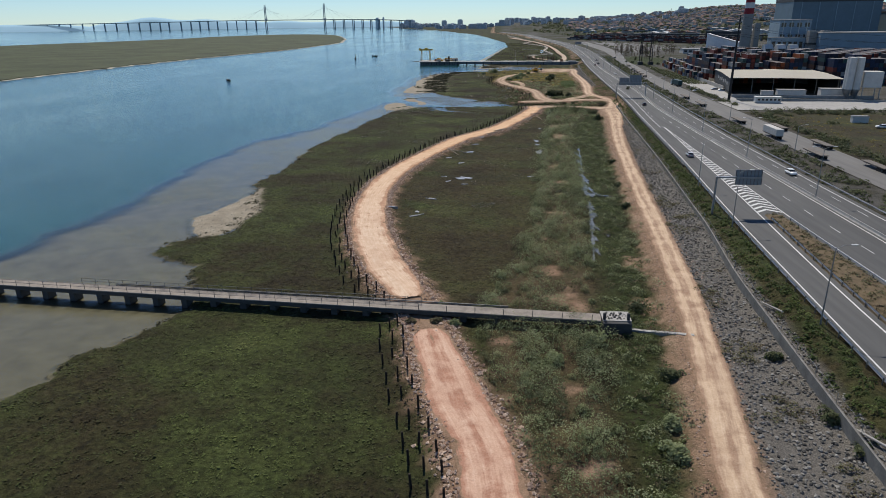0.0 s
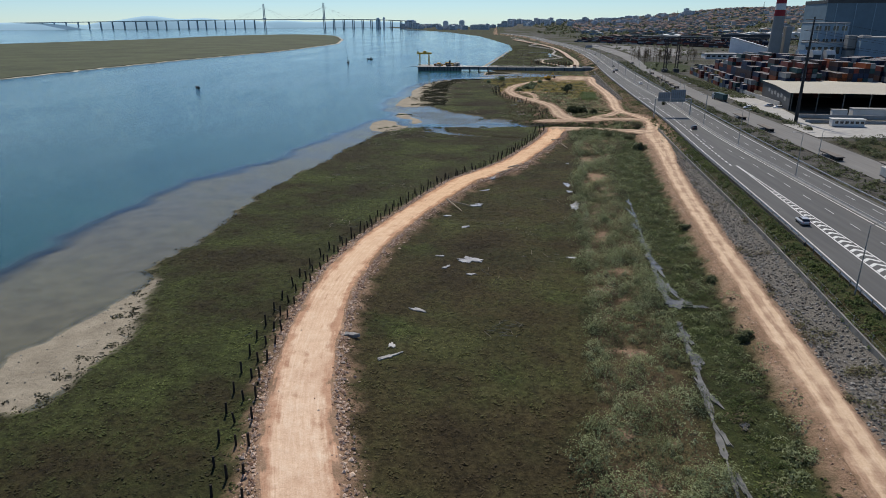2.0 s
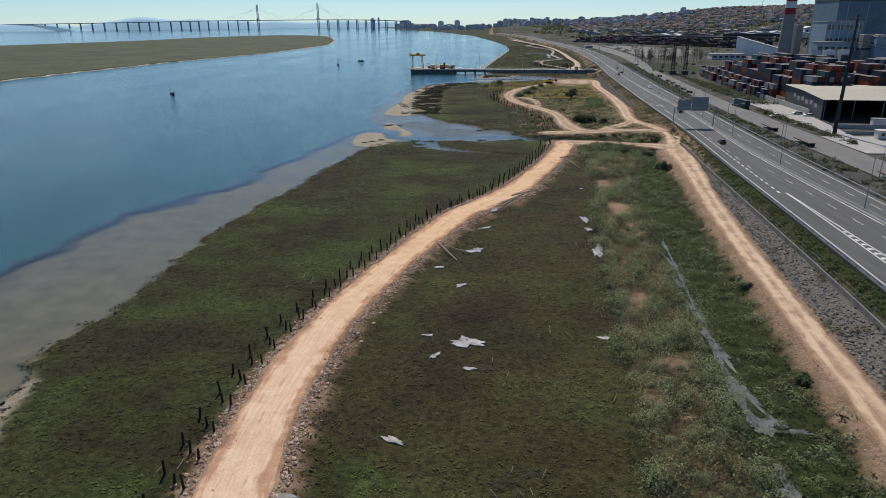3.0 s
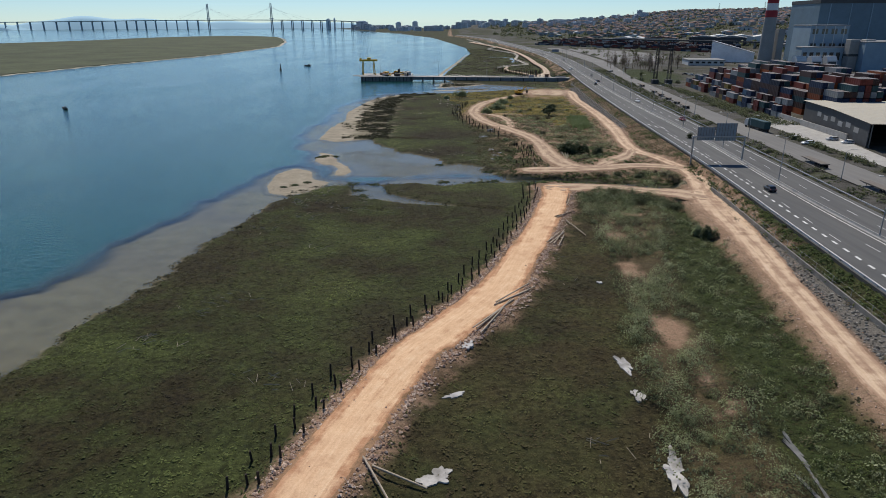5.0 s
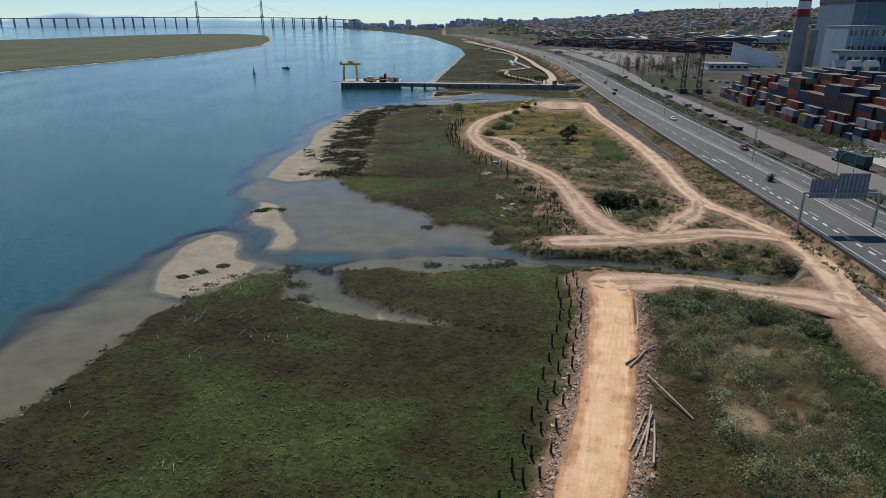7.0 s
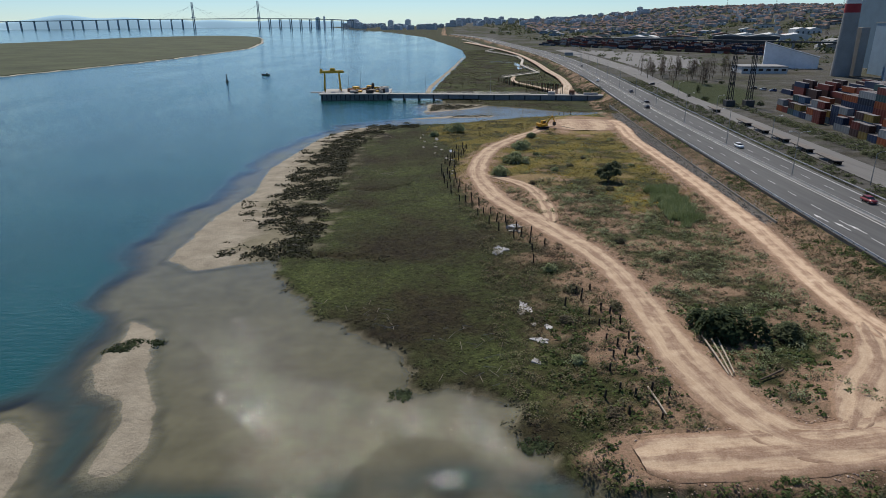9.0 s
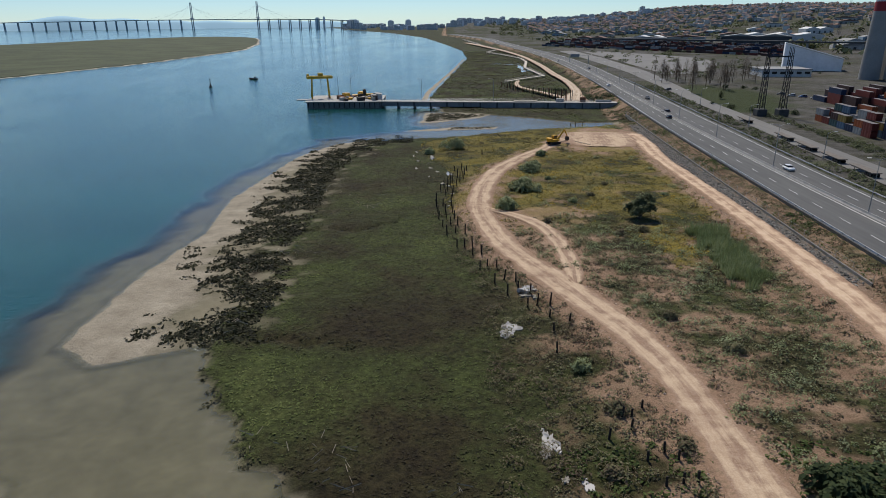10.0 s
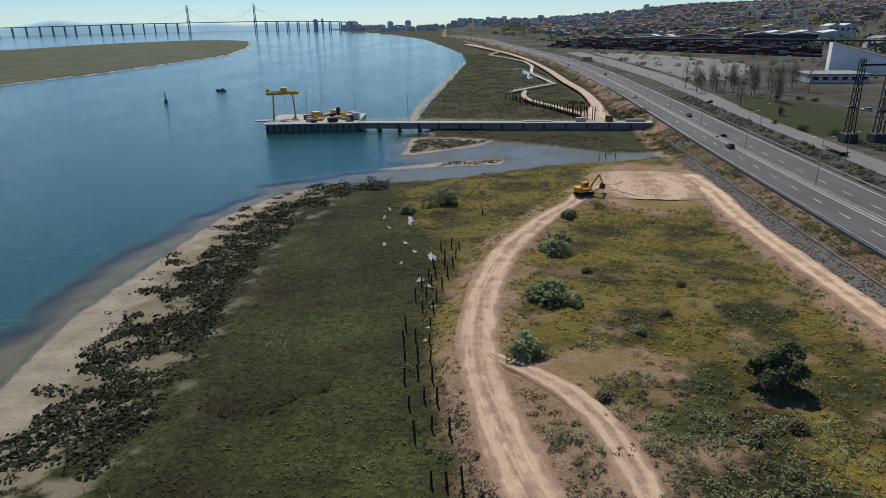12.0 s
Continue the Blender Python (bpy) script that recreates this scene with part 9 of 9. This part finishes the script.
tmm = np.array([m_ for f, m_ in zip(ff, mm) for _ in range(2 if f[2] != f[3] else 1)])
tagged(new("hillside_town", mesh_from("hillside_town", vv, tri, [WALL_CREAM, WALL_WHITE, ROOF_RED], False, tmm)), "dense hillside town of pale houses with terracotta roofs", "town", kind="stuff")


def flats_mesh(i):
    rs = np.random.RandomState(700 + i)
    w, d, h = rs.uniform(24, 60), rs.uniform(14, 20), rs.uniform(12, 30)
    bm = fresh()
    box(bm, -w / 2, w / 2, -d / 2, d / 2, -8, h, 0.1)
    box(bm, -w / 5, w / 8, -d / 4, d / 4, h, h + 4)
    a = bpy.data.meshes.new("wall")
    bm.to_mesh(a)
    bm.free()
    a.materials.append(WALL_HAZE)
    v, n = [], 2 * int(h / 3.2)
    for k in range(n + 1):
        dep = -d / 2 - (0.25 if k % 2 else 0.05)
        for z in (k * 1.6, k * 1.6 + 1.5):
            v += [(-w / 2 + 1, dep, z + 1), (w / 2 - 1, dep, z + 1)]
    b_ = mesh_from("window_band", v, grid_faces(2, 2 * (n + 1)), [WALL_HAZE, SIGN_BACK], False, [1 if q % 4 == 0 else 0 for q in range(2 * n + 1)])
    return a, b_


FLATS = [flats_mesh(i) for i in range(6)]
rs = np.random.RandomState(43)
for i in range(110):
    a, r = radians(rs.uniform(-9, 15)), rs.uniform(3300, 4750)
    x, y = r * math.sin(a), r * math.cos(a)
    if y < 3000 or signed(np.array([x]), np.array([y]), SHORE)[0] < 60:
        continue
    o = tagged(empty("apartment_block", pose(x, y, gz(x, y), 0, 0, rs.uniform(-35, 35))), "pale grey apartment block on the far skyline", "apartment block", "skyline blocks")
    for n, me in zip(("wall", "window_band"), FLATS[i % 6]):
        q = new(n, me)
        q.parent = o
# towers near the bridge head
for x, y, h, w in ((-760, 4280, 55, 22), (-560, 4330, 42, 70), (-330, 4250, 36, 32), (-230, 4260, 40, 32), (-725, 4300, 60, 8)):
    o = tagged(empty("apartment_block", Matrix.Translation((x, y, 0))), "tall pale tower block by the far shore", "apartment block", "skyline blocks")
    bm = fresh()
    box(bm, -w / 2, w / 2, -12, 12, -3, h, 0.2)
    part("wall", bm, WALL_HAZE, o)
    bm = fresh()
    box(bm, -w / 3, w / 3, -8, 8, h, h + 5, 0.2)
    part("roof_house", bm, WALL_HAZE, o)
# trees among the town
pts = []
rs = np.random.RandomState(44)
while len(pts) < 2900:
    a, r = radians(rs.uniform(3, 42)), math.sqrt(rs.uniform(900**2, 4700**2))
    x, y = r * math.sin(a), r * math.cos(a)
    if x > float(at(FAR_EDGE, min(y, 2290))) + 70 and not (y < 1420 and x < 440) and ripple(np.array([x]), np.array([y]), 260)[0] > 0.0:
        pts.append((x, y, rs.uniform(4, 10)))
p = np.array(pts)
stuff("town_trees", leaf_cards(np.stack([p[:, 0], p[:, 1], ground_z(p[:, 0], p[:, 1])], 1), p[:, 2], p[:, 2] * 1.1, 13, p[:, 2] * 0.48, 45), OLIVE_LEAF, "dark green trees between warehouses and houses", "trees")
for i, (a, r, h) in enumerate(((14, 3300, 46), (17, 3100, 40), (20, 3000, 44), (23, 2900, 42), (27, 2900, 46), (30, 2800, 40), (24, 1650, 42))):
    lattice(r * math.sin(radians(a)), r * math.cos(radians(a)), h + gz(r * math.sin(radians(a)), r * math.cos(radians(a))), 2.2, "thin steel lattice mast on the far hill", False)

# bridge over the estuary; distance haze put into its blue-grey colour
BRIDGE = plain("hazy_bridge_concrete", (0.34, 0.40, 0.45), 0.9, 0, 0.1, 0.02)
bridge = tagged(empty("bridge"), "long cable-stayed bridge on many piers across the estuary", "bridge")
BR = spline(np.array([(-3010, 3890, 38), (-2600, 4060, 42), (-2100, 4190, 47), (-1800, 4240, 51), (-1496, 4297, 52), (-1073, 4164, 52), (-700, 3990, 48), (-500, 3880, 40)], float), 60)
t = np.gradient(BR[:, :2], axis=0)
t /= np.linalg.norm(t, axis=1)[:, None]
nn = np.stack([-t[:, 1], t[:, 0]], 1)
prof = ((-14, 0), (-14, 2.2), (14, 2.2), (14, 0), (5, -2.2), (-5, -2.2))
v = [(b_[0] + q[0] * a, b_[1] + q[1] * a, b_[2] + h) for b_, q in zip(BR, nn) for a, h in prof]
f = []
for i in range(len(BR) - 1):
    for k in range(6):
        f.append((i * 6 + k, i * 6 + (k + 1) % 6, (i + 1) * 6 + (k + 1) % 6, (i + 1) * 6 + k))
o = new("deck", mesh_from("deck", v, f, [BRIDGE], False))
o.parent = bridge
for i in range(0, len(BR), 1):
    x, y, z = BR[i]
    if min(math.hypot(x + 1496, y - 4297), math.hypot(x + 1073, y - 4164)) < 45 or -1470 < x < -1100:
        continue
    for s in (-7, 7):
        bm = fresh()
        rod(bm, (x + nn[i][0] * s, y + nn[i][1] * s, -3), (x + nn[i][0] * s, y + nn[i][1] * s, z - 2), 3.2, 2.6, 8)
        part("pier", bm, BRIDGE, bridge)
for x, y in ((-1496, 4297), (-1073, 4164)):
    for s in (-1, 1):
        bm = fresh()
        rod(bm, (x + 4 * s, y + 2.6 * s, -3), (x + 2.6 * s, y + 1.6 * s, 146), 3.0, 2.2, 8)
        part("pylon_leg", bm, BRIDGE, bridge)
    bm = fresh()
    rod(bm, (x - 10, y - 6, 60), (x + 10, y + 6, 60), 2.2, None, 6)
    part("crossbeam", bm, BRIDGE, bridge)
    for side in (-1, 1):
        for k in range(1, 7):
            bm = fresh()
            j = int(np.argmin(np.hypot(BR[:, 0] - x, BR[:, 1] - y))) + side * (k // 2 + 1)
            j = min(max(j, 0), len(BR) - 1)
            rod(bm, (x, y, 142 - k * 4), (BR[j, 0], BR[j, 1], BR[j, 2] + 2), 0.14, None, 4)
            part("stay_cable", bm, BRIDGE, bridge)
# hills beyond the water; haze put into pale blue colour and faint glow
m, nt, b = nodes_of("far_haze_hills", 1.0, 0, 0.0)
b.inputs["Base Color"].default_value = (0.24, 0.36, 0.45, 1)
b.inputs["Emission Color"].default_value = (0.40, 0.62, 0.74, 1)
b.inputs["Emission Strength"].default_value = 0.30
for name, a0, a1, r, top, seed in (("backdrop_hills", -62, -30.5, 4840, 85, 61), ("backdrop_hills", -33, -18, 4860, 88, 62), ("backdrop_hills", -24, -6, 4870, 60, 63)):
    rs = np.random.RandomState(seed)
    n = 60
    an = np.radians(np.linspace(a0, a1, n))
    u = np.linspace(0, 1, n)
    hh = top * np.clip(np.clip(np.sin(u * 3.1415), 0, 1) ** 0.6 * (0.8 + 0.12 * np.sin(u * 9 + seed) + 0.07 * np.sin(u * 23)), 0, 2)
    v = []
    for q, h in zip(an, hh):
        for rr, z in ((r - 60, -4), (r, h * 0.7), (r + 50, h), (r + 90, -4)):
            v.append((rr * math.sin(q), rr * math.cos(q), z))
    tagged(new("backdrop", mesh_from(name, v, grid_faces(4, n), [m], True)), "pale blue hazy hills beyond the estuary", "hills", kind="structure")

# scrub and small trees on the waste ground beside the junction
x, y = scatter(4000, 110, 420, 820, 1420, lambda x, y: (x > at(FRONT_R, y) + 5) & (ripple(x, y, 70) > 0.05), 46)
x, y = x[:220], y[:220]
r = np.random.RandomState(47).uniform(1.2, 4.0, len(x))
stuff("waste_scrub", leaf_cards(np.stack([x, y, ground_z(x, y) - 0.1], 1), r, r * 1.05, 40, 0.2 + r * 0.22, 48), OLIVE_LEAF, "dull green scrub and small trees on waste ground", "scrub")
